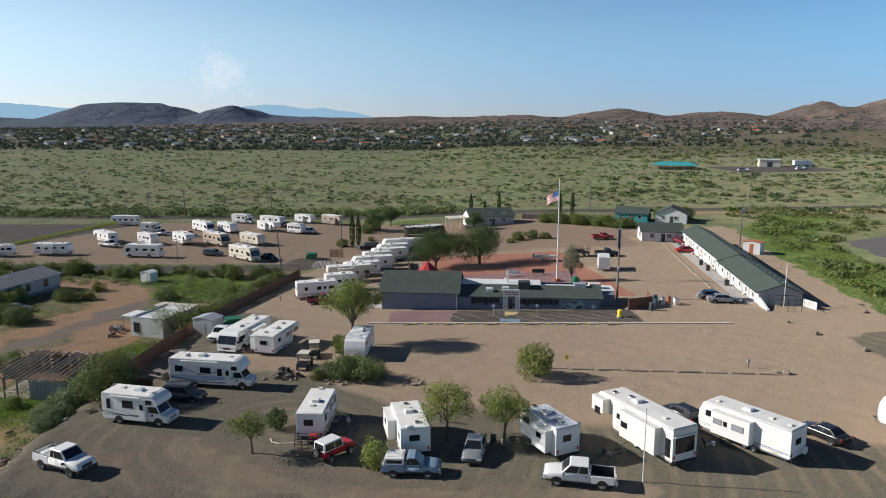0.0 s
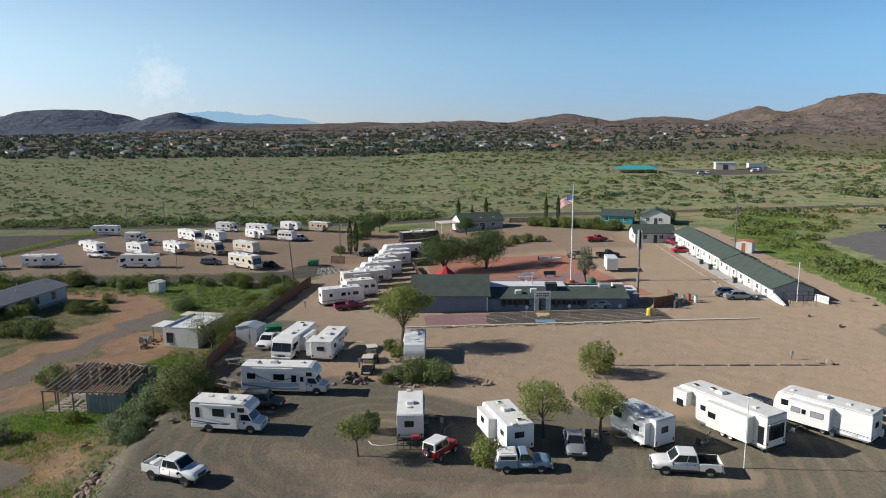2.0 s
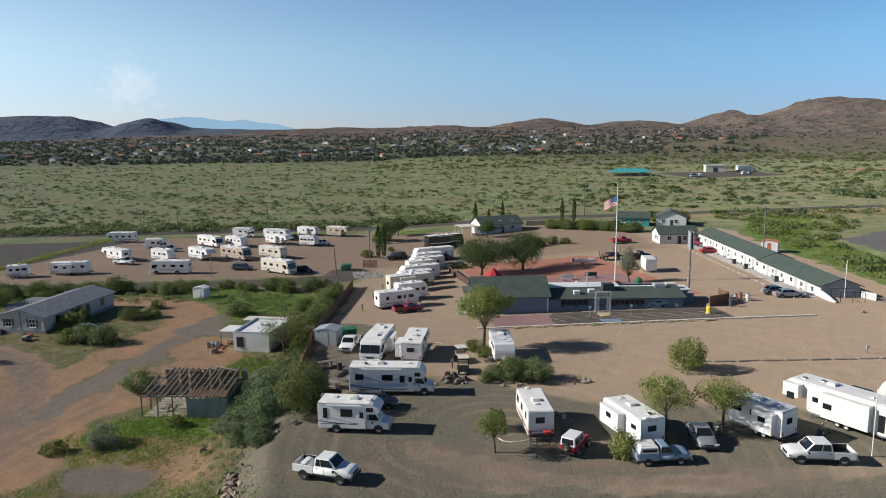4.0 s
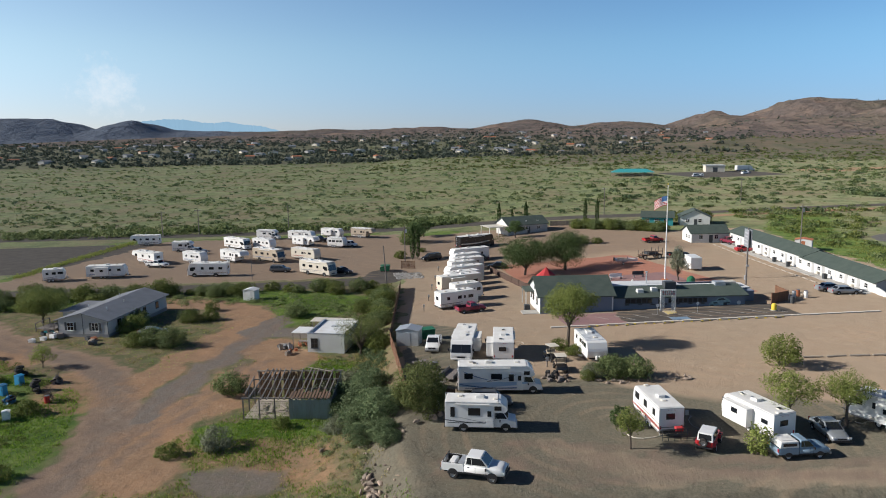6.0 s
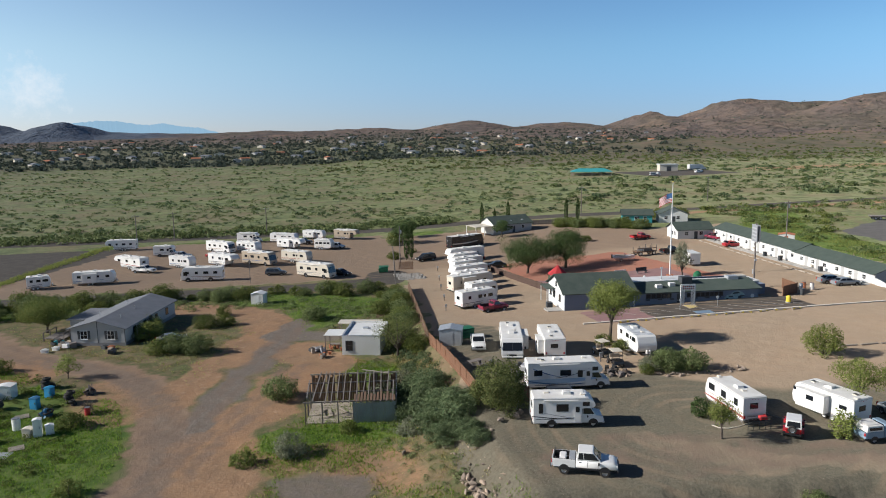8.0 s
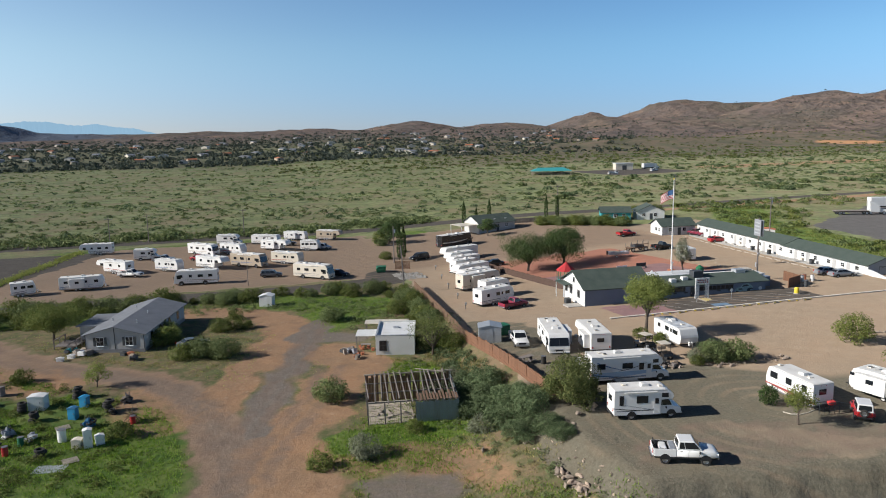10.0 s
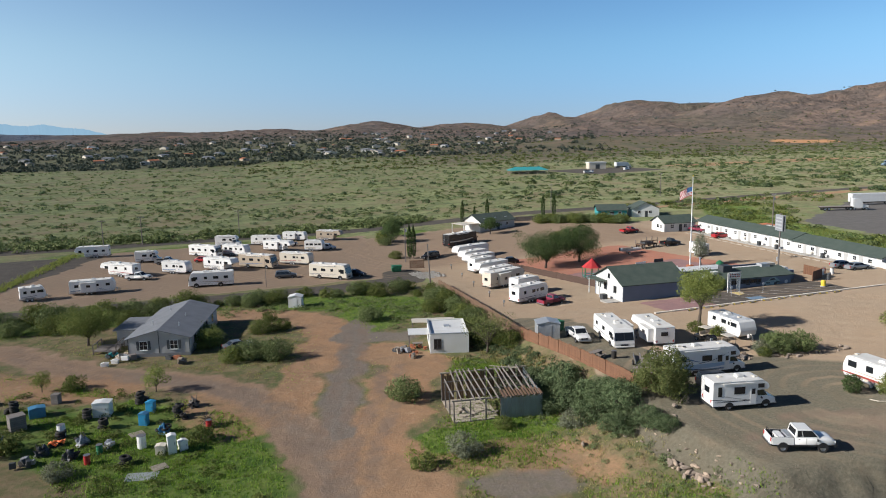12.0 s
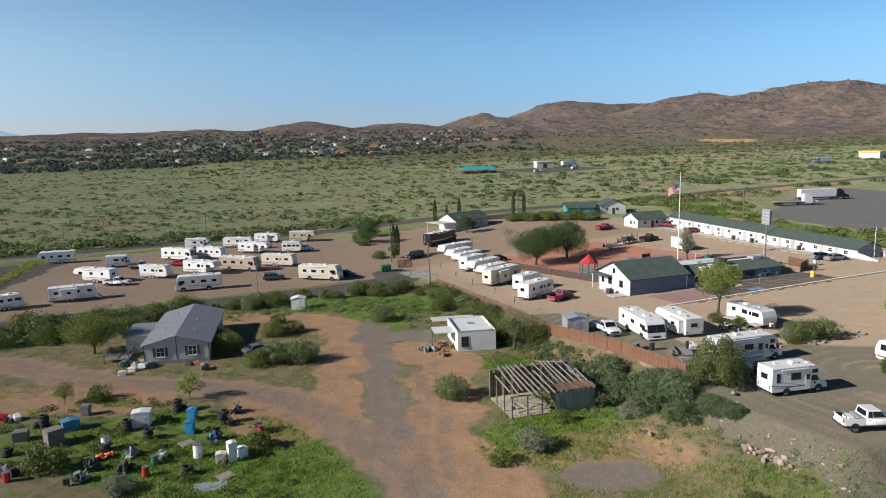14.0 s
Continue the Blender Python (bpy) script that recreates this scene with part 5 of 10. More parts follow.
trailer(sized(15.7, 52.7, 115.3, 0.96), "long cream-white fifth-wheel trailer with a large glazed rear wall", 9.9, 3.45, 2.55, floor=0.65, fifth=True, wall="rv_ivory", slides=(("L", -3.65, 0.7, ((0.1, 0.75, 0.45, "glass"),)), ("L", 3.0, 4.6, ((3.75, 0.7, 0.6, "glass"),))), big_back=True, units=(0.9,), vents=((3.4, 0.4), (-3.0, 0.3), (1.9, -0.2)), wins=side_wins(9.9, 4, sides="R") + [("L", -4.4, 0.5, 1.7, 1.5), ("L", 1.7, 0.5, 2.0, 0.4)], decals=((-5.3, 2.6, 0.95, 0.95, 0.05, "decal_tan", "stripe"),))
trailer(sized(24.0, 52.5, 126.3, 0.93, 0.97), "long white travel trailer with slide-out and thin blue stripe", 8.8, 3.2, 2.5, spare=-0.75, slides=(("L", -1.1, 2.65, ((1.95, 0.8, 0.45, "rv_grey"), (1.2, 0.3, 0.4, "glass"), (0.0, 1.1, 0.5, "rv_grey"))),), wins=(("L", 3.3, 0.6, 2.15, 0.5), ("R", 0.5, 1.0, 2.1, 0.5), ("R", -3.0, 1.0, 2.1, 0.5)), units=(0.3,), vents=((3.0, 0.3), (-2.0, 0.1), (-3.7, 0.2)), decals=((-4.3, 4.2, 1.0, 1.05, 0.07, "decal_blue", "stripe"),))
trailer(sized(38.8, 52.8, 120, 0.93), "white travel trailer parked at the end of the row", 9.0, 3.3, 2.5, wins=side_wins(9, 3), units=(0.3,))
car(sized(20.3, 57.4, 118, 0.88), "black hatchback car parked behind a trailer", "paint_black", "car", 4.2, 1.5, "suv", name="car")
car(sized(30.4, 53.6, 118, 0.9), "black sedan parked beside a white trailer", "paint_black", "car", 4.6, 1.4)


def camp_clutter(x, y, turn, seed):
    """Steps, hose, bucket and a folded chair beside a trailer."""
    rc = random.Random(seed)
    st = thing("folding_step", spot(x, y, turn), "dark metal folding step beside a trailer", "step", "steps by the trailers")
    for k in range(2):
        part("tread", box(-0.3, 0.3, k * 0.28, k * 0.28 + 0.24, 0.18 + k * 0.2, 0.21 + k * 0.2), "chassis", st)
    for q in (-0.28, 0.28):
        part("leg", tube([(q, 0, 0), (q, 0.5, 0.42)], 0.02, 5), "steel", st)
        part("leg", tube([(q, 0.5, 0), (q, 0.5, 0.42)], 0.02, 5), "steel", st)
    q = spot(x, y, turn)
    hs = thing("water_hose", q @ pose(1.0, 0.2, 0), "pale hose snaking from a trailer to its tap", "hose", "hoses by the trailers")
    pts, p = [], Vector((0, 0, 0.03))
    a = rc.uniform(0, 6)
    for k in range(18):
        a += rc.uniform(-0.9, 0.9)
        p = p + Vector((math.cos(a), math.sin(a), 0)) * 0.32
        pts.append(tuple(p))
    part("hose", tube(pts, 0.03, 5), "rv_cream" if seed % 2 else "decal_grey", hs)
    bk = thing("bucket", q @ pose(-0.9, 0.3, 0), "plastic bucket on the gravel beside a trailer", "bucket", "buckets by the trailers")
    part("body", tube([(0, 0, 0), (0, 0, 0.34)], [0.13, 0.17], 12), "rv_white" if seed % 3 else "decal_grey", bk)
    part("handle", tube([(-0.17, 0, 0.33), (-0.1, 0, 0.47), (0.1, 0, 0.47), (0.17, 0, 0.33)], 0.01, 4), "steel", bk)
    ch = thing("camp_chair", q @ pose(-1.9, 0.1, 0, 0, 0, rc.uniform(0, 360)), "dark folding camp chair on gravel", "chair", "camp chairs")
    part("seat", box(-0.25, 0.25, -0.25, 0.25, 0.4, 0.43), "trim_dark", ch)
    part("backrest", quad([(-0.25, 0.25, 0.43), (0.25, 0.25, 0.43), (0.25, 0.4, 0.9), (-0.25, 0.4, 0.9)], 0.03), "trim_dark", ch)
    for sx in (-0.24, 0.24):
        for sy in (-0.24, 0.24):
            part("leg", tube([(sx, sy, -0.01), (-sx * 0.2 + sx, sy * 0.6, 0.42)], 0.015, 5), "steel", ch)


for i, (x, y, a) in enumerate(((13.4, 50.4, 25), (22.0, 52.4, 30), (5.6, 52.6, 20), (-8.0, 57.0, -10), (-18.0, 82.0, -12))):
    camp_clutter(x, y, a, i + 3)

# ---- buildings ----
def at(x, y, turn=0.0, up=0.0):
    return pose(x, y, ground_at(x, y) + up, 0, 0, turn)


def framed_window(parent, m, w=1.0, h=1.1, frame_mat="trim_white", bars=True, shutter=None):
    """A window in its own plane: x along the wall, z up, facing -y."""
    f = part("window", box(-w / 2 - 0.08, w / 2 + 0.08, -0.05, 0.02, -h / 2 - 0.08, h / 2 + 0.08), frame_mat, parent)
    f.matrix_basis = m
    part("pane", box(-w / 2, w / 2, -0.06, -0.03, -h / 2, h / 2), "glass", f)
    part("sill", box(-w / 2 - 0.12, w / 2 + 0.12, -0.12, -0.05, -h / 2 - 0.13, -h / 2 - 0.08), frame_mat, f)
    if bars:
        part("glazing_bar", box(-0.02, 0.02, -0.07, -0.061, -h / 2, h / 2), frame_mat, f)
        part("glazing_bar", box(-w / 2, w / 2, -0.07, -0.061, -0.02, 0.02), frame_mat, f)
    if shutter:
        for s in (-1, 1):
            part("shutter", box(s * (w / 2 + 0.28) - 0.18, s * (w / 2 + 0.28) + 0.18, -0.07, 0.0, -h / 2 - 0.05, h / 2 + 0.05, 0.01), shutter, f)
    return f


def gable_roof(parent, x0, x1, y0, y1, eave, ridge, mat, over=0.4, thick=0.12, along="x"):
    """Two slopes with thickness; the ridge runs along x or y."""
    for s in (-1, 1):
        if along == "x":
            ym = (y0 + y1) / 2
            ye = (y0 - over) if s < 0 else (y1 + over)
            drop = (ridge - eave) * over / ((y1 - y0) / 2)
            bm = bmesh.new()
            top = [(x0 - over, ym, ridge), (x1 + over, ym, ridge), (x1 + over, ye, eave - drop), (x0 - over, ye, eave - drop)]
        else:
            xm = (x0 + x1) / 2
            xe = (x0 - over) if s < 0 else (x1 + over)
            drop = (ridge - eave) * over / ((x1 - x0) / 2)
            bm = bmesh.new()
            top = [(xm, y1 + over, ridge), (xm, y0 - over, ridge), (xe, y0 - over, eave - drop), (xe, y1 + over, eave - drop)]
        a = [bm.verts.new(p) for p in top]
        b = [bm.verts.new((p[0], p[1], p[2] + thick)) for p in top]
        fs = [bm.faces.new(a), bm.faces.new(b)] + [bm.faces.new((a[i], a[(i + 1) % 4], b[(i + 1) % 4], b[i])) for i in range(4)]
        bmesh.ops.recalc_face_normals(bm, faces=fs)
        part("roof", bm, mat, parent)


def gable_walls(parent, x0, x1, y0, y1, eave, ridge, mat, along="x", base=-0.6, end_mat=None):
    t = 0.18
    if along == "x":
        part("wall", box(x0, x1, y0, y0 + t, base, eave), mat, parent)
        part("wall", box(x0, x1, y1 - t, y1, base, eave), mat, parent)
        for xa in (x0, x1 - t):
            pts = [(y0 + t, base), (y1 - t, base), (y1 - t, eave), ((y0 + y1) / 2, ridge - 0.02), (y0 + t, eave)]
            bm = extrude(pts, xa, xa + t)
            bmesh.ops.transform(bm, matrix=Matrix(((0, 1, 0, 0), (1, 0, 0, 0), (0, 0, 1, 0), (0, 0, 0, 1))), verts=bm.verts[:])
            bmesh.ops.recalc_face_normals(bm, faces=bm.faces[:])
            part("wall", bm, end_mat or mat, parent)
    else:
        part("wall", box(x0, x0 + t, y0, y1, base, eave), mat, parent)
        part("wall", box(x1 - t, x1, y0, y1, base, eave), mat, parent)
        for ya in (y0, y1 - t):
            pts = [(x0 + t, base), (x1 - t, base), (x1 - t, eave), ((x0 + x1) / 2, ridge - 0.02), (x0 + t, eave)]
            part("wall", extrude(pts, ya, ya + t), end_mat or mat, parent)


def main_building():
    t = thing("clubhouse", at(-9.25, 104.8, -5.2, 0.1), "low blue-grey clubhouse with dark green shingle roofs", "building")
    gable_walls(t, 0, 11.4, 0, 9.5, 2.75, 4.9, "wall_blue", end_mat="wall_white")
    gable_roof(t, 0, 11.4, 0, 9.5, 2.75, 4.9, "roof_green", 0.45)
    part("corner_trim", box(11.25, 11.45, -0.03, -0.003, -0.5, 2.7), "wall_white", t)
    for y, z in ((2.6, 1.5), (5.9, 1.5), (7.9, 1.5)):
        framed_window(t, pose(-0.002, y, z, 0, 0, -90), 0.8, 0.95, "trim_dark", False)
    framed_window(t, pose(-0.002, 4.7, 3.4, 0, 0, -90), 0.5, 0.6, "trim_dark", False)
    part("porch_roof", box(-1.5, -0.05, 5.2, 9.4, 2.35, 2.47), "roof_green", t)
    for y in (5.4, 9.2):
        part("porch_post", box(-1.4, -1.28, y - 0.06, y + 0.06, -0.3, 2.35), "trim_white", t)
    part("condenser", box(-1.9, -1.0, 3.2, 4.2, -0.3, 0.6, 0.04), "trim_dark", t, "dark air-conditioning condenser")
    part("doorstep", box(-2.6, -0.05, 0.4, 2.8, -0.35, -0.08), "concrete", t)
    # lower wing
    x0, x1 = 11.45, 32.6
    part("wall", box(x0, x1, 0.5, 0.68, -0.5, 2.2), "wall_blue", t)
    part("wall", box(x1 - 0.18, x1, 0.68, 9.0, -0.5, 2.2), "wall_blue", t)
    part("wall", box(x0, x1 - 0.18, 8.82, 9.0, -0.5, 2.6), "wall_blue", t)
    for a, b in ((x0, x1 + 0.4),):
        bm = bmesh.new()
        p = [(a, 0.0, 2.08), (b, 0.0, 2.08), (b, 4.3, 3.05), (a, 4.3, 3.05)]
        lo, hi = [bm.verts.new(q) for q in p], [bm.verts.new((q[0], q[1], q[2] + 0.12)) for q in p]
        fs = [bm.faces.new(lo), bm.faces.new(hi)] + [bm.faces.new((lo[i], lo[(i + 1) % 4], hi[(i + 1) % 4], hi[i])) for i in range(4)]
        bmesh.ops.recalc_face_normals(bm, faces=fs)
        part("roof", bm, "roof_green", t)
    part("flat_roof", box(x0, x1 - 8.5, 4.31, 9.3, 2.75, 2.9, 0.02), "roof_white", t, "white flat roof")
    part("flat_roof", box(x1 - 8.4, x1 + 2.6, 4.31, 8.0, 2.35, 2.5, 0.02), "rv_roof", t, "pale metal flat roof")
    part("lean_to", box(x1 + 0.02, x1 + 2.4, 2.6, 7.9, -0.5, 2.3), "wall_blue", t)
    part("parapet", box(x0, x1 - 8.5, 4.2, 4.31, 2.95, 3.22), "trim_white", t)
    for x, y, w, h in ((16.2, 1.9, 0.5, 0.3), (18.6, 2.4, 0.5, 0.3), (21.4, 3.4, 0.9, 0.8)):
        part("roof_cooler", box(x - w, x + w, y - w * 0.8, y + w * 0.8, 2.5, 2.7 + 0.22 * y + h - 0.3, 0.05), "trim_dark" if w > 0.8 else "rv_roof", t, "rooftop cooler")
    part("roof_cooler", box(29.0, 30.8, 3.6, 5.0, 2.7, 3.6, 0.06), "galvanised", t, "grey rooftop cooler")
    part("roof_cooler", box(31.4, 33.2, 5.2, 6.6, 2.5, 3.3, 0.06), "rv_cream", t)
    part("vent_pipe", tube([(18.9, 7.0, 2.8), (18.9, 7.0, 4.6), (18.9, 7.0, 4.9)], [0.1, 0.1, 0.28], 8), "galvanised", t)
    # windows with dark recesses, door and painted panel
    for i in range(5):
        framed_window(t, pose(13.9 + i * 0.86, 0.498, 1.55), 0.66, 0.62, "trim_dark", False)
    for i in range(8):
        framed_window(t, pose(20.7 + i * 0.78, 0.498, 1.5), 0.56, 0.55, "trim_dark", False)
    door = part("door", box(18.7, 19.6, 0.44, 0.5, -0.3, 1.8), "trim_dark", t)
    part("door_handle", box(18.8, 18.85, 0.40, 0.44, 0.7, 0.9), "chrome", door)
    # flat painted car outline on the wall
    mural = part("mural", extrude([(26.9, 0.25), (26.8, 0.8), (27.2, 1.15), (27.9, 1.3), (28.3, 1.75), (29.3, 1.85), (29.9, 1.5), (30.3, 1.2), (30.2, 0.75), (29.0, 0.5)], 0.485, 0.5), "mural_paint", t, "pale blue painted car outline")
    part("mural_window", extrude([(28.1, 1.3), (28.45, 1.62), (29.1, 1.68), (29.5, 1.4)], 0.475, 0.484), "trim_dark", mural)
    for x in (27.3, 29.4):
        part("mural_wheel", tube([(x, 0.49, 0.4 + (x - 27.3) * 0.15), (x, 0.475, 0.4 + (x - 27.3) * 0.15)], 0.3, 14), "trim_dark", mural)
    part("wall_plaque", tube([(31.6, 0.5, 0.9), (31.6, 0.46, 0.9)], 0.32, 14), "wall_white", t)
    for i in range(9):
        part("window_box", box(13.5 + i * 2.0, 14.1 + i * 2.0, 0.25, 0.5, 0.9, 1.05), "trim_dark", t)
    return t


main_building()


def entrance_lattice():
    """White lattice arch at the entrance with a sign of plain bars."""
    t = thing("entrance_arch", at(10.05, 101.5, -5.2), "white lattice entrance arch with red letter bars", "arch")
    for x in (-1.15, 1.15):
        part("post", box(x - 0.07, x + 0.07, -0.07, 0.07, -0.2, 3.2), "trim_white", t)
    part("top_rail", box(-1.22, 1.22, -0.08, 0.08, 3.2, 3.32), "trim_white", t)
    for x0 in (-1.08, 0.5):
        bm = bmesh.new()
        for k in range(12):
            for s in (-1, 1):
                c = Vector((x0 + 0.29, 0.02 * s, 0.25 + k * 0.25))
                r = Matrix.Translation(c) @ Matrix.Rotation(s * math.pi / 4, 4, "Y")
                box(-0.4, 0.4, -0.012, 0.012, -0.035, 0.035, bm=bm, turn=r)
        part("lattice", bm, "trim_white", t)
    part("sign_board", box(-1.05, 1.05, -0.12, -0.09, 2.4, 3.15, 0.01), "trim_white", t)
    for i in range(12):
        x, z = -0.82 + (i % 6) * 0.33, 2.52 + (i // 6) * 0.32
        part("letter_bar", box(x - 0.12, x + 0.12, -0.135, -0.122, z, z + 0.22), "decal_red" if (i + i // 6) % 2 else "trim_dark", t)
    part("ramp", box(-1.0, 1.0, -4.6, -0.3, -0.15, 0.08), "wood_pale", t, "pale timber entrance ramp")
    for k in range(6):
        part("ramp_stripe", box(-0.9, 0.9, -4.4 + k * 0.7, -4.2 + k * 0.7, 0.082, 0.09), "yellow", t)
    return t


entrance_lattice()


def parking_front():
    """Low kerb, wheel stops, painted bays and the blue bay before the clubhouse."""
    y = 94.6
    for i in range(18):
        x = -9.0 + i * 2.75
        k = link_mesh("kerb", box(-1.365, 1.365, -0.2, 0.2, -0.15, 0.16, 0.02), "kerb_paint")
        k.matrix_basis = at(x, y - 0.042 * x, -2.4)
        tagged(k, "pale concrete kerb block along the dirt lot", "kerb", "kerb blocks", "structure")
    for i in range(11):
        x = -4.5 + i * 2.75
        t = thing("wheel_stop", at(x, y - 0.75 - 0.042 * x, -12 if i % 2 else 9, 0.0), "short timber wheel stop with flaking yellow paint", "wheel stop", "wheel stops along the kerb")
        part("beam", box(-0.95, 0.95, -0.09, 0.09, -0.02, 0.16, 0.02), "wood_pale", t)
        for s in (-1, 1):
            part("paint_band", box(s * 0.6 - 0.15, s * 0.6 + 0.15, -0.093, 0.093, 0.02, 0.165), "yellow", t)
    for i in range(10):
        x = -1.0 + i * 2.9
        ln = link_mesh("bay_line", box(-0.04, 0.04, -1.8, 1.8, 0.0, 0.012), "concrete")
        ln.matrix_basis = at(x, 98.4 - 0.05 * x, 38, 0.05)
        tagged(ln, "worn white parking bay line on asphalt", "line", "parking bay lines", "structure")
    b = link_mesh("blue_bay", box(-1.4, 1.4, -0.75, 0.75, 0.0, 0.02), "paint_blue")
    b.matrix_basis = at(9.3, 95.8, -3, 0.06)
    tagged(b, "blue painted pad at the kerb", "pad", kind="structure")
    y = thing("bollard", at(24.9, 97.2), "bright yellow round-topped bollard", "bollard")
    part("drum", tube([(0, 0, -0.1), (0, 0, 0.85), (0, 0, 1.05), (0, 0, 1.12)], [0.38, 0.38, 0.3, 0.1], 14), "yellow", y)
    part("base", tube([(0, 0, -0.1), (0, 0, 0.12)], 0.48, 14), "concrete", y)
    for x, y0 in ((7.2, 98.9), (13.4, 98.6)):
        p = thing("sign_post", at(x, y0), "small round white sign on a thin post", "sign")
        part("post", tube([(0, 0, -0.1), (0, 0, 1.6)], 0.03, 6), "galvanised", p)
        part("disc", tube([(0, -0.05, 1.5), (0, -0.03, 1.5)], 0.25, 14), "rv_white", p)


parking_front()


def motel():
    near, far = Vector((47.7, 104.4)), Vector((56.3, 165.5))
    d = far - near
    L = d.length
    ang = math.degrees(math.atan2(d.y, d.x))
    z0, z1 = ground_at(*near), ground_at(*far)
    t = thing("motel", pose(near.x, near.y, (z0 + z1) / 2 + 0.1, 0, 0, ang), "long single-storey white motel wing with a dark green gabled roof", "building")
    W = 6.0
    cut = L * 0.40
    for a, b, lift in ((0, cut, 0.0), (cut, L, 0.18)):
        y1 = 0.0 if lift else 0.25
        part("wall", box(a, b, y1 - 0.18, y1, -1.2, 2.35 + lift), "wall_white", t)
        # east wall in grey: its shade is painted in
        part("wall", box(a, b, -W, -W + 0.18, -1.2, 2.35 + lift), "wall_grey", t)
        for xa in (a, b - 0.18):
            pts = [(-W + 0.18, -1.2), (y1 - 0.18, -1.2), (y1 - 0.18, 2.35 + lift), (-W / 2, 3.45 + lift), (-W + 0.18, 2.35 + lift)]
            bm = extrude(pts, xa, xa + 0.18)
            bmesh.ops.transform(bm, matrix=Matrix(((0, 1, 0, 0), (1, 0, 0, 0), (0, 0, 1, 0), (0, 0, 0, 1))), verts=bm.verts[:])
            bmesh.ops.recalc_face_normals(bm, faces=bm.faces[:])
            # the near gable faces away from the sun and is coloured darker for it
            part("wall", bm, "wall_white_shaded" if xa == 0 else "wall_white", t)
        gable_roof(t, a, b, -W, y1, 2.35 + lift, 3.5 + lift, "roof_green", 0.5)
    n = 16
    for i in range(n):
        x = (i + 0.5) * L / n
        y1 = 0.25 if x < cut else 0.0
        dr = part("door", box(x - 0.45 - 0.8, x + 0.45 - 0.8, y1 - 0.02, y1 + 0.05, -0.2, 1.85), "wall_grey" if i % 3 else "wall_white", t)
        part("door_handle", box(x - 0.5, x - 0.45, y1 + 0.05, y1 + 0.09, 0.75, 0.85), "chrome", dr)
        framed_window(t, pose(x + 0.75, y1 + 0.003, 1.25, 0, 0, 180), 0.85, 0.7, "trim_white", True)
        part("doorstep", box(x - 1.35, x - 0.25, y1 + 0.05, y1 + 0.7, -0.45, -0.2), "concrete", t)
        if i % 3 == 1:
            part("wall_cooler", box(x + 0.35, x + 1.1, y1 + 0.05, y1 + 0.5, 0.25, 0.62, 0.03), "rv_cream", t)
    for i in range(26):
        x = 1.2 + i * (L - 2) / 26
        part("roof_vent", tube([(x, -W * 0.72, 2.3), (x, -W * 0.72, 3.25)], 0.09, 6), "galvanised", t)
    part("wall_plinth", extrude([(-4.6, -0.6), (-0.02, -0.6), (-0.02, 1.5), (-1.2, 1.35), (-4.6, 0.75)], -0.1, 0.25, 0.02), "wall_white", t, "low sloping white garden wall")
    gf = thing("pergola", t.matrix_basis @ pose(-4.2, -4.6, 0.1), "rusty steel tube frame standing behind the low wall", "frame")
    for x in (0, 2.8):
        for y in (0, 1.9, 3.8):
            part("post", tube([(x, y, -0.6), (x, y, 2.1)], 0.04, 6), "chassis", gf)
        part("rail", tube([(x, 0, 2.1), (x, 3.8, 2.1)], 0.035, 6), "chassis", gf)
    for y in (0, 3.8):
        part("rail", tube([(0, y, 2.1), (2.8, y, 2.1)], 0.035, 6), "chassis", gf)
    wp = thing("board_panel", t.matrix_basis @ pose(-1.6, -6.6, 0.1, 0, 0, 25), "white board panel leaning on short legs", "panel")
    part("board", box(-1.3, 1.3, -0.05, 0.05, 0.2, 1.5, 0.02), "wall_white", wp)
    for x in (-1.1, 1.1):
        part("leg", box(x - 0.05, x + 0.05, -0.3, 0.3, -0.6, 0.2), "wood_grey", wp)
    # tall bins stand on the walk
    for x in (L * 0.22, L * 0.45, L * 0.55, L * 0.85):
        p = t.matrix_basis @ Vector((x, 1.5, 0))
        b = thing("litter_bin", at(p.x, p.y, ang), "dark square litter bin on the motel walk", "bin", "bins along the motel")
        part("body", extrude([(-0.3, 0), (0.3, 0), (0.36, 0.95), (-0.36, 0.95)], -0.33, 0.33, 0.03), "trim_dark", b)
        part("lid", box(-0.38, 0.38, -0.36, 0.36, 0.95, 1.05, 0.03), "black_plastic", b)
    # walk, and timbers that edge the parking
    for i in range(22):
        q = (i + 0.5) / 22
        p = t.matrix_basis @ Vector((q * L - 1.0, 4.6, 0))
        o = thing("parking_timber", at(p.x, p.y, ang), "pale parking timber lying on the dirt", "wheel stop", "timbers along the motel")
        part("beam", box(-1.1, 1.1, -0.11, 0.11, -0.02, 0.17, 0.03), "wood_pale", o)
    for i in range(12):
        p = t.matrix_basis @ Vector(((i + 0.5) * L / 12, 1.45, 0))
        s = link_mesh("walk_slab", box(-L / 24 + 0.02, L / 24 - 0.02, -1.0, 1.0, -0.12, 0.09, 0.01), "concrete")
        s.matrix_basis = at(p.x, p.y, ang)
        tagged(s, "pale concrete walk slab before the motel doors", "walk", "motel walk slabs", "structure")
    return t


motel()


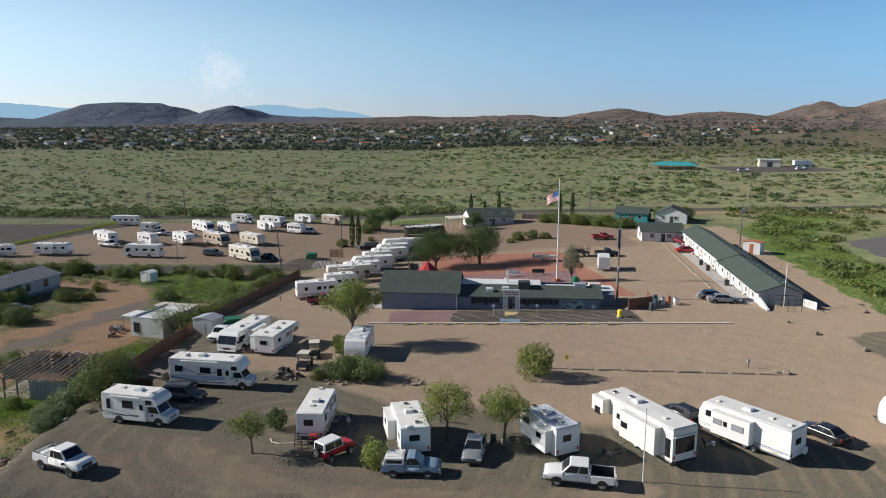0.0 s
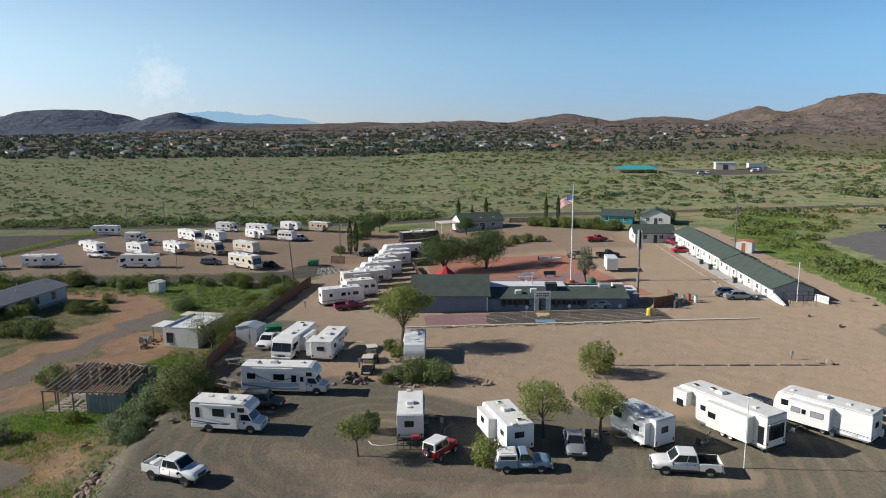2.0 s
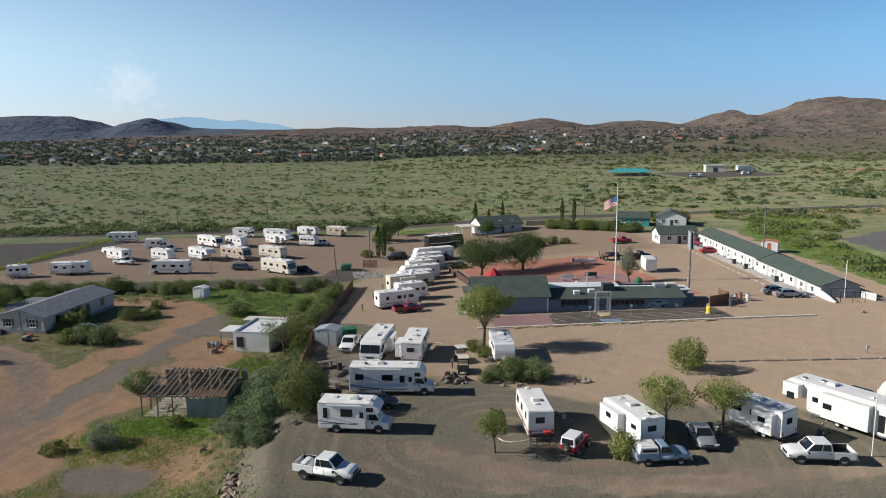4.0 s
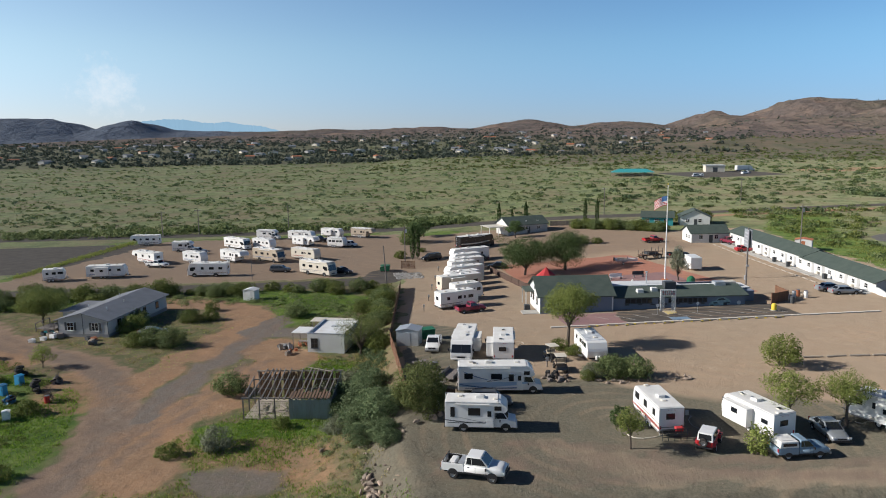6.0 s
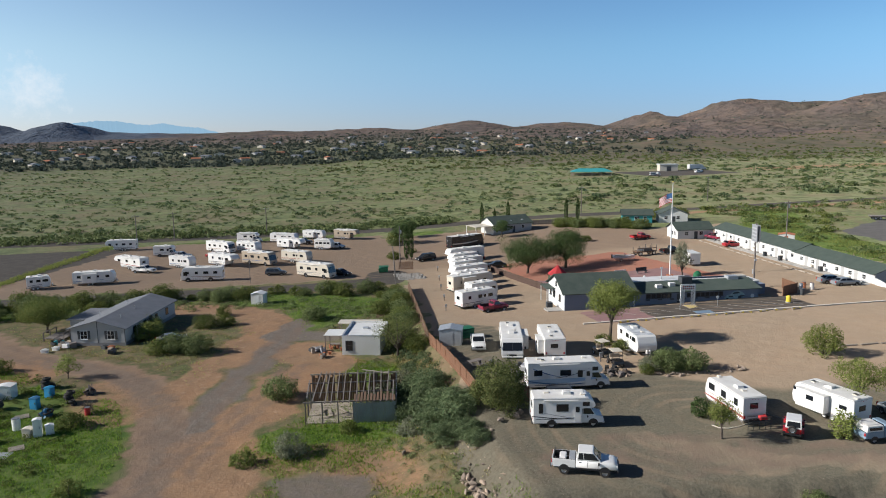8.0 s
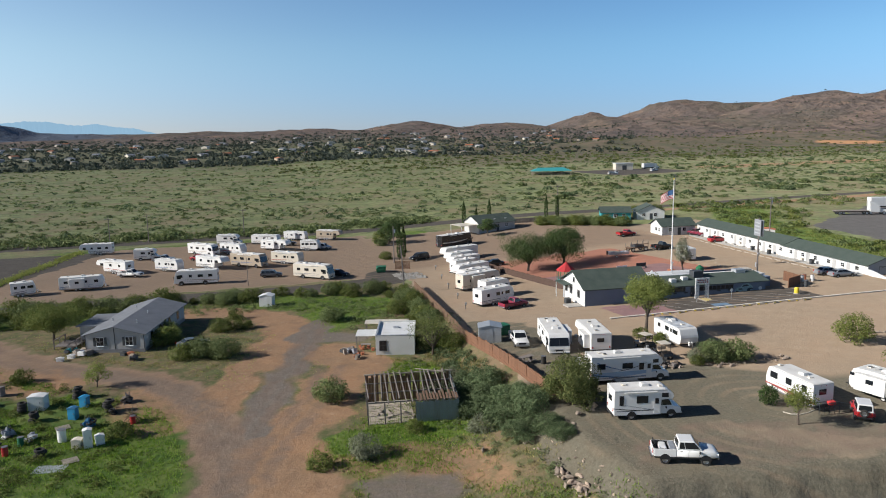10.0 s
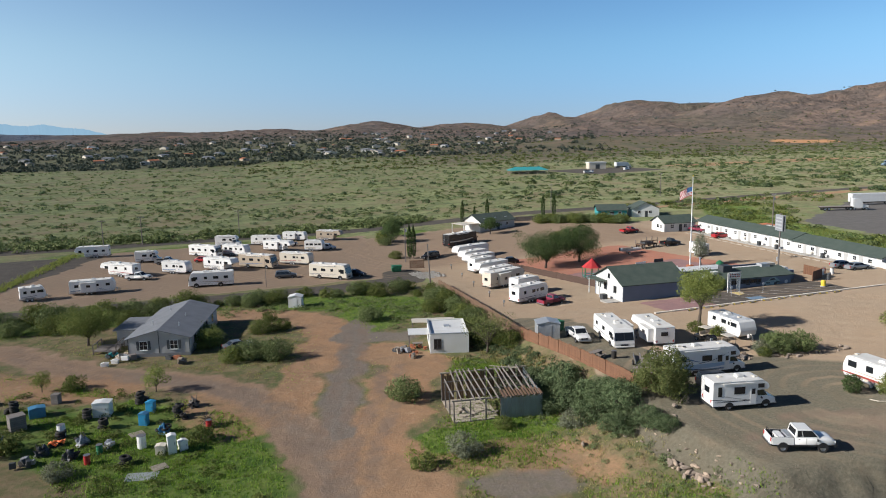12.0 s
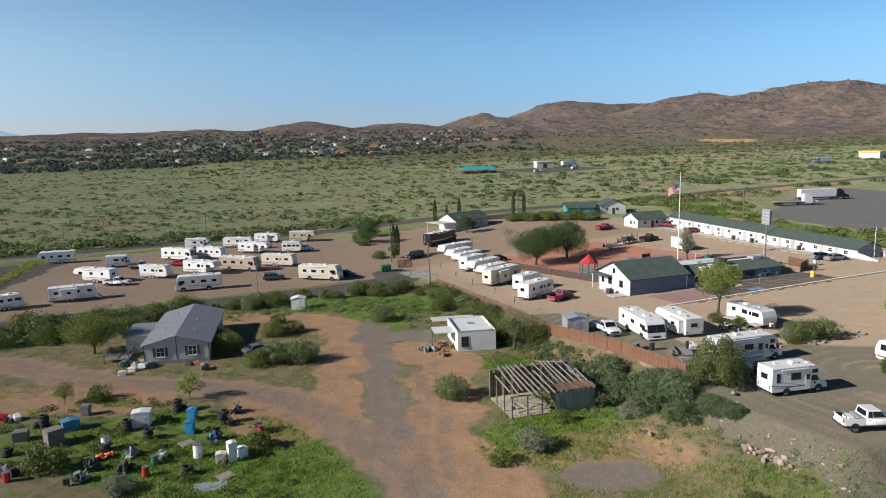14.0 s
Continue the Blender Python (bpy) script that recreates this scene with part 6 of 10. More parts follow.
def cottage(m, label, w, dpt, eave, ridge, wall, roof, along="x", front=None, name="house", wins=2, door=True):
    t = thing(name, m, label, "house")
    gable_walls(t, -w / 2, w / 2, 0, dpt, eave, ridge, wall, along, end_mat=front)
    gable_roof(t, -w / 2, w / 2, 0, dpt, eave, ridge, roof, 0.45, along=along)
    for i in range(wins):
        x = -w / 2 + w * (i + 0.6) / (wins + 0.4)
        framed_window(t, pose(x, -0.002, eave * 0.58), 0.9, 0.9, "trim_white")
    if door:
        part("door", box(w * 0.02 - 0.45, w * 0.02 + 0.45, -0.05, 0.03, -0.1, 1.95), "trim_dark", t)
    return t


white_house = cottage(at(52.3, 168.0, -6), "white cottage with a dark green gabled roof beside the motel", 9.5, 6.5, 2.5, 4.1, "wall_white", "roof_green", "x")
framed_window(white_house, pose(-4.752, 3.2, 1.4, 0, 0, -90), 0.9, 0.9)
framed_window(white_house, pose(-4.752, 1.6, 1.4, 0, 0, -90), 0.6, 0.9)
barn = cottage(at(14.2, 203.5, 14), "pale house with a dark green roof and small skylights", 13, 8, 2.7, 4.6, "wall_grey", "roof_green", "x", front="wall_white", wins=3)
for x in (-4, 0, 4):
    part("skylight", box(x - 0.35, x + 0.35, 1.2, 1.8, 3.3, 3.52), "roof_white", barn)
part("awning_roof", box(-12.5, -6.7, 0.3, 6.5, 2.2, 2.35, 0.02), "rv_cream", barn, "cream patio awning")
for x, y in ((-12.3, 0.5), (-12.3, 6.3), (-9.5, 0.5)):
    part("awning_post", box(x - 0.06, x + 0.06, y - 0.06, y + 0.06, -1.0, 2.2), "trim_white", barn)
teal_house = cottage(at(54.0, 203.0, -24), "small house with bright teal trim and green roof", 9, 7, 2.5, 3.9, "teal", "roof_green", "x", wins=3)
cottage(at(64.2, 199.5, -22), "pale blue house with a dark roof behind trees", 8.5, 7, 2.7, 4.6, "wall_white", "roof_green", "y", wins=2)


def mobile_home():
    t = thing("mobile_home", at(-83.0, 113.3, -14.5), "light grey mobile home with a grey shingle roof and black-shuttered windows", "house")
    w, dp = 8.2, 17.8
    gable_walls(t, 0, w, 0, dp, 2.65, 3.75, "wall_grey", "y")
    gable_roof(t, 0, w, 0, dp, 2.65, 3.75, "roof_grey", 0.4, along="y")
    part("skirting", box(-0.03, w + 0.03, -0.03, dp + 0.03, -0.6, 0.5), "decal_grey", t)
    part("centre_strip", box(w / 2 - 0.05, w / 2 + 0.05, -0.03, -0.003, 0.5, 3.6), "trim_dark", t)
    part("eave_trim", box(-0.02, 0.08, -0.025, -0.003, 0.5, 2.6), "trim_dark", t)
    part("eave_trim", box(w - 0.08, w + 0.02, -0.025, -0.003, 0.5, 2.6), "trim_dark", t)
    for x in (2.05, 6.1):
        framed_window(t, pose(x, -0.003, 1.65), 0.95, 1.15, "trim_white", True, "trim_dark")
    for y in (3.0, 6.5, 10.5, 14.5):
        framed_window(t, pose(w + 0.003, y, 1.65, 0, 0, 90), 0.8, 1.0, "trim_dark", True)
    part("side_door", box(w - 0.02, w + 0.05, 8.1, 9.0, 0.5, 2.45), "trim_dark", t)
    # lower side wing on the far side
    part("porch_roof", box(-4.0, -0.45, 6.0, 13.5, 2.3, 2.45), "roof_grey", t)
    part("porch_wall", box(-3.6, -0.02, 6.4, 13.1, -0.4, 2.3), "wall_grey", t)
    for i, (x, y) in enumerate(((2, 5), (5.6, 9), (2.4, 13), (6.0, 3.5))):
        part("roof_vent", tube([(x, y, 2.7), (x, y, 3.9 if abs(x - 4.1) < 2.5 else 3.6)], 0.08, 6), "galvanised", t)
    deck = thing("wooden_deck", at(-86.3, 116.5, -14.5), "weathered grey timber deck with rails", "deck")
    for i in range(12):
        part("plank", box(-1.6, 1.6, i * 0.3, i * 0.3 + 0.27, 0.4, 0.46), "wood_grey", deck)
    for x in (-1.55, 1.55):
        for y in (0.1, 1.8, 3.5):
            part("post", box(x - 0.06, x + 0.06, y - 0.06, y + 0.06, -0.4, 1.4), "wood_grey", deck)
        part("rail", box(x - 0.05, x + 0.05, 0.05, 3.6, 1.3, 1.4), "wood_grey", deck)
    return t


mobile_home()


def tiny_house():
    t = thing("flat_roofed_cabin", at(-44.5, 98.2, -16), "small white flat-roofed cabin with a patio canopy", "house")
    w, d, h = 5.3, 7.8, 2.75
    part("wall", box(0, w, 0, 0.18, -0.6, h), "wall_white", t)
    part("wall", box(0, w, d - 0.18, d, -0.6, h), "wall_white", t)
    part("wall", box(0, 0.18, 0.18, d - 0.18, -0.6, h), "wall_white", t)
    part("wall", box(w - 0.18, w, 0.18, d - 0.18, -0.6, h), "wall_white", t)
    part("roof", box(0.18, w - 0.18, 0.18, d - 0.18, h - 0.35, h - 0.18), "roof_white", t, "white flat roof inside a parapet")
    for a in (box(-0.03, w + 0.03, -0.03, 0.2, h, h + 0.06), box(-0.03, 0.2, 0.21, d, h, h + 0.06), box(w - 0.2, w + 0.03, 0.21, d, h - 0.3, h - 0.24)):
        part("coping", a, "galvanised", t)
    part("roof_hatch", box(2.2, 3.0, 4.2, 4.9, h - 0.17, h - 0.02, 0.02), "galvanised", t)
    framed_window(t, pose(1.0, -0.003, 1.35), 0.85, 1.25, "trim_dark", True)
    part("back_canopy", box(-2.2, 4.2, d + 0.02, d + 2.2, 2.3, 2.42), "rv_cream", t)
    c = part("canopy", box(-2.9, -0.02, 1.6, 4.8, 2.25, 2.35, 0.02), "roof_white", t, "white patio canopy")
    for x, y in ((-2.75, 1.75), (-2.75, 4.65)):
        part("post", box(x - 0.05, x + 0.05, y - 0.05, y + 0.05, -0.4, 2.25), "wood_grey", c)
    for y in (8.2, 9.8):
        part("post", box(-2.1, -2.0, y, y + 0.1, -0.4, 2.3), "wood_grey", t)
    rng = random.Random(3)
    for i in range(9):
        o = thing("plant_pot", t.matrix_basis @ pose(-2.6 + 2.4 * rng.random(), 0.3 + 4.2 * rng.random(), -0.05), "terracotta pot on the cabin patio", "pot", "pots on the patio")
        r = 0.16 + 0.12 * rng.random()
        part("pot", tube([(0, 0, -0.1), (0, 0, 0.35), (0, 0, 0.4)], [r * 0.7, r, r * 1.1], 10), "pot", o)
    tb = thing("patio_table", t.matrix_basis @ pose(-1.6, 3.0, 0), "grey timber table under the canopy", "table")
    part("tabletop", box(-0.7, 0.7, -0.4, 0.4, 0.7, 0.76), "wood_grey", tb)
    for x, y in ((-0.6, -0.3), (0.6, -0.3), (-0.6, 0.3), (0.6, 0.3)):
        part("leg", box(x - 0.04, x + 0.04, y - 0.04, y + 0.04, -0.2, 0.7), "wood_grey", tb)
    return t


tiny_house()


def open_shed():
    t = thing("ruined_shed", at(-50.1, 74.9, -9), "unroofed shed of bare rafters with tin-clad sides and board back", "shed")
    w, d, h0, h1, cut = 9.5, 6.6, 2.3, 3.15, 5.0
    slope = math.degrees(math.atan2(h1 - h0, d))
    rng = random.Random(8)
    for i in range(9):
        part("floor_board", box(0.0, cut - 0.1 - 0.5 * (i == 0), i * 0.72, i * 0.72 + 0.69, -0.3, 0.06 + 0.02 * (i % 2)), "wood_pale", t, "dusty pale floor board")
    for i in range(20):
        x = cut + i * 0.225
        part("tin_sheet", box(x, x + 0.215, -0.04 - 0.025 * (i % 2), -0.01, -0.5, h0 - 0.02 - 0.06 * ((i * 7) % 3)), "tin", t)
    for i in range(22):
        y = 0.03 + i * 0.298
        top = h0 + (h1 - h0) * y / d
        part("tin_sheet", box(w, w + 0.03 + 0.025 * (i % 2), y, y + 0.285, -0.5, top - 0.07 * ((i * 5) % 3)), "tin", t)
    for i in range(34):
        if (i * 11) % 13 in (3, 8):
            continue
        x = 0.05 + i * 0.275
        part("back_board", box(x, x + 0.25, d - 0.03, d, -0.4, h1 - rng.uniform(0.0, 0.35)), "wood_dark", t)
    for x in (0.0, 1.75, 3.4, cut, 7.2, w - 0.07):
        part("post", box(x - 0.06, x + 0.06, 0.0, 0.12, -0.4, h0), "wood_grey", t)
        part("post", box(x - 0.06, x + 0.06, d - 0.16, d - 0.04, -0.4, h1), "wood_grey", t)
    for y in (2.2, 4.4):
        part("post", box(-0.06, 0.06, y - 0.06, y + 0.06, -0.4, h0 + (h1 - h0) * y / d), "wood_grey", t)
        part("stud", box(w - 0.12, w - 0.005, y, y + 0.1, -0.4, h0 + (h1 - h0) * y / d), "wood_grey", t)
    part("front_beam", box(-0.2, w + 0.1, 0.0, 0.1, h0, h0 + 0.14), "wood_grey", t)
    part("back_beam", box(-0.2, w + 0.3, d - 0.16, d - 0.06, h1, h1 + 0.14), "wood_pale", t)
    for y in (2.2, 4.4):
        z = h0 + (h1 - h0) * y / d
        part("purlin", box(-0.2, w + 0.1, y - 0.05, y + 0.05, z, z + 0.12), "wood_grey", t)
    # rafters run down from the back wall; some have slipped or lost an end
    for i in range(15):
        x = 0.1 + i * 0.65 + rng.uniform(-0.06, 0.06)
        y0 = -0.55 if i > 2 and (i * 7) % 5 else rng.uniform(-0.4, 1.8)
        y1 = d + 0.2 if (i * 5) % 7 else rng.uniform(3.6, 5.4)
        m = Matrix.Translation((x, 0, h0 + 0.155)) @ Matrix.Rotation(radians(rng.uniform(-2.5, 2.5)), 4, "Z") @ Matrix.Rotation(radians(slope), 4, "X")
        part("rafter", box(-0.05, 0.05, y0, y1, 0.0, 0.15, turn=m), "wood_grey", t)
    for i in range(13):
        x = cut + 0.2 + i * 0.34
        m = Matrix.Translation((x, 0, h0 + 0.31)) @ Matrix.Rotation(radians(slope), 4, "X")
        part("roof_slat", box(-0.11, 0.11, -0.45, rng.uniform(0.7, 1.7), 0.0, 0.03, turn=m), "wood_dark", t, "rusty brown roof slat")
    part("loose_pole", tube([(5.6, d + 0.3, h1 + 0.35), (8.6, d - 0.9, h1 + 0.22)], 0.06, 6), "wood_pale", t)
    for i in range(8):
        b = thing("scrap_board", t.matrix_basis @ pose(0.8 + 3.4 * rng.random(), 1 + 4 * rng.random(), 0.1 + 0.04 * i, 0, 0, rng.random() * 180), "loose weathered board on the shed floor", "board", "boards in the shed")
        part("board", box(-0.9, 0.9, -0.12, 0.12, 0, 0.03), "wood_pale", b)
    return t


open_shed()


def garden_shed(m, w, d, h, wall, roof, label):
    t = thing("garden_shed", m, label, "shed")
    gable_walls(t, -w / 2, w / 2, 0, d, h, h + 0.3, wall, "y", base=-0.3)
    gable_roof(t, -w / 2, w / 2, 0, d, h, h + 0.3, roof, 0.12, 0.05, "y")
    part("door", box(-0.4, 0.4, -0.03, 0.0, -0.1, h * 0.9), roof, t)
    return t


garden_shed(at(-57.2, 134.0, -20), 2.3, 2.0, 1.9, "wall_white", "roof_white", "pale blue-white metal garden shed")
garden_shed(at(66.5, 151.5, -40), 3.6, 2.8, 2.5, "wall_white", "pot", "white shed with a rusty red roof behind the motel")
garden_shed(at(-31.2, 89.3, -18), 2.9, 2.4, 2.0, "galvanised", "galvanised", "grey metal shed beside the wooden fence")


# ---- fences ----
def plank_fence(x0, y0, x1, y1, h, label, mat="wood_fence", panel=2.4, name="wooden_fence", boards=False):
    """Posts, rails and upright boards; the boards are parts of their own where the camera passes near."""
    d = Vector((x1 - x0, y1 - y0))
    n = max(1, int(d.length / panel))
    ang = math.degrees(math.atan2(d.y, d.x))
    t = thing(name, pose(0, 0, 0), label, "fence")
    rng = random.Random(int(x0 * 7 + y0))
    ln = d.length / n
    k = int(ln / 0.15)
    cuts = []
    if boards:
        for j in range(4):
            bm = box(-ln / k / 2 + 0.005, ln / k / 2 - 0.008, -0.012, 0.012, -0.1, h - 0.03 * j)
            me = bpy.data.meshes.new("board")
            bm.to_mesh(me)
            bm.free()
            me.materials.append(M[mat])
            cuts.append(me)
    for i in range(n):
        a = Vector((x0, y0)) + d * (i / n)
        c = Vector((x0, y0)) + d * ((i + 0.5) / n)
        p = part("post", box(-0.05, 0.05, -0.05, 0.05, -0.4, h + 0.05), mat, t)
        p.matrix_basis = at(a.x, a.y, ang)
        m = at(c.x, c.y, ang) @ pose(0, 0, 0, rng.uniform(-2, 2), 0, 0)
        if boards:
            for z in (0.3, h - 0.35):
                q = part("rail", box(-ln / 2, ln / 2, 0.013, 0.05, z, z + 0.09), mat, t)
                q.matrix_basis = m
            for j in range(k):
                q = new("board", cuts[rng.randrange(4)])
                q.parent = t
                q.matrix_basis = m @ pose(-ln / 2 + (j + 0.5) * ln / k, 0, 0)
            continue
        bm = bmesh.new()
        for j in range(k):
            x = -ln / 2 + j * ln / k
            box(x + 0.005, x + ln / k - 0.008, -0.012, 0.012, -0.1, h - 0.06 * rng.random(), bm=bm)
        for z in (0.3, h - 0.35):
            box(-ln / 2, ln / 2, 0.013, 0.05, z, z + 0.09, bm=bm)
        q = tagged(part("panel", bm, mat, t), kind="stuff")
        q.matrix_basis = m
    return t


plank_fence(-33.1, 68.2, -33.2, 93.5, 1.6, "weathered orange-brown plank fence along the park's edge", boards=True)
plank_fence(-33.2, 93.5, -28.4, 139.0, 1.6, "long brown plank fence half hidden by shrubs", "wood_dark")
plank_fence(-33.0, 68.0, -28.4, 66.4, 1.6, "short brown plank fence behind a bush")
plank_fence(-4.4, 112.5, -7.6, 152.0, 1.3, "dark brown picket fence round the plaza", "picket_brown", 2.2)
plank_fence(27.2, 101.5, 31.0, 103.0, 1.7, "brown plank enclosure at the clubhouse end")
plank_fence(31.0, 103.0, 31.6, 107.5, 1.7, "brown plank enclosure beside the clubhouse yard")
plank_fence(24.0, 214.0, 36.0, 211.0, 1.5, "dark plank fence beyond the house", "wood_grey")


# ---- poles, flag, signs ----
def flagpole():
    t = thing("flagpole", at(20.4, 124.9), "tall white flagpole flying a striped flag", "flagpole")
    h = 18.2
    part("base", tube([(0, 0, -0.3), (0, 0, 0.5)], 0.7, 16), "pot", t)
    part("pole", tube([(0, 0, 0), (0, 0, 6), (0, 0, h)], [0.15, 0.12, 0.06], 12), "trim_white", t)
    part("finial", tube([(0, 0, h - 0.02), (0, 0, h + 0.12), (0, 0, h + 0.25)], [0.05, 0.14, 0.04], 10), "yellow", t)
    # flag hangs out to the west in the breeze
    w, fh, k = 2.7, 1.75, 16

    def pt(s, q):
        sag = -0.9 * s * s - 0.25 * s
        out = w * s * 0.85
        wave = 0.22 * math.sin(s * 7 + q * 1.5) * s
        return (-0.1 - out * 0.86 + wave * 0.5, out * 0.5 + wave * 0.86, h - 2.0 - fh * q + sag)
    flag = None
    for i in range(13):
        bm = bmesh.new()
        a = [bm.verts.new(pt(j / k, i / 13)) for j in range(k + 1)]
        b = [bm.verts.new(pt(j / k, (i + 1) / 13)) for j in range(k + 1)]
        for j in range(k):
            if i < 7 and j < k * 0.42:
                continue
            bm.faces.new((a[j], a[j + 1], b[j + 1], b[j]))
        p = part("flag_stripe", bm, "cloth_red" if i % 2 == 0 else "rv_white", t)
    bm = bmesh.new()
    m = int(k * 0.42) + 1
    a = [[bm.verts.new(pt(j / k, q / 13)) for j in range(m + 1)] for q in range(8)]
    for q in range(7):
        for j in range(m):
            bm.faces.new((a[q][j], a[q][j + 1], a[q + 1][j + 1], a[q + 1][j]))
    part("flag_canton", bm, "decal_blue", t)
    return t


flagpole()


def utility_pole(x, y, h, label, arm=True, lamp=False, r=0.15, lean=0.0, drum=False):
    t = thing("utility_pole", at(x, y, 20) @ pose(0, 0, 0, 0, lean, 0), label, "pole")
    part("pole", tube([(0, 0, -0.3), (0, 0, h)], [r, r * 0.7], 10), "wood_grey", t)
    if arm:
        a = part("crossarm", box(-1.1, 1.1, -0.06, 0.06, h - 0.6, h - 0.46), "wood_grey", t)
        for q in (-1.0, -0.5, 0.5, 1.0):
            part("insulator", tube([(q, 0, h - 0.46), (q, 0, h - 0.28)], [0.05, 0.03], 6), "galvanised", a)
    if drum:
        part("transformer", tube([(0.3, 0, h - 1.7), (0.3, 0, h - 0.9)], 0.24, 10), "galvanised", t)
    if lamp:
        part("lamp_arm", tube([(0, 0, h - 0.4), (0.9, 0, h - 0.1)], 0.03, 6), "galvanised", t)
        part("lamp_head", box(0.75, 1.2, -0.12, 0.12, h - 0.2, h - 0.05, 0.03), "galvanised", t)
    return t


utility_pole(61.0, 144.5, 11.5, "tall brown utility pole behind the motel with a transformer", True, drum=True)
utility_pole(-31.2, 135.5, 9.3, "leaning brown utility pole at the lot's corner", False, lean=-4)
utility_pole(-24.8, 172.0, 9.0, "brown utility pole with a grey meter box", False, drum=True)
utility_pole(-59.5, 157.0, 6.0, "thin dark pole at the edge of the lot", False, r=0.07)
utility_pole(48.0, 232.0, 9.5, "dark utility pole beside the back road", True)
utility_pole(-86, 236, 8.5, "far thin utility pole in the scrub", True)
utility_pole(-58, 240, 8.5, "far thin utility pole by the back road", True)
utility_pole(108, 250, 9.5, "far utility pole beside the highway", True)
utility_pole(-96, 231, 8.5, "thin utility pole along the back road", True)


def motel_sign():
    t = thing("pole_sign", at(27.45, 109.4, 75), "tall grey pole carrying a two-sided rectangular sign", "sign")
    h = 11.3
    part("pole", tube([(0, 0, -0.3), (0, 0, h)], [0.16, 0.12], 10), "wood_grey", t)
    for y in (-0.22, 0.22):
        b = part("sign_board", box(-1.2, 1.2, y - 0.08, y + 0.08, h - 3.2, h - 0.3, 0.02), "rv_grey", t, "grey sign board seen edge-on")
        for k in range(4):
            s = 1 if y > 0 else -1
            part("letter_bar", box(-0.9, 0.9, y + s * 0.083 - 0.004, y + s * 0.083 + 0.004, h - 1.0 - k * 0.6, h - 0.75 - k * 0.6), "galvanised", b)
    part("lamp", box(-0.5, -0.15, -0.2, 0.2, 4.8, 5.1, 0.03), "galvanised", t)
    part("meter_box", box(0.1, 0.45, -0.2, 0.2, 2.4, 3.2, 0.02), "galvanised", t)
    return t


motel_sign()
thin = thing("thin_pole", at(14.85, 49.2), "thin white metal pole standing by a trailer", "pole")
part("pole", tube([(0, 0, -0.2), (0, 0, 5.7)], 0.045, 8), "trim_white", thin)
part("cap", tube([(0, 0, 5.7), (0, 0, 5.78)], 0.06, 8), "galvanised", thin)
thin = thing("thin_pole", at(50.8, 103.2), "thin white pole at the motel's end", "pole")
part("pole", tube([(0, 0, -0.2), (0, 0, 6.2)], 0.06, 8), "trim_white", thin)
part("cap", tube([(0, 0, 6.2), (0, 0, 6.28)], 0.08, 8), "galvanised", thin)


# ---- plaza behind the clubhouse ----
def gazebo():
    t = thing("play_tower", at(-2.7, 124.5, 10), "small play tower with red peaked roof and teal rails", "playset")
    bm = bmesh.new()
    n = 8
    lo = [bm.verts.new((1.9 * math.cos(2 * math.pi * i / n), 1.9 * math.sin(2 * math.pi * i / n), 2.9)) for i in range(n)]
    hi = [bm.verts.new((0.5 * math.cos(2 * math.pi * i / n), 0.5 * math.sin(2 * math.pi * i / n), 4.1)) for i in range(n)]
    tip = bm.verts.new((0, 0, 4.6))
    for i in range(n):
        bm.faces.new((lo[i], lo[(i + 1) % n], hi[(i + 1) % n], hi[i]))
        bm.faces.new((hi[i], hi[(i + 1) % n], tip))
    bm.faces.new(lo[::-1])
    part("roof", bm, "cloth_red", t)
    for i in range(n):
        a = 2 * math.pi * i / n
        part("post", tube([(1.7 * math.cos(a), 1.7 * math.sin(a), -0.2), (1.7 * math.cos(a), 1.7 * math.sin(a), 2.9)], 0.06, 6), "green_metal", t)
        b = 2 * math.pi * (i + 1) / n
        for z in (0.45, 0.9, 1.3):
            part("rail", tube([(1.7 * math.cos(a), 1.7 * math.sin(a), z), (1.7 * math.cos(b), 1.7 * math.sin(b), z)], 0.05, 5), "teal", t)
    return t


gazebo()


def box_trailer(m, label, L=4.6, W=2.2, H=2.3):
    t = thing("cargo_trailer", m, label, "trailer")
    part("body", box(-L / 2, L / 2, -W / 2, W / 2, 0.5, 0.5 + H, 0.05), "rv_white", t)
    part("roof", box(-L / 2 + 0.05, L / 2 - 0.05, -W / 2 + 0.05, W / 2 - 0.05, 0.5 + H, 0.53 + H), "roof_white", t)
    part("rear_door", box(-L / 2 - 0.02, -L / 2, -W / 2 + 0.15, W / 2 - 0.15, 0.6, 0.4 + H), "wall_white", t)
    part("drawbar", box(L / 2, L / 2 + 1.1, -0.06, 0.06, 0.4, 0.5), "chassis", t)
    part("jack", tube([(L / 2 + 0.8, 0, 0), (L / 2 + 0.8, 0, 0.9)], 0.04, 6), "steel", t)
    for y in (-W / 2 + 0.1, W / 2 - 0.1):
        wheel(t, -0.3, y, 0.34, 0.2, "white_rim")
    return t


box_trailer(at(31.0, 135.0, 80), "white enclosed cargo trailer on the dirt lot")


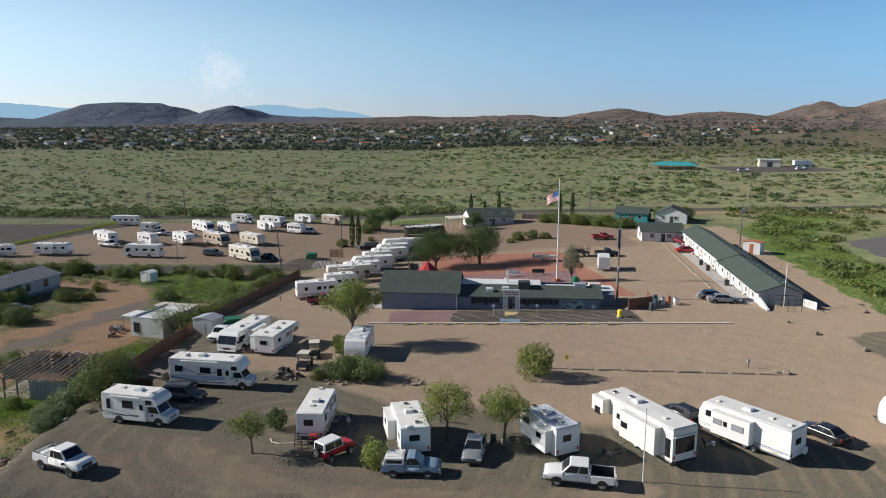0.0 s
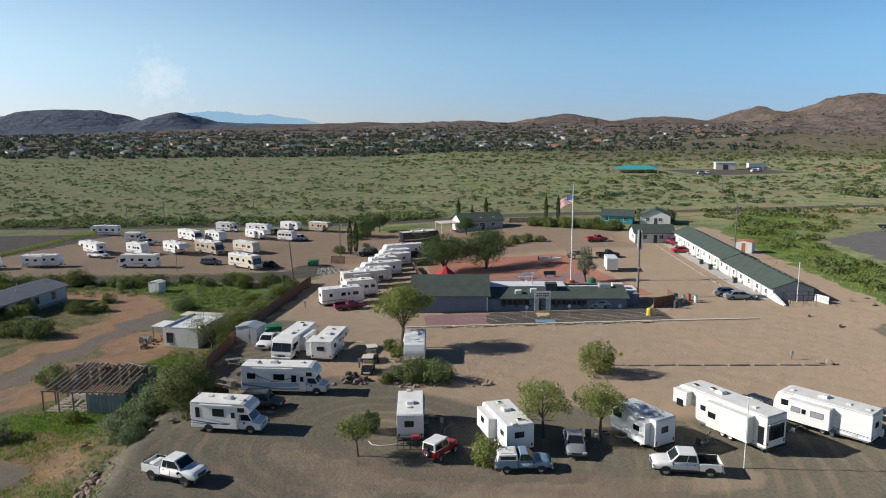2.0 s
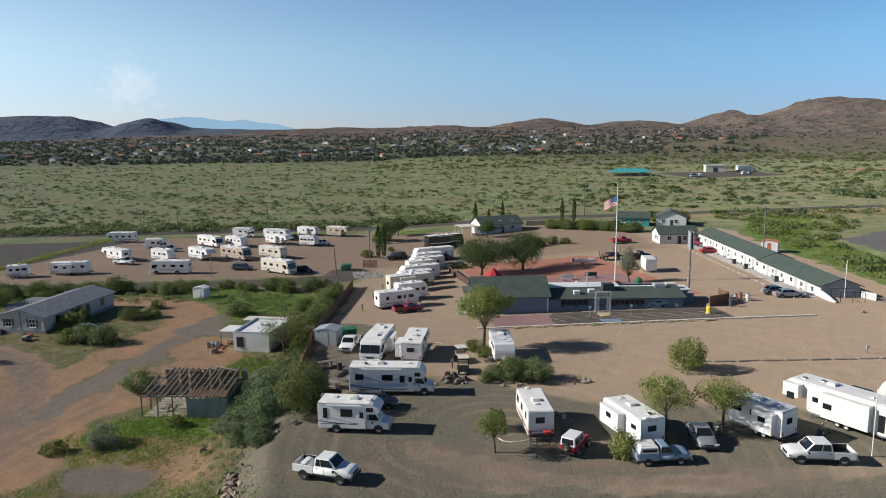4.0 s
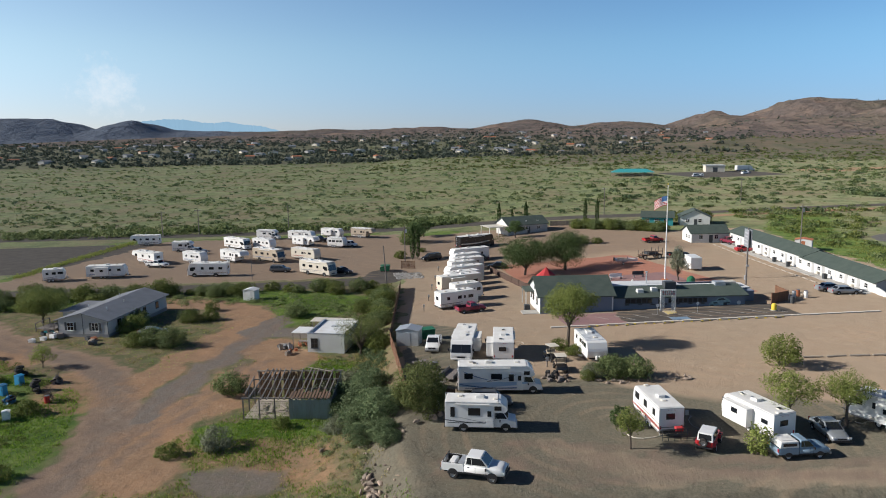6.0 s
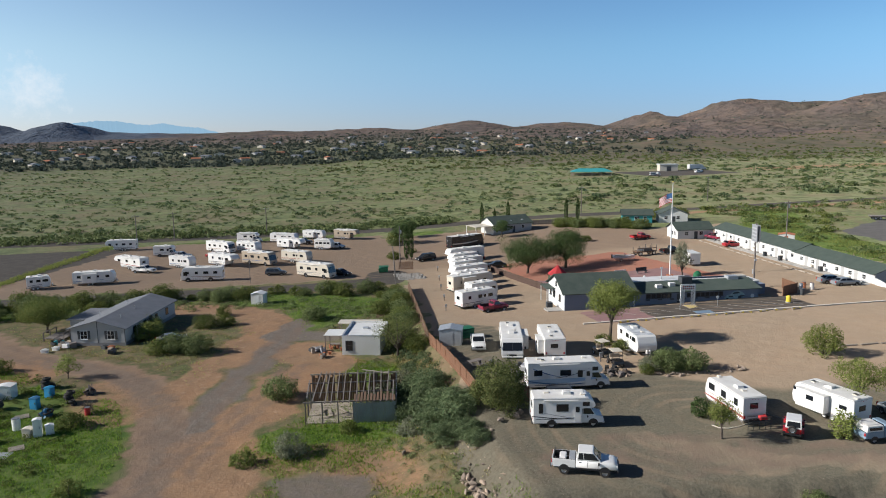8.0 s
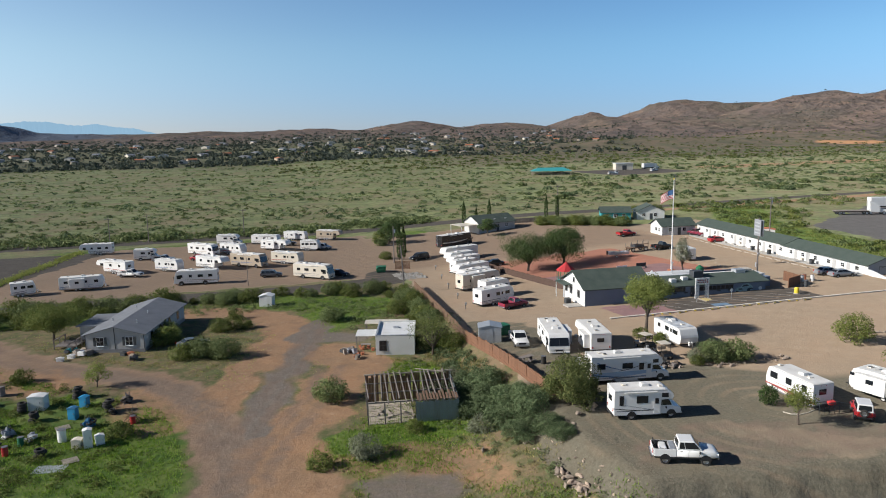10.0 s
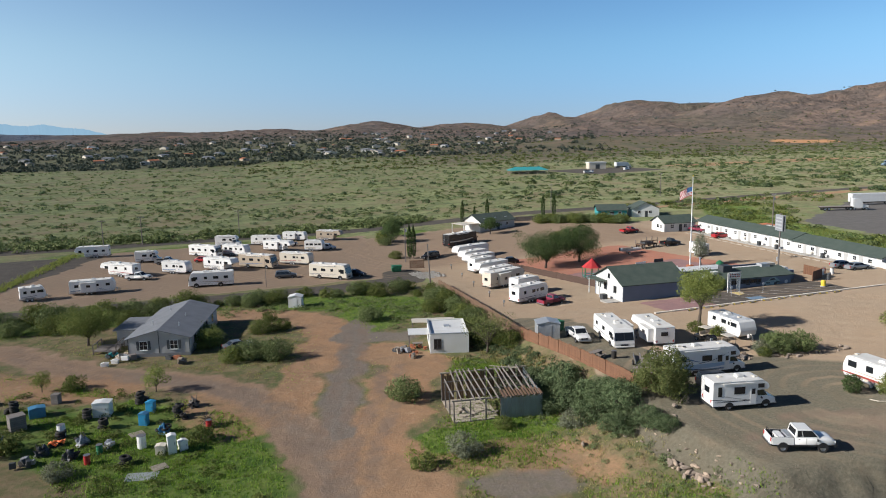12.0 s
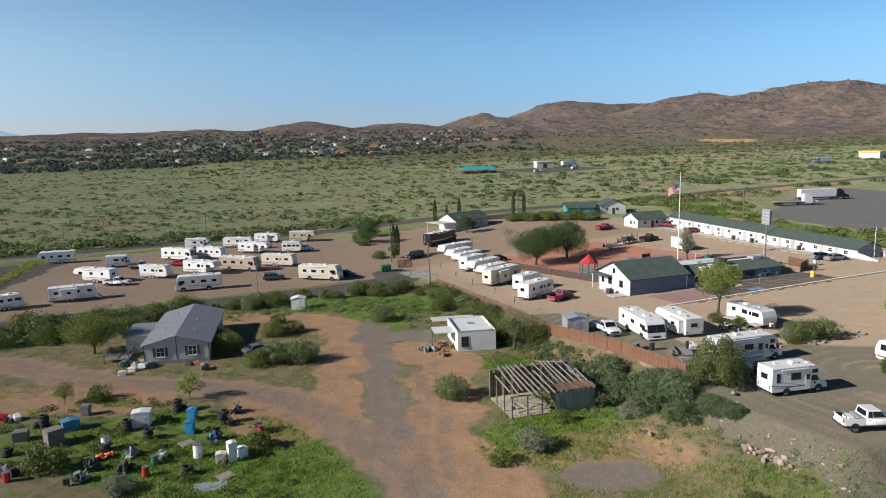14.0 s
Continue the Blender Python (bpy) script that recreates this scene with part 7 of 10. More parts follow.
def ski_boat(m):
    t = thing("boat", m, "small white motorboat on a trailer", "boat")
    bm = bmesh.new()
    secs = []
    for i in range(9):
        q = i / 8
        x = -2.4 + 4.8 * q
        w = 0.95 * (1 - max(0, q - 0.45) ** 2 / 0.31)
        z = 0.55 + 0.25 * q * q
        secs.append([bm.verts.new(p) for p in ((x, -w, z + 0.65), (x, -w * 0.75, z + 0.15), (x, 0, z), (x, w * 0.75, z + 0.15), (x, w, z + 0.65))])
    for a, b in zip(secs, secs[1:]):
        for i in range(4):
            bm.faces.new((a[i], a[i + 1], b[i + 1], b[i]))
        bm.faces.new((a[4], a[0], b[0], b[4]))
    bm.faces.new(secs[0])
    bm.faces.new(secs[-1][::-1])
    bmesh.ops.recalc_face_normals(bm, faces=bm.faces[:])
    part("hull", bm, "rv_white", t)
    part("cockpit", box(-1.9, 0.2, -0.6, 0.6, 1.18, 1.36, 0.03), "rv_tan", t)
    part("windshield", box(0.2, 0.28, -0.6, 0.6, 1.25, 1.6), "glass", t)
    part("outboard", box(-2.75, -2.42, -0.2, 0.2, 0.6, 1.45, 0.06), "black_plastic", t)
    part("trailer_frame", tube([(-2.0, -0.7, 0.45), (1.5, -0.5, 0.45), (3.4, 0, 0.45), (1.5, 0.5, 0.45), (-2.0, 0.7, 0.45)], 0.05, 6), "steel", t)
    for y in (-0.95, 0.95):
        wheel(t, -0.6, y, 0.28, 0.16, "white_rim")
    return t


ski_boat(at(21.5, 146.5, -20))


def fountain_and_benches():
    f = thing("fountain", at(10.5, 116.5), "pale tiered plaza fountain", "fountain")
    part("basin", tube([(0, 0, -0.1), (0, 0, 0.45), (0, 0, 0.5)], [1.5, 1.5, 1.6], 20), "concrete", f)
    part("stem", tube([(0, 0, 0.4), (0, 0, 1.6), (0, 0, 2.2), (0, 0, 2.5)], [0.2, 0.14, 0.3, 0.08], 10), "trim_white", f)
    for i, (x, y, w, mat, lab) in enumerate(((13.2, 131.0, 2.6, "rv_white", "white folded table leaning in the plaza"), (18.0, 131.5, 2.4, "trim_dark", "dark park bench facing the plaza"))):
        b = thing("bench", at(x, y, 4), lab, "bench")
        part("seat", box(-w / 2, w / 2, -0.25, 0.25, 0.42, 0.48, 0.01), mat, b)
        part("backrest", box(-w / 2, w / 2, 0.22, 0.28, 0.5, 1.15, 0.01), mat, b)
        for s in (-1, 1):
            part("leg", box(s * w * 0.4 - 0.05, s * w * 0.4 + 0.05, -0.22, 0.22, -0.1, 0.42), "steel", b)
    for i in range(4):
        s = link_mesh("paint_stripe", box(-0.12, 0.12, -2.2, 2.2, 0, 0.012), "trim_white")
        s.matrix_basis = at(2.0 + i * 2.0, 121, 25, 0.06)
        tagged(s, "white stripe painted on plaza pavers", "line", "plaza stripes", "structure")
    g = thing("topiary_pot", at(22.6, 119.0), "round green topiary in a pot", "plant")
    part("pot", tube([(0, 0, -0.1), (0, 0, 0.5)], [0.35, 0.45], 12), "pot", g)
    part("crown", tube([(0, 0, 0.5), (0, 0, 0.8), (0, 0, 1.5), (0, 0, 1.9)], [0.3, 0.75, 0.7, 0.2], 12), "green_metal", g)


fountain_and_benches()


def dumpster(m, label="green steel dumpster with sloped lids"):
    t = thing("dumpster", m, label, "dumpster")
    part("body", extrude([(-1.0, 0.15), (1.0, 0.15), (1.15, 1.35), (-0.9, 1.1), (-1.1, 0.9)], -0.85, 0.85, 0.03), "green_metal", t)
    for s in (-1, 1):
        part("lid", box(-1.05, 1.2, s * 0.43 - 0.4, s * 0.43 + 0.4, 1.36, 1.42, 0.01), "green_metal", t)
        part("fork_pocket", box(-0.5, 0.5, s * 0.92 - 0.08, s * 0.92 + 0.08, 0.55, 0.75), "green_metal", t)
    for x, y in ((-0.8, -0.6), (-0.8, 0.6), (0.8, -0.6), (0.8, 0.6)):
        part("caster", tube([(x, y - 0.04, 0.08), (x, y + 0.04, 0.08)], 0.09, 8), "rubber", t)
    return t


dumpster(at(-30.3, 161.5, -10))
dumpster(at(-28.4, 93.0, 10), "green lidded dumpster behind the metal shed")

def lattice_screen(x, y, turn):
    t = thing("lattice_screen", at(x, y, turn), "rusty brown lattice screen beside the dumpster", "screen")
    for q in (-1.6, 0.0, 1.6):
        part("post", box(q - 0.05, q + 0.05, -0.05, 0.05, -0.3, 1.9), "wood_fence", t)
    for k in range(9):
        part("slat", box(-1.6, 1.6, -0.02, 0.02, 0.1 + k * 0.2, 0.22 + k * 0.2), "wood_fence", t)
    return t


lattice_screen(-24.8, 163.4, -12)

# ---- the row of trailers along the lane, and the far lot ----
ROW = (  # place, heading, length, fifth wheel?, wall
    (-19.57, 108.83, 20, 7.6, False, "rv_white"), (-16.9, 115.6, 20, 6.0, False, "rv_white"), (-16.4, 124.9, 20, 9.8, True, "rv_cream"), (-15.3, 130.6, 20, 7.8, True, "rv_white"),
    (-13.8, 136.7, 20, 9.0, True, "rv_white"), (-13.1, 142.2, 20, 7.0, False, "rv_white"), (-11.5, 148.0, 20, 8.6, True, "rv_white"), (-11.0, 152.6, 20, 7.6, True, "rv_white"), (-9.0, 158.5, 18, 10.5, True, "rv_white"),
)
for i, (u, v, a, L, fifth, wall) in enumerate(ROW):
    trailer(sized(u, v, a + 180 if fifth and i != 2 else a, 0.94), ("white fifth-wheel trailer" if fifth else "white travel trailer") + (" with dark striped sides" if i % 2 else " with plain sides") + ", parked along the lane" if wall == "rv_white" else "cream and grey fifth-wheel trailer, parked along the lane",
            L, 3.1 + 0.15 * (i % 3), 2.5, fifth=fifth, wall=wall, wins=side_wins(L, 3 + i % 2, w=0.7), units=(0.4,), vents=((L * 0.25, 0.3), (-L * 0.3, -0.2)),
            decals=((-L / 2 + 0.1, L * 0.3, 1.1, 1.15, 0.12, ("decal_grey", "decal_blue", "decal_tan", "decal_black")[i % 4], "stripe"),), slides=((("R", -L * 0.3, 0.3),) if i in (2, 4, 6) else ()), group="trailers along the lane")
pickup(sized(-18.15, 104.06, 14.7, 0.92), "old red pickup with a black front, parked by a trailer", "paint_maroon", 5.2, 3.3, crew=False)
motorhome_a(spot(-4.5, 176.0, 25), "black and cream bus-fronted motorhome beside the lawn", 11.0, 3.4, wall="paint_black", wins=side_wins(11, 4), decals=((-5.2, 5.0, 1.5, 1.9, 0.3, "rv_cream", "swoosh", -0.3),))
car(spot(-17.2, 163.0, 200), "dark pickup-bodied car beside a trailer", "paint_black", "car", 5.0, 1.75, "suv")
car(spot(-5.0, 146.6, 170), "dark green parked car under the plaza trees", "paint_black", "car", 4.6, 1.5)
car(spot(-6.8, 157.6, 170), "black parked sedan at the edge of the lane", "paint_black", "car", 4.6, 1.5)

LOT = (  # place, heading, length, kind, wall, size
    (-97.2, 155.6, 15, 4.8, "t", "rv_white", 0.93), (-87.3, 157.4, -0.5, 9.0, "t", "rv_white", 0.93), (-65.9, 154.6, 171.3, 9.2, "a", "rv_white", 0.97), (-91.8, 204.3, 172, 9.0, "f", "rv_white", 0.93), (-83.6, 174.5, 137, 9.8, "f", "rv_white", 1.0),
    (-78.5, 190.5, -8, 6.6, "c", "rv_white", 0.93), (-72.2, 172.3, -39, 7.6, "t", "rv_white", 0.89), (-65.5, 193.0, -45, 10.0, "a", "rv_white", 0.93), (-63.0, 171.4, -47, 8.6, "f", "rv_white", 1.02), (-58.3, 191.0, -45, 8.0, "t", "rv_white", 0.93),
    (-59.0, 208.8, -22, 7.6, "c", "rv_white", 0.93), (-55.1, 171.2, -44, 9.6, "a", "rv_tan", 1.0), (-49.4, 205.0, -30, 9.0, "t", "rv_white", 0.93), (-47.6, 193.2, -42, 9.4, "f", "rv_white", 0.93), (-46.5, 171.7, -42, 9.2, "t", "rv_cream", 0.9),
    (-42.84, 151.4, -42.6, 9.4, "a", "rv_cream", 0.99), (-40.9, 209.8, -34, 8.2, "t", "rv_white", 0.87), (-39.2, 189.0, -28, 5.4, "t", "rv_white", 0.93), (-31.9, 205.8, -35, 8.4, "f", "rv_tan", 0.93),
)
for i, (u, v, a, L, kind, wall, size) in enumerate(LOT):
    colour = {"rv_white": "white", "rv_tan": "tan and brown", "rv_cream": "cream and tan"}[wall]
    band = ("decal_grey", "decal_blue", "decal_tan", "decal_black", "decal_red")[i % 5]
    dec = ((-L / 2 + 0.2, L * 0.25, 1.05, 1.25, 0.13, band, "stripe"), (-L / 2 + 0.6, L * 0.2, 0.85, 0.85, 0.06, "decal_grey", "stripe"))
    if kind == "a":
        motorhome_a(sized(u, v, a, size), colour + " bus-fronted motorhome parked on the dirt lot", L, 3.2, wall=wall, wins=side_wins(L, 4), decals=dec, group="vehicles on the far lot")
    elif kind == "c":
        motorhome_c(sized(u, v, a, size), colour + " cab-over motorhome parked on the dirt lot", L, 3.1, wall=wall, wins=side_wins(L * 0.6, 2), decals=dec, group="vehicles on the far lot", base=3.8)
    else:
        trailer(sized(u, v, a, size), colour + (" fifth-wheel" if kind == "f" else " travel") + " trailer parked on the dirt lot", L, 3.0 + 0.1 * (i % 4), 2.5, fifth=kind == "f", wall=wall, wins=side_wins(L, 3 + i % 2, w=0.75),
                decals=dec, units=(0.3,), vents=((L * 0.25, 0.3), (-L * 0.3, -0.2)), slides=((("R", -L * 0.25, 0.8),) if i % 3 == 1 else ()), group="vehicles on the far lot")
car(spot(-51.2, 156.3, -10), "dark grey estate car beside the lot road", "paint_grey", "car", 4.6, 1.6, "suv")
car(spot(-36.0, 189.5, -30), "white van-bodied car on the dirt lot", "paint_white", "car", 4.6, 1.7, "suv")
car(spot(-66.3, 184.4, -30), "dark red sedan between the trailers", "paint_red", "car", 4.5, 1.45)
pickup(spot(-79.8, 168.0, -25), "white pickup parked beside a fifth-wheel trailer", "paint_white", 5.4, 3.4)
pickup(spot(-74.5, 185.6, -15), "silver pickup on the dirt lot", "paint_silver", 5.4, 3.4)
car(spot(-37.6, 151.4, -40), "dark covered car beside a motorhome", "paint_black", "car", 4.4, 1.5)
pickup(spot(-44.5, 200.0, -20), "black pickup between trailers", "paint_black", 5.4, 3.4)

# ---- vehicles by the motel and plaza ----
car(sized(39.7, 102.0, -8, 0.96), "silver sedan parked before the motel", "paint_silver", "car", 4.9, 1.45)
car(sized(40.3, 99.6, -6, 0.96), "grey sedan parked before the motel", "paint_silver", "car", 5.0, 1.42)
car(spot(50.3, 144.6, -5), "dark red sedan parked before the motel", "paint_red", "car", 4.7, 1.45)
pickup(spot(52.5, 155.6, 95), "dark red pickup before the white cottage", "paint_maroon", 5.2, 3.3)
pickup(spot(36.8, 162.5, 5), "faded red pickup beside a shed", "paint_red", 5.2, 3.3)
pickup(spot(33.0, 141.4, 4), "dusty black old pickup stored beside a wagon", "paint_black", 4.9, 3.1)
wg = thing("farm_wagon", spot(27.2, 142.2, 6), "weathered dark farm wagon with upright stakes on the plaza's edge", "wagon")
part("bed", box(-2.6, 2.6, -0.95, 0.95, 0.85, 1.05, 0.02), "wood_dark", wg)
part("box", box(-1.2, 1.4, -0.85, 0.85, 1.06, 1.6, 0.04), "trim_dark", wg)
part("axle", tube([(-1.8, -0.95, 0.55), (-1.8, 0.95, 0.55)], 0.07, 8), "chassis", wg)
part("axle", tube([(1.8, -0.95, 0.55), (1.8, 0.95, 0.55)], 0.07, 8), "chassis", wg)
part("tongue", tube([(-2.5, 0, 0.8), (-4.2, 0, 0.35)], 0.06, 6), "wood_dark", wg)
for x in (-2.5, -0.9, 0.8, 2.5):
    for y in (-0.9, 0.9):
        part("stake", box(x - 0.06, x + 0.06, y - 0.05, y + 0.05, 1.04, 2.2 + 0.3 * math.sin(3 * x)), "wood_grey", wg)
part("rail", box(-2.6, 2.6, -0.99, -0.95, 1.7, 1.85), "wood_dark", wg)
for x in (-1.8, 1.8):
    for y in (-0.98, 0.98):
        wheel(wg, x, y, 0.56, 0.16)

# ---- plants ----
def leaf_mesh(name, centres, size, mat, rng, stretch=1.5, out=None):
    """Many small four-cornered leaves, each on its own, at the given places, turned more or less outwards."""
    n = len(centres)
    a = rng.normal(size=(n, 3))
    if out is not None:
        face = out / (np.linalg.norm(out, axis=1)[:, None] + 1e-9) + 0.75 * rng.normal(size=(n, 3)) + np.array([0, 0, 0.25])
        a = np.cross(face, a)
    a /= np.linalg.norm(a, axis=1)[:, None] + 1e-9
    b = np.cross(a, rng.normal(size=(n, 3)) if out is None else face)
    b /= np.linalg.norm(b, axis=1)[:, None] + 1e-9
    s = (size * rng.uniform(0.6, 1.4, n))[:, None]
    a, b = a * s * stretch / 2, b * s / 2
    co = np.stack([centres - a, centres - b * 0.9, centres + a, centres + b * 0.9], 1).reshape(-1, 3)
    me = bpy.data.meshes.new(name)
    me.vertices.add(4 * n)
    me.vertices.foreach_set("co", co.astype(np.float32).ravel())
    me.loops.add(4 * n)
    me.loops.foreach_set("vertex_index", np.arange(4 * n, dtype=np.int32))
    me.polygons.add(n)
    me.polygons.foreach_set("loop_start", np.arange(0, 4 * n, 4, dtype=np.int32))
    me.update()
    me.materials.append(M[mat])
    return me


def clumps(rng, blobs, n):
    """Leaf places, thicker towards the skin of each blob (x, y, z, rx, rz)."""
    vol = np.array([b[3] * b[3] * b[4] for b in blobs]) ** 0.75
    pick = rng.choice(len(blobs), n, p=vol / vol.sum())
    d = rng.normal(size=(n, 3))
    d /= np.linalg.norm(d, axis=1)[:, None]
    r = rng.uniform(0.25, 1.0, n) ** 0.45
    bl = np.array(blobs)[pick]
    lump = 1 + 0.18 * np.sin(d[:, 0] * 7 + bl[:, 0] * 3) * np.sin(d[:, 2] * 6 + bl[:, 1] * 5)
    return bl[:, :3] + d * (r * lump)[:, None] * np.stack([bl[:, 3], bl[:, 3], bl[:, 4]], 1), d


def mantle(rng, n, z0, rx, rz, seed):
    """Leaf places in the skin of one uneven dome, with gaps."""
    d = rng.normal(size=(n, 3))
    d /= np.linalg.norm(d, axis=1)[:, None]
    f = 0.55 * np.sin(d[:, 0] * 5.1 + seed) * np.sin(d[:, 1] * 4.3 + 2 * seed) + 0.45 * np.sin(d[:, 2] * 6.7 + d[:, 0] * 7.3 + seed) * np.sin(d[:, 1] * 8.9 + seed)
    r = (0.80 + 0.30 * f) * rng.uniform(0.3, 1.0, n) ** 0.3
    keep = rng.random(n) < 0.78 + 0.5 * f
    p = d * r[:, None] * np.array([rx, rx, rz]) + np.array([0, 0, z0])
    return p[keep], d[keep]


def tree_kind(seed, h, spread, stem, leaf, n, size, label, category="tree", name="tree", limbs=6, bare=0.0, r0=0.14, low=0.3):
    """A tree or tall shrub: tapered trunk, limbs, and a crown of loose leaf clumps."""
    n, size = int(n * 2.0), size * 0.7
    rng = np.random.default_rng(seed)
    t = thing(name, pose(0, 0, 0), label, category)
    bend = rng.uniform(-0.25, 0.25, 2) * h * 0.12
    part("trunk", tube([(0, 0, -0.3), (bend[0] * 0.4, bend[1] * 0.4, stem * 0.5), (bend[0], bend[1], stem), (bend[0] * 1.4, bend[1] * 1.2, h * 0.8)], [r0 * 1.25, r0, r0 * 0.75, r0 * 0.2], 8), "bark", t)
    blobs = []
    for i in range(limbs):
        a = 2 * math.pi * (i + rng.uniform(-0.3, 0.3)) / limbs
        out = spread * rng.uniform(0.45, 0.8)
        z1 = mix(stem + (h - stem) * 0.25, h * 0.82, rng.random())
        end = (bend[0] + out * math.cos(a), bend[1] + out * math.sin(a), z1)
        mid = (bend[0] + out * 0.45 * math.cos(a), bend[1] + out * 0.45 * math.sin(a), mix(stem, z1, 0.65))
        part("limb", tube([(bend[0], bend[1], stem * rng.uniform(0.75, 1.0)), mid, end], [r0 * 0.55, r0 * 0.35, r0 * 0.1], 6), "bark", t)
        if bare:
            for k in range(5):
                q = Vector(mid).lerp(Vector(end), rng.uniform(0.2, 1))
                part("twig", tube([tuple(q), tuple(q + Vector(rng.uniform(-0.5, 0.5, 3)) * spread * 0.4 + Vector((0, 0, 0.4)))], [r0 * 0.12, r0 * 0.04], 4), "bark", t)
        rr = spread * rng.uniform(0.28, 0.46)
        for k in range(3):
            blobs.append((end[0] + rr * rng.uniform(-0.9, 0.9), end[1] + rr * rng.uniform(-0.9, 0.9), end[2] + rr * rng.uniform(-0.8, 0.8), rr * rng.uniform(0.4, 0.7), rr * rng.uniform(0.3, 0.5)))
        blobs.append((*end, rr, rr * rng.uniform(0.65, 0.95)))
        if rng.random() < 0.7:
            blobs.append((mid[0], mid[1], mid[2] + 0.2 * (h - stem), rr * 0.8, rr * 0.6))
    blobs.append((bend[0] * 1.4, bend[1] * 1.2, h * 0.82, spread * 0.5, (h - stem) * 0.28))
    pts, face = clumps(rng, blobs, int(n * (1 - bare) * 0.7))
    if not bare:
        p2, f2 = mantle(rng, int(n * 0.4), mix(stem, h, 0.52), spread * 0.88, (h - stem) * 0.56, seed)
        pts, face = np.concatenate([pts, p2 + np.array([bend[0], bend[1], 0])]), np.concatenate([face, f2])
    pts[:, 2] = np.maximum(pts[:, 2], low + 0.1 * rng.random(len(pts)))
    cr = new("crown", leaf_mesh("crown", pts, size, leaf, rng, 1.5, face))
    cr.parent = t
    return t


def shrub_kind(seed, h, spread, leaf, n, size, label, name="shrub", stems=5, lift=0.34):
    n, size = int(n * 1.02), size * 0.95
    rng = np.random.default_rng(seed)
    t = thing(name, pose(0, 0, 0), label, "shrub")
    blobs = []
    for i in range(stems + 11):
        a, q = rng.uniform(0, 2 * math.pi), spread * rng.uniform(0.05, 0.85) ** 0.8
        z = h * rng.uniform(0.18, 0.86 - 0.42 * q / spread)
        blobs.append((q * math.cos(a), q * math.sin(a), z, spread * rng.uniform(0.16, 0.38), h * rng.uniform(0.12, 0.26)))
        if i < stems:
            part("stem", tube([(0.1 * math.cos(a), 0.1 * math.sin(a), -0.2), (q * 0.6 * math.cos(a), q * 0.6 * math.sin(a), z * 0.6), (q * math.cos(a), q * math.sin(a), z)], [0.06, 0.04, 0.015], 5), "bark", t)
    pts, face = clumps(rng, blobs, int(n * 0.5))
    p2, f2 = mantle(rng, int(n * 0.62), h * lift, spread, h * (1 - lift), seed)
    pts, face = np.concatenate([pts, p2]), np.concatenate([face, f2])
    low = pts[:, 2] < 0.05
    pts[low, 2] = 0.05 + 0.3 * rng.random(low.sum())
    cr = new("crown", leaf_mesh("crown", pts, size * 0.88, leaf, rng, 2.1, face))
    cr.parent = t
    return t


def put(ob, x, y, size=1.0, turn=0.0, tall=1.0, label="", group=""):
    c = copy_thing(ob, at(x, y, turn) @ Matrix.Diagonal((size, size, size * tall, 1)))
    if label:
        tagged(c, label)
    if group:
        tagged(c, group=group)
    return c


def place(ob, x, y, turn=0.0):
    ob.matrix_basis = at(x, y, turn)
    return ob


# single trees of the park
place(tree_kind(11, 3.7, 1.7, 1.3, "leaf_elm", 1500, 0.13, "small airy young tree with thin trunk", r0=0.09), -15.4, 53.9)
place(tree_kind(12, 5.2, 2.5, 2.0, "leaf_elm", 2900, 0.135, "leafy green shade tree between trailers", r0=0.12), 0.4, 56.0)
place(tree_kind(13, 5.3, 2.4, 2.2, "leaf_elm", 3100, 0.135, "leafy green shade tree with a bare lower trunk", r0=0.13), 5.0, 54.9)
place(tree_kind(14, 8.2, 3.5, 3.0, "leaf_elm", 6500, 0.17, "tall light green tree beside the trailers", r0=0.2, limbs=8), -11.2, 84.6)
place(shrub_kind(15, 4.0, 2.35, "leaf_elm", 4600, 0.13, "broad bright green bush alone on the dirt", stems=9, lift=0.5), 9.9, 71.9)
place(shrub_kind(16, 2.9, 1.2, "leaf_elm", 1300, 0.13, "light green shrub at a trailer's corner"), -5.4, 51.6)
round_bush = thing("clipped_bush", at(-14.5, 58.6), "round clipped dark green bush", "shrub")
rb = np.random.default_rng(5)
cr = new("crown", leaf_mesh("crown", clumps(rb, [(0, 0, 0.95, 0.95, 0.95)], 1500)[0], 0.11, "leaf_dark", rb))
cr.parent = round_bush
part("stem", tube([(0, 0, -0.2), (0, 0, 0.8)], 0.07, 6), "bark", round_bush)

olive_bush = place(shrub_kind(21, 5.4, 3.1, "leaf_olive", 16000, 0.115, "large dense olive-green bush above the bank", "large_bush", 9, 0.48), -31.9, 64.9)
mesquite = place(shrub_kind(35, 3.5, 3.0, "leaf_mesq", 8500, 0.128, "feathery blue-green mesquite shrub covering the bank", "mesquite_shrub", 8), -37.4, 72.6)
for i, (x, y, k) in enumerate(((-37.2, 80.6, 0.8), (-38.6, 77.4, 0.95), (-36.2, 76.6, 0.9), (-36.0, 70.4, 0.95), (-37.6, 68.0, 0.9), (-35.6, 66.6, 0.85), (-37.4, 64.2, 0.7), (-35.6, 62.2, 0.6), (-39.6, 74.2, 0.7), (-35.4, 60.0, 0.5), (-35.2, 68.6, 0.75))):
    copy_thing(mesquite, at(x, y, i * 73) @ Matrix.Diagonal((k, k, k * (0.85 + 0.1 * (i % 3)), 1)))
scrub_a = place(shrub_kind(31, 3.0, 2.4, "leaf_scrub", 4000, 0.128, "wide green mesquite shrub in rough grass", "mesquite_shrub", 6), -52.8, 83.6)
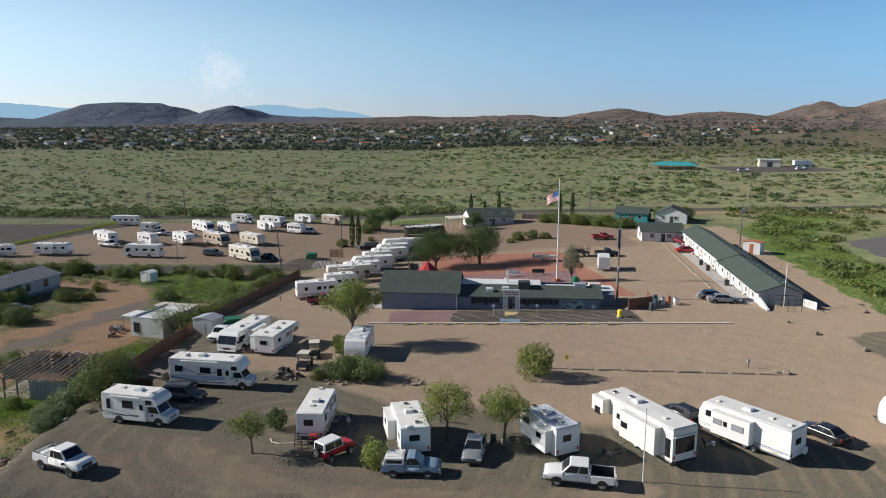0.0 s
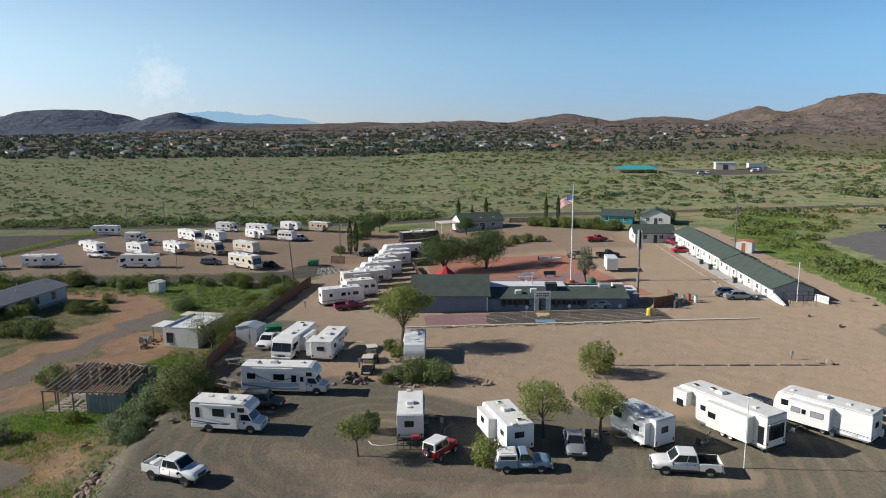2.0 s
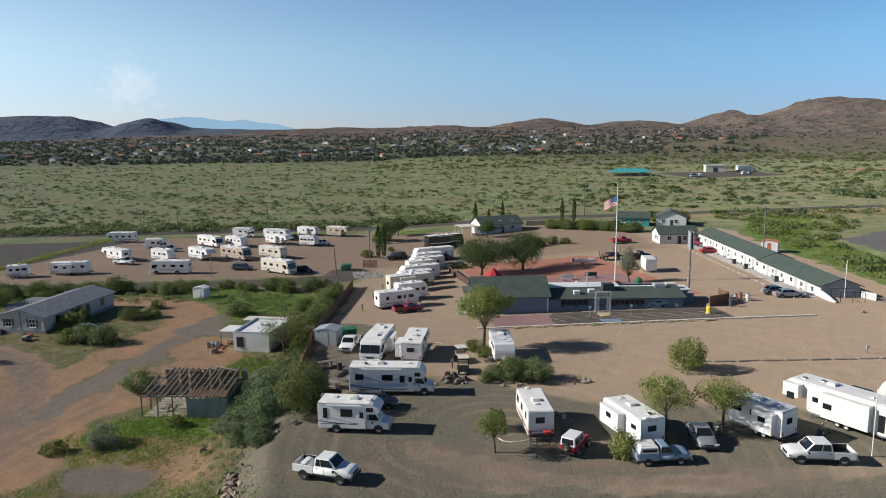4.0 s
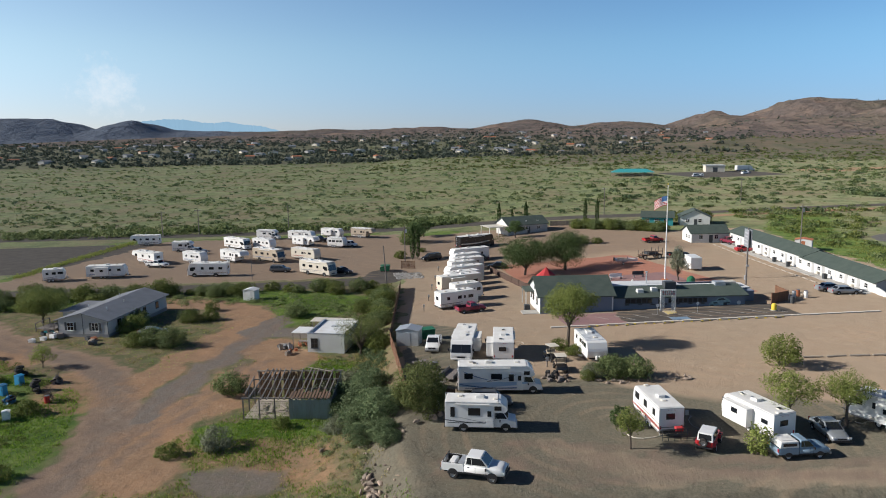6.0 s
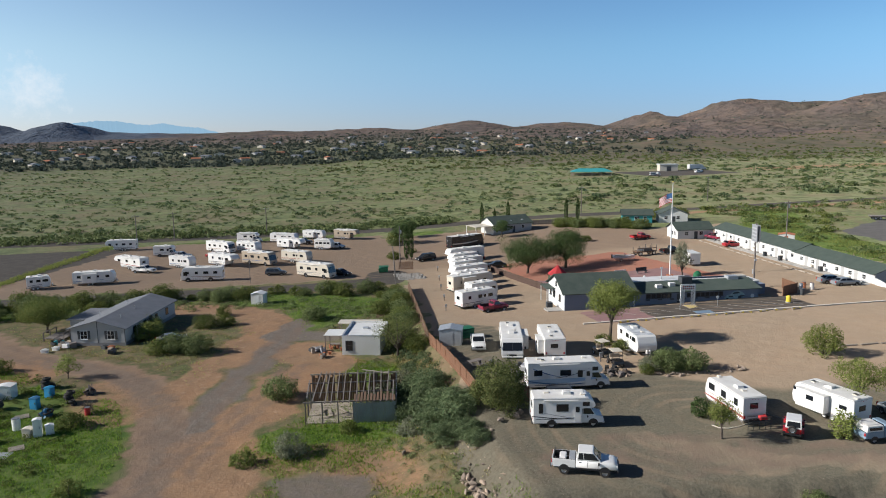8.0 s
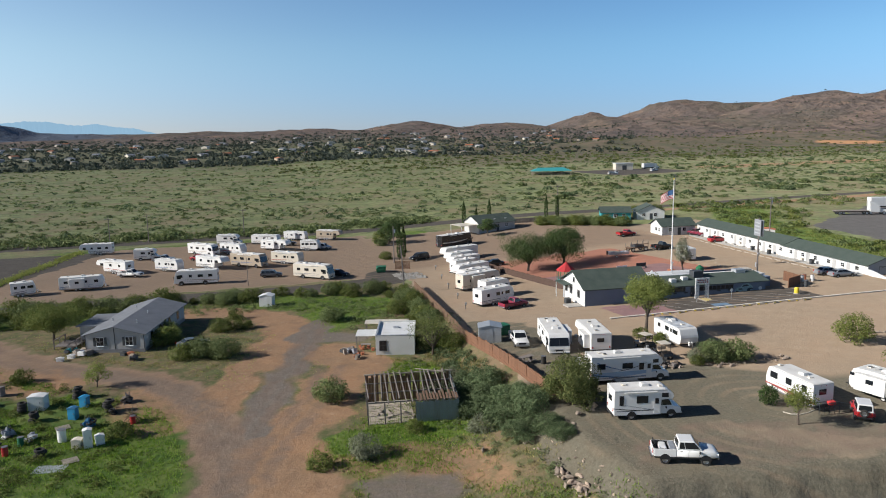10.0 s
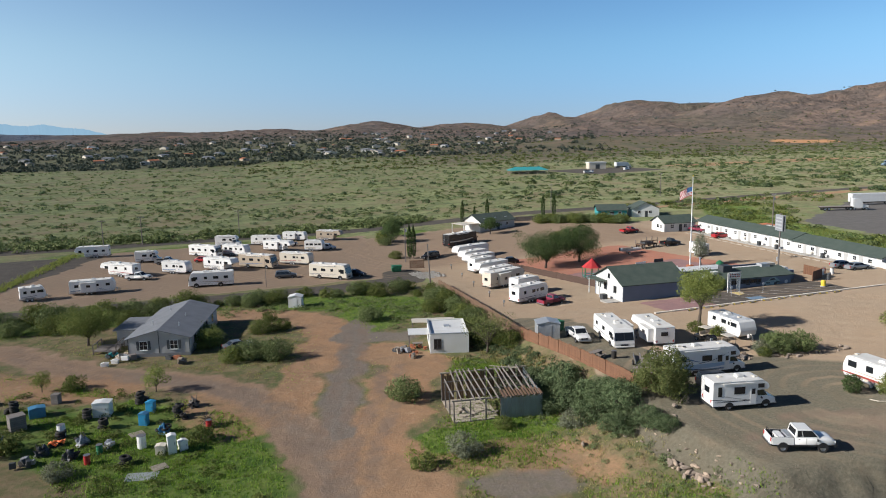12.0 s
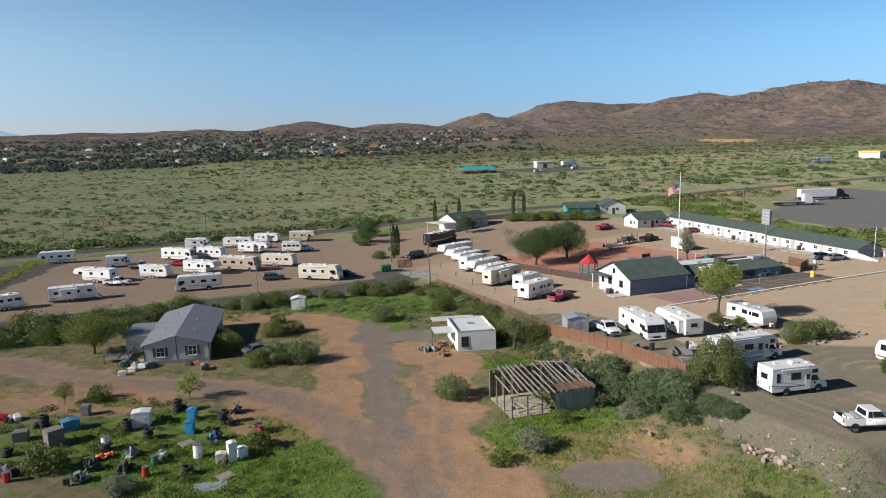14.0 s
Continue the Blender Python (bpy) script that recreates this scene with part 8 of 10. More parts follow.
scrub_b = place(shrub_kind(32, 2.4, 2.0, "leaf_grey", 3000, 0.12, "rounded grey-green desert shrub on bare soil", "desert_shrub", 6), -41.5, 79.5)
scrub_c = place(shrub_kind(33, 1.8, 1.6, "leaf_bush", 2000, 0.11, "low yellow-green shrub among grass", "low_shrub", 5), -62.4, 126.2)
scrub_d = place(shrub_kind(34, 3.2, 2.6, "leaf_bush", 4200, 0.13, "tall leafy green shrub in rough grass", "tall_shrub", 6), -35.8, 99.0)

GREENS = (  # kind, east, north, size
    (scrub_b, -38.4, 83.8, 0.8), (scrub_b, -40.0, 68.5, 0.6),
    (scrub_d, -34.6, 93.8, 0.85), (scrub_d, -35.6, 103.5, 1.0), (scrub_a, -33.6, 108.8, 1.0), (scrub_d, -33.6, 113.0, 0.95), (scrub_a, -33.0, 118.0, 0.95), (scrub_d, -32.6, 123.0, 0.9), (scrub_a, -32.0, 128.0, 0.9), (scrub_d, -31.6, 133.5, 0.8), (scrub_c, -36.2, 112.0, 1.1), (scrub_c, -36.5, 121.0, 1.1),
    (scrub_a, -47.6, 119.0, 0.75), (scrub_d, -41.0, 137.0, 0.7), (scrub_a, -36.5, 139.0, 0.8), (scrub_c, -34.0, 141.0, 0.9), (scrub_a, -44.5, 140.5, 0.75), (scrub_c, -50.0, 141.0, 0.9),
    (scrub_b, -51.8, 68.2, 0.72), (scrub_c, -46.0, 72.0, 0.6), (scrub_c, -56.0, 67.0, 0.7), (scrub_c, -70.5, 65.5, 0.7),
    (scrub_a, -67.4, 106.2, 0.85), (scrub_a, -64.4, 104.6, 0.8), (scrub_c, -70.0, 106.0, 1.0), (scrub_d, -72.3, 114.6, 0.8), (scrub_a, -72.6, 118.0, 0.75), (scrub_d, -64.8, 118.8, 0.65), (scrub_c, -61.5, 119.5, 0.8),
    (scrub_d, -79.6, 142.0, 0.75), (scrub_a, -84.0, 141.5, 0.9), (scrub_d, -88.0, 140.2, 0.9), (scrub_a, -93.5, 140.8, 0.9), (scrub_d, -99.0, 142.5, 0.9), (scrub_a, -104.0, 140.0, 0.9), (scrub_d, -73.0, 143.0, 0.7), (scrub_a, -67.0, 141.5, 0.6), (scrub_d, -60.5, 139.0, 0.6), (scrub_a, -62.5, 141.5, 0.7), (scrub_d, -95.0, 133.0, 0.8), (scrub_a, -101.0, 134.0, 0.8), (scrub_d, -84.0, 133.5, 0.7), (scrub_a, -109.0, 143.0, 1.0), (scrub_d, -115.0, 140.0, 1.0),
    (scrub_c, -93.2, 86.4, 1.1), (scrub_b, -87.2, 78.8, 0.6), (scrub_c, -74.8, 81.8, 0.8), (scrub_a, -95.0, 74.0, 0.9), (scrub_c, -88.4, 102.4, 0.8),
    (scrub_c, -43.0, 51.0, 0.6), (scrub_c, -30.0, 43.6, 0.75), (scrub_a, -14.0, 44.0, 0.5), (scrub_a, -25.5, 43.2, 0.5), 
    (scrub_a, -10.4, 71.6, 0.8), (scrub_a, -7.8, 71.2, 0.85), (scrub_b, -12.2, 72.4, 0.7), (scrub_c, -13.2, 71.2, 0.6), (scrub_a, -9.4, 73.4, 0.7), (scrub_c, -11.6, 80.5, 0.7), (scrub_c, -12.5, 83.5, 0.8),
    (scrub_d, 33.0, 203.0, 1.0), (scrub_d, 37.5, 199.5, 1.0), (scrub_a, 42.0, 197.0, 1.0), (scrub_d, 45.5, 194.0, 1.0), (scrub_d, 30.0, 207.0, 0.9), (scrub_a, 48.0, 190.5, 0.9), (scrub_d, 70.0, 206.0, 1.3), (scrub_d, 66.0, 210.0, 1.2),
    (scrub_d, 19.0, 176.0, 0.7), (scrub_a, 22.5, 178.0, 0.8), (scrub_d, 25.5, 176.5, 0.6), (scrub_c, 16.5, 172.5, 0.7), (scrub_d, -25.4, 178.0, 0.7), (scrub_d, -20.5, 205.0, 1.1), (scrub_a, -22.0, 200.0, 0.8), (scrub_c, -19.0, 186.0, 0.7),
)
for i, (kind, x, y, size) in enumerate(GREENS):
    put(kind, x, y, size * (1.0 if x > -38 and 90 < y < 136 else 1.3 if x < -33 else 1.1), (i * 67) % 360, 0.9 + 0.2 * ((i * 13) % 5) / 5)

for i in range(9):
    y = 97.0 + i * 4.6
    put((scrub_d, scrub_a, scrub_d)[i % 3], -35.2 + (y - 97) * 0.105 - (i % 3) * 1.6, y, 0.55 + 0.13 * ((i * 7) % 4), i * 77, 0.8 + 0.12 * (i % 4))
for i in range(15):
    put((scrub_d, scrub_a)[i % 2], 29.5 + i * 1.45, 204.5 - i * 1.05 + (i % 3), 0.85 + 0.1 * ((i * 5) % 4), i * 51)
for i in range(14):
    put((scrub_a, scrub_d, scrub_c)[i % 3], -112.0 + i * 5.3, 141.5 + 2.4 * math.sin(i * 1.9), 0.65 + 0.2 * ((i * 5) % 4), i * 91, 0.75 + 0.1 * (i % 5))
yard_tree = place(tree_kind(41, 5.2, 4.4, 1.2, "leaf_bush", 9000, 0.16, "wide spreading green mesquite tree beside the drive", limbs=9, r0=0.2), -89.0, 122.6)
put(yard_tree, -112.0, 126.0, 0.9, 120)
airy = place(tree_kind(42, 3.2, 1.7, 0.7, "leaf_elm", 1500, 0.12, "small airy thorn tree with thin foliage", limbs=7, r0=0.07), -79.2, 97.6)
put(airy, -92.0, 103.0, 0.8, 60)
place(tree_kind(43, 5.8, 3.6, 1.2, "leaf_olive", 4200, 0.14, "half-bare grey tree with many thin branches", limbs=13, bare=0.3, r0=0.15), -37.2, 95.6)
place(tree_kind(51, 8.0, 6.4, 1.6, "leaf_dark", 12000, 0.18, "broad dark green shade tree beside the plaza", limbs=9, r0=0.25), -1.6, 144.6)
place(tree_kind(52, 8.4, 6.2, 1.9, "leaf_dark", 11500, 0.18, "broad dark green shade tree over the plaza", limbs=9, r0=0.28), 7.6, 146.0)
place(tree_kind(53, 6.6, 1.9, 1.0, "leaf_grey", 3000, 0.15, "narrow grey-green conifer beside the flagpole", limbs=8, r0=0.15), 23.2, 125.0)
place(tree_kind(54, 5.0, 2.8, 1.5, "leaf_dark", 3200, 0.18, "dark round tree before the green-roofed house", limbs=7, r0=0.18), 8.8, 197.0)
place(tree_kind(56, 6.0, 3.5, 1.0, "leaf_dark", 3600, 0.18, "dense dark green tree beside the lot's corner", limbs=8, r0=0.2), -19.4, 202.2)
place(tree_kind(55, 5.6, 3.2, 1.5, "leaf_dark", 3600, 0.18, "dark tree at the corner of the lawn", limbs=7, r0=0.18), -15.8, 213.0)


def cypress(seed, h, label):
    rng = np.random.default_rng(seed)
    t = thing("cypress", pose(0, 0, 0), label, "tree", "slim cypresses")
    part("trunk", tube([(0, 0, -0.3), (0, 0, h * 0.8)], [0.12, 0.03], 6), "bark", t)
    n = 1500
    z = rng.uniform(0.02, 1, n) ** 0.9
    a = rng.uniform(0, 2 * math.pi, n)
    r = 0.62 * np.minimum(1, (1 - z) * 3.2) * np.minimum(1, 0.55 + z * 2) * rng.uniform(0.5, 1, n) ** 0.4
    cr = new("crown", leaf_mesh("crown", np.stack([r * np.cos(a), r * np.sin(a), 0.3 + z * (h - 0.3)], 1), 0.16, "leaf_dark", rng, 2.2))
    cr.parent = t
    return t


cyp = place(cypress(61, 8.2, "slim dark green columnar cypress tree"), 8.6, 218.0)
for x, y, s in ((12.9, 218.4, 0.72), (17.2, 218.0, 0.98), (35.4, 214.5, 0.95), (39.0, 213.8, 0.95), (-22.6, 175.5, 1.05), (-21.2, 176.6, 1.0)):
    put(cyp, x, y, s)


# ---- scrubland and grass, uncounted ----
def scatter(name, label, category, places, sizes, leaf, leaves, leaf_size, seed, flat=0.6):
    """Many small plants joined as one uncounted whole."""
    rng = np.random.default_rng(seed)
    n = len(places)
    d = rng.normal(size=(n, leaves, 3))
    d /= np.linalg.norm(d, axis=2)[..., None]
    d *= rng.uniform(0.35, 1, (n, leaves, 1)) ** 0.5
    d[..., 2] = np.abs(d[..., 2]) * flat + 0.08
    d[..., 0] += 0.5 * rng.uniform(-1, 1, (n, 1)) * (rng.random((n, leaves)) < 0.5)
    z = height(places[:, 0], places[:, 1])
    base = np.stack([places[:, 0], places[:, 1], z], 1)
    pts = base[:, None] + d * sizes[:, None, None]
    s = np.repeat(sizes * leaf_size, leaves)
    me = leaf_mesh(name, pts.reshape(-1, 3), s, leaf, rng, 1.2, d.reshape(-1, 3))
    return tagged(new(name, me), label, category, kind="stuff")


def sprinkle(rng, n, near, far, left=-0.72, right=1.45, wave=60, keep=0.0):
    y = near * (far / near) ** rng.random(n * 3)
    x = y * rng.uniform(left, right, n * 3) - 30
    ok = wobble(x, y, wave, 1.0) + 0.6 * wobble(x, y, wave * 0.37, 2.0) + rng.uniform(-0.9, 0.9, n * 3) > keep
    return np.stack([x, y], 1)[ok][:n]


rg = np.random.default_rng(77)
P = sprinkle(rg, 15500, 236, 800)
ok = ~((P[:, 0] > 88) & (P[:, 1] < 240)) & (np.abs(P[:, 1] - 234 - 0.02 * np.maximum(P[:, 0], 0)) > 7) & ~((P[:, 0] > 156) & (P[:, 0] < 234) & (P[:, 1] > 376) & (P[:, 1] < 462))
P = P[ok]
lot_of = rg.choice(3, len(P), p=[0.58, 0.24, 0.18])
for i, (leaf, label) in enumerate((("leaf_field", "low yellow-green shrubs scattered over the grassland"), ("leaf_scrub", "scattered green desert shrubs over the grassland"), ("leaf_mesq", "scattered grey-green desert shrubs over the grassland"))):
    Q = P[lot_of == i]
    grow = 0.3 + (0.85, 1.1, 1.45)[i] * rg.random(len(Q)) ** 2.0
    far = Q[:, 1] > 340
    scatter("scrub", label, "scrub", Q[far], (grow * (0.85 + Q[:, 1] / 1000))[far], leaf, 16, 0.54, 78 + i, 0.45)
    scatter("scrub", label + ", near the road", "scrub", Q[~far], (grow * 1.15)[~far], leaf, 40, 0.34, 178 + i, 0.52)
P = sprinkle(rg, 420, 222, 620, 0.32, 1.45, 45, 0.45)
P = P[~((P[:, 0] > 88) & (P[:, 0] < 205) & (P[:, 1] < 222)) & (np.abs(P[:, 1] - 234 - 0.02 * np.maximum(P[:, 0], 0)) > 7) & ~((P[:, 0] > 156) & (P[:, 0] < 234) & (P[:, 1] > 376) & (P[:, 1] < 462))]
for k, (leaf, label) in enumerate((("leaf_scrub", "tall green bushes of the grassland beyond the motel"), ("leaf_mesq", "grey-green bushes of the grassland beyond the motel"))):
    scatter("scrub", label, "scrub", P[k::2], 1.2 + 2.4 * rg.random(len(P[k::2])) ** 1.6, leaf, 90, 0.28, 110 + k, 0.5)
P = sprinkle(rg, 1500, 236, 254, -0.72, 0.15, 25, -0.2)
scatter("scrub", "band of lush green shrubs behind the back road", "scrub", P, 0.4 + 2.1 * rg.random(len(P)) ** 2.2, "leaf_scrub", 48, 0.27, 80)
P = sprinkle(rg, 7200, 790, 1900, -0.9, 0.6, 130, -0.25)
P = P[rg.random(len(P)) < 1.05 - 1.1 * np.clip(P[:, 0] / P[:, 1] + 0.05, 0, 0.8)]
scatter("far_trees", "dark trees and shrubs among the distant town", "trees", P, rg.uniform(1.6, 4.6, len(P)), "leaf_far", 13, 0.7, 81, 0.85)
P = sprinkle(rg, 3400, 560, 1400, 0.02, 1.5, 110, -0.35)
scatter("far_scrub", "green scrub on the low slopes", "scrub", P, rg.uniform(0.9, 3.0, len(P)), "leaf_olive", 14, 0.55, 82, 0.45)
P = sprinkle(rg, 5200, 1300, 3600, -0.9, 1.6, 300, -0.5)
P = P[~((P[:, 0] / P[:, 1] < -0.1) & (P[:, 1] > 1900))]
scatter("hill_scrub", "dark shrubs dotting the brown hills", "scrub", P, rg.uniform(1.2, 3.6, len(P)), "leaf_far", 7, 0.9, 83, 0.5)


def tufts(name, label, leaf, places, hgt, blades, seed):
    rng = np.random.default_rng(seed)
    n = len(places)
    z = height(places[:, 0], places[:, 1])
    base = np.stack([places[:, 0], places[:, 1], z], 1)[:, None]
    off = rng.normal(scale=0.16, size=(n, blades, 3)) * np.array([1, 1, 0])
    lean = rng.normal(scale=0.35, size=(n, blades, 3)) * np.array([1, 1, 0])
    hh = (hgt * rng.uniform(0.5, 1.3, (n, blades)))[..., None]
    side = rng.normal(size=(n, blades, 3)) * np.array([1, 1, 0])
    side /= np.linalg.norm(side, axis=2)[..., None] + 1e-9
    side *= 0.03 + 0.045 * hh
    a, b, c = base + off - side, base + off + side, base + off + lean * hh + np.array([0, 0, 1]) * hh
    co = np.stack([a, b, c], 2).reshape(-1, 3)
    k = n * blades
    me = bpy.data.meshes.new(name)
    me.vertices.add(3 * k)
    me.vertices.foreach_set("co", co.astype(np.float32).ravel())
    me.loops.add(3 * k)
    me.loops.foreach_set("vertex_index", np.arange(3 * k, dtype=np.int32))
    me.polygons.add(k)
    me.polygons.foreach_set("loop_start", np.arange(0, 3 * k, 3, dtype=np.int32))
    me.update()
    me.materials.append(M[leaf])
    return tagged(new(name, me), label, "grass", kind="stuff")


def zone_points(rng, pts, r, n):
    """Random places within r of a chain of survey points."""
    out = []
    for _ in range(n):
        i = rng.integers(len(pts) - 1)
        q = rng.random()
        a, d = rng.uniform(0, 2 * math.pi), r * math.sqrt(rng.random())
        out.append(((pts[i][0] * (1 - q) + pts[i + 1][0] * q + d * math.cos(a)) * S, (pts[i][1] * (1 - q) + pts[i + 1][1] * q + d * math.sin(a)) * S))
    return np.array(out)


def on_truck_lot(P):
    u, v = P[:, 0] / S, P[:, 1] / S
    return (u > 81 + 0.2 * (v - 130)) & (v < 158 + 0.567 * (u - 87.5)) & (v > 123) & (u < 190)


def off_track(P):
    u, v = P[:, 0] / S, P[:, 1] / S
    bad = np.maximum.reduce([capsule(u, v, TRACK, 3.8), capsule(u, v, [(-47, 96), (-44, 89), (-49, 84), (-51, 77), (-56, 71), (-58, 64), (-54, 60)], 3.4), capsule(u, v, [(-68, 126), (-58, 124), (-53, 118), (-50, 107), (-53, 96), (-57, 77)], 3.4), capsule(u, v, [(-47.2, 57.5), (-45, 56.5)], 2.6)])
    return P[bad < 0.4]


P = off_track(zone_points(rg, [(-72, 62), (-72, 78), (-80, 90), (-94, 94)], 11, 12500))
P = P[(P[:, 1] < 86 + 3 * wobble(P[:, 0], P[:, 1], 11, 0.3)) | (wobble(P[:, 0], P[:, 1], 7, 1.3) > 0.28)]
tufts("grass", "lush green grass and weeds of the yard", "grass", P, 0.2, 4, 91)
P = off_track(np.concatenate([zone_points(rg, [(-38, 74), (-44, 66), (-52, 60)], 7, 4200), zone_points(rg, [(-46, 112), (-38, 122), (-52, 130), (-86, 131), (-104, 131)], 8, 5200), zone_points(rg, [(-36, 84), (-42, 88)], 3, 900), zone_points(rg, [(-42, 52), (-38, 46), (-20, 40)], 5, 2600)]))
P = P[(P[:, 0] < -34) | (P[:, 1] < 44.5)]
tufts("grass", "patchy green grass round the sheds and bank", "grass", P, 0.19, 4, 92)
P = zone_points(rg, [(66, 98), (70, 118), (75, 140), (80, 165), (96, 185), (112, 195)], 12, 11000)
P = P[(P[:, 0] > 64 + 0.17 * (P[:, 1] - 97)) & (wobble(P[:, 0], P[:, 1], 17, 0.4) + 0.7 * wobble(P[:, 0], P[:, 1], 6, 1.4) > -0.15)]
P = P[~on_truck_lot(P)]
tufts("weeds", "tall yellow-green weeds beside the motel", "leaf_elm", P, 0.42, 3, 93)
P = zone_points(rg, [(67, 100), (74, 130), (80, 165), (104, 190), (90, 206), (160, 205)], 14, 900)
P = P[~on_truck_lot(P)]
P = P[(P[:, 0] > 66 + 0.17 * (P[:, 1] - 97)) & (wobble(P[:, 0], P[:, 1], 23, 2.4) > -0.3)]
for k, (leaf, label) in enumerate((("leaf_scrub", "green shrubs in the weedy field beside the motel"), ("leaf_bush", "yellow-green bushes in the weedy field beside the motel"))):
    Q = P[k::2]
    scatter("scrub", label, "scrub", Q, 0.3 + 2.0 * rg.random(len(Q)) ** 2.2, leaf, 56, 0.24, 94 + k)
P = off_track(zone_points(rg, [(-120, 100), (-95, 108), (-70, 110), (-60, 95), (-45, 75)], 16, 3600))
P = P[P[:, 0] < -37]
tufts("grass", "thin dry grass on the bare yard", "weed", P, 0.16, 3, 95)

# thin weeds over the rough ground of bank, tracks' edges and sheds
P = zone_points(rg, [(-58, 55), (-50, 60), (-44, 60), (-38, 52), (-36, 62), (-40, 72), (-38, 86), (-44, 90)], 7, 5200)
P = off_track(P)
P = P[(P[:, 0] < -35.5) & (wobble(P[:, 0], P[:, 1], 5.5, 0.9) + 0.6 * wobble(P[:, 0], P[:, 1], 2.1, 0.2) > -0.05)]
tufts("weeds", "patches of low dry weeds on the bank", "weed_dry", P, 0.17, 4, 96)
P = zone_points(rg, [(-100, 112), (-84, 106), (-74, 100), (-64, 97), (-60, 106), (-64, 116)], 6, 3000)
P = off_track(P)
P = P[wobble(P[:, 0], P[:, 1], 5.5, 2.9) > -0.1]
tufts("weeds", "straw-coloured weeds before the grey house", "weed_dry", P, 0.18, 4, 97)
Q = zone_points(rg, [(-75, 64), (-74, 78), (-82, 88), (-96, 90)], 8, 260)
scatter("weeds", "clumps of tall weeds in the yard grass", "grass", Q, rg.uniform(0.25, 0.75, len(Q)), "leaf_bush", 90, 0.19, 98, 0.7)
Q = zone_points(rg, [(-100, 128), (-84, 130), (-60, 130), (-40, 122), (-38, 108)], 6, 420)
scatter("weeds", "low bushes in the rough grass behind the house", "scrub", Q, rg.uniform(0.25, 0.9, len(Q)), "leaf_scrub", 90, 0.19, 99, 0.7)
Q = zone_points(rg, [(-37, 88), (-41, 80), (-39, 68), (-37, 58), (-36, 48)], 2.6, 150)
Q = Q[Q[:, 0] < -35]
scatter("weeds", "low green weeds at the foot of the bank", "scrub", Q, rg.uniform(0.2, 0.6, len(Q)), "leaf_field", 90, 0.19, 100, 0.7)
P = np.array([(mix(-113.5, -102.5, q), mix(170, 222, q)) for q in rg.random(900)]) + rg.normal(scale=0.9, size=(900, 2))
tufts("weeds", "strip of yellow-green weeds between lot and asphalt", "weed", P, 0.55, 5, 101)
Q = zone_points(rg, [(-33.2, 79), (-34.2, 86), (-33.8, 94)], 1.7, 110)
Q = Q[Q[:, 0] < -34.2]
scatter("weeds", "dry brush and weeds below the wooden fence", "scrub", Q, rg.uniform(0.3, 0.9, len(Q)), "leaf_mesq", 90, 0.19, 120, 0.8)
Q = zone_points(rg, [(-33.4, 78), (-34.4, 86), (-34, 95)], 1.8, 900)
Q = Q[Q[:, 0] < -34]
tufts("weeds", "straw-coloured weeds below the wooden fence", "weed_dry", Q, 0.28, 4, 121)

# ---- distance: town, far buildings, truck stop, blue ranges ----
def town_house(w, d, h, wall, roof):
    t = thing("town_house", pose(0, 0, -50), "small distant town house with low gabled roof", "house", "houses of the distant town")
    bm = extrude([(-w / 2, -2), (w / 2, -2), (w / 2, h), (0, h + w * 0.14), (-w / 2, h)], 0, d)
    part("wall", bm, wall, t)
    r = extrude([(-w / 2 - 0.6, h - 0.1), (0, h + w * 0.14 + 0.03), (w / 2 + 0.6, h - 0.1), (w / 2 + 0.6, h + 0.1), (0, h + w * 0.14 + 0.25), (-w / 2 - 0.6, h + 0.1)], -0.5, d + 0.5)
    part("roof", r, roof, t)
    part("window", box(-w * 0.3, -w * 0.05, -0.04, 0.0, 1.0, 2.2), "glass", t)
    return t


KINDS = [town_house(9, 12, 2.8, "wall_grey", "roof_grey"), town_house(10, 8, 2.8, "wall_grey", "roof_grey"), town_house(8, 11, 2.8, "rv_tan", "pot"), town_house(12, 9, 3.0, "rv_cream", "roof_grey"), town_house(7, 7, 2.7, "rv_tan", "roof_grey")]
rt = random.Random(17)
for i in range(150):
    y = 850 * 2.1 ** rt.random()
    x = y * (rt.uniform(-0.75, 0.25) if i % 5 else rt.uniform(0.1, 0.52))
    if wobble(x, y, 190, 0.9) < -0.25:
        x += 60
    copy_thing(KINDS[rt.randrange(5)], at(x, y, rt.uniform(0, 180)))
for k in KINDS:
    k.matrix_basis = at(rt.uniform(-500, 200), rt.uniform(850, 1200), rt.uniform(0, 180))

sh = thing("shade_shelter", at(137, 424, -20), "long low shelter with bright teal roof in the scrubland", "shelter")
bm = bmesh.new()
lo, hi = [bm.verts.new(p) for p in ((-13, -5.6, 2.6), (13, -5.6, 2.6), (13, 5.6, 2.6), (-13, 5.6, 2.6))], [bm.verts.new(p) for p in ((-8, 0, 4.6), (8, 0, 4.6))]
for f in ((lo[0], lo[1], hi[1], hi[0]), (lo[1], lo[2], hi[1]), (lo[2], lo[3], hi[0], hi[1]), (lo[3], lo[0], hi[0]), lo[::-1]):
    bm.faces.new(f)
part("roof", bm, "teal", sh)
for x in (-12, -6, 0, 6, 12):
    for y in (-5.0, 5.0):
        part("post", box(x - 0.2, x + 0.2, y - 0.2, y + 0.2, -1, 2.7), "rv_tan", sh)
part("wall", box(-12.5, 12.5, 4.6, 4.9, -1, 1.4), "rv_tan", sh)
dep = thing("depot_building", at(204, 449, -15), "cream depot building beside an asphalt yard", "building")
part("wall", box(-6, 6, -4, 4, -1, 4.2), "rv_cream", dep)
part("roof", box(-6.4, 6.4, -4.4, 4.4, 4.2, 4.6), "roof_white", dep)
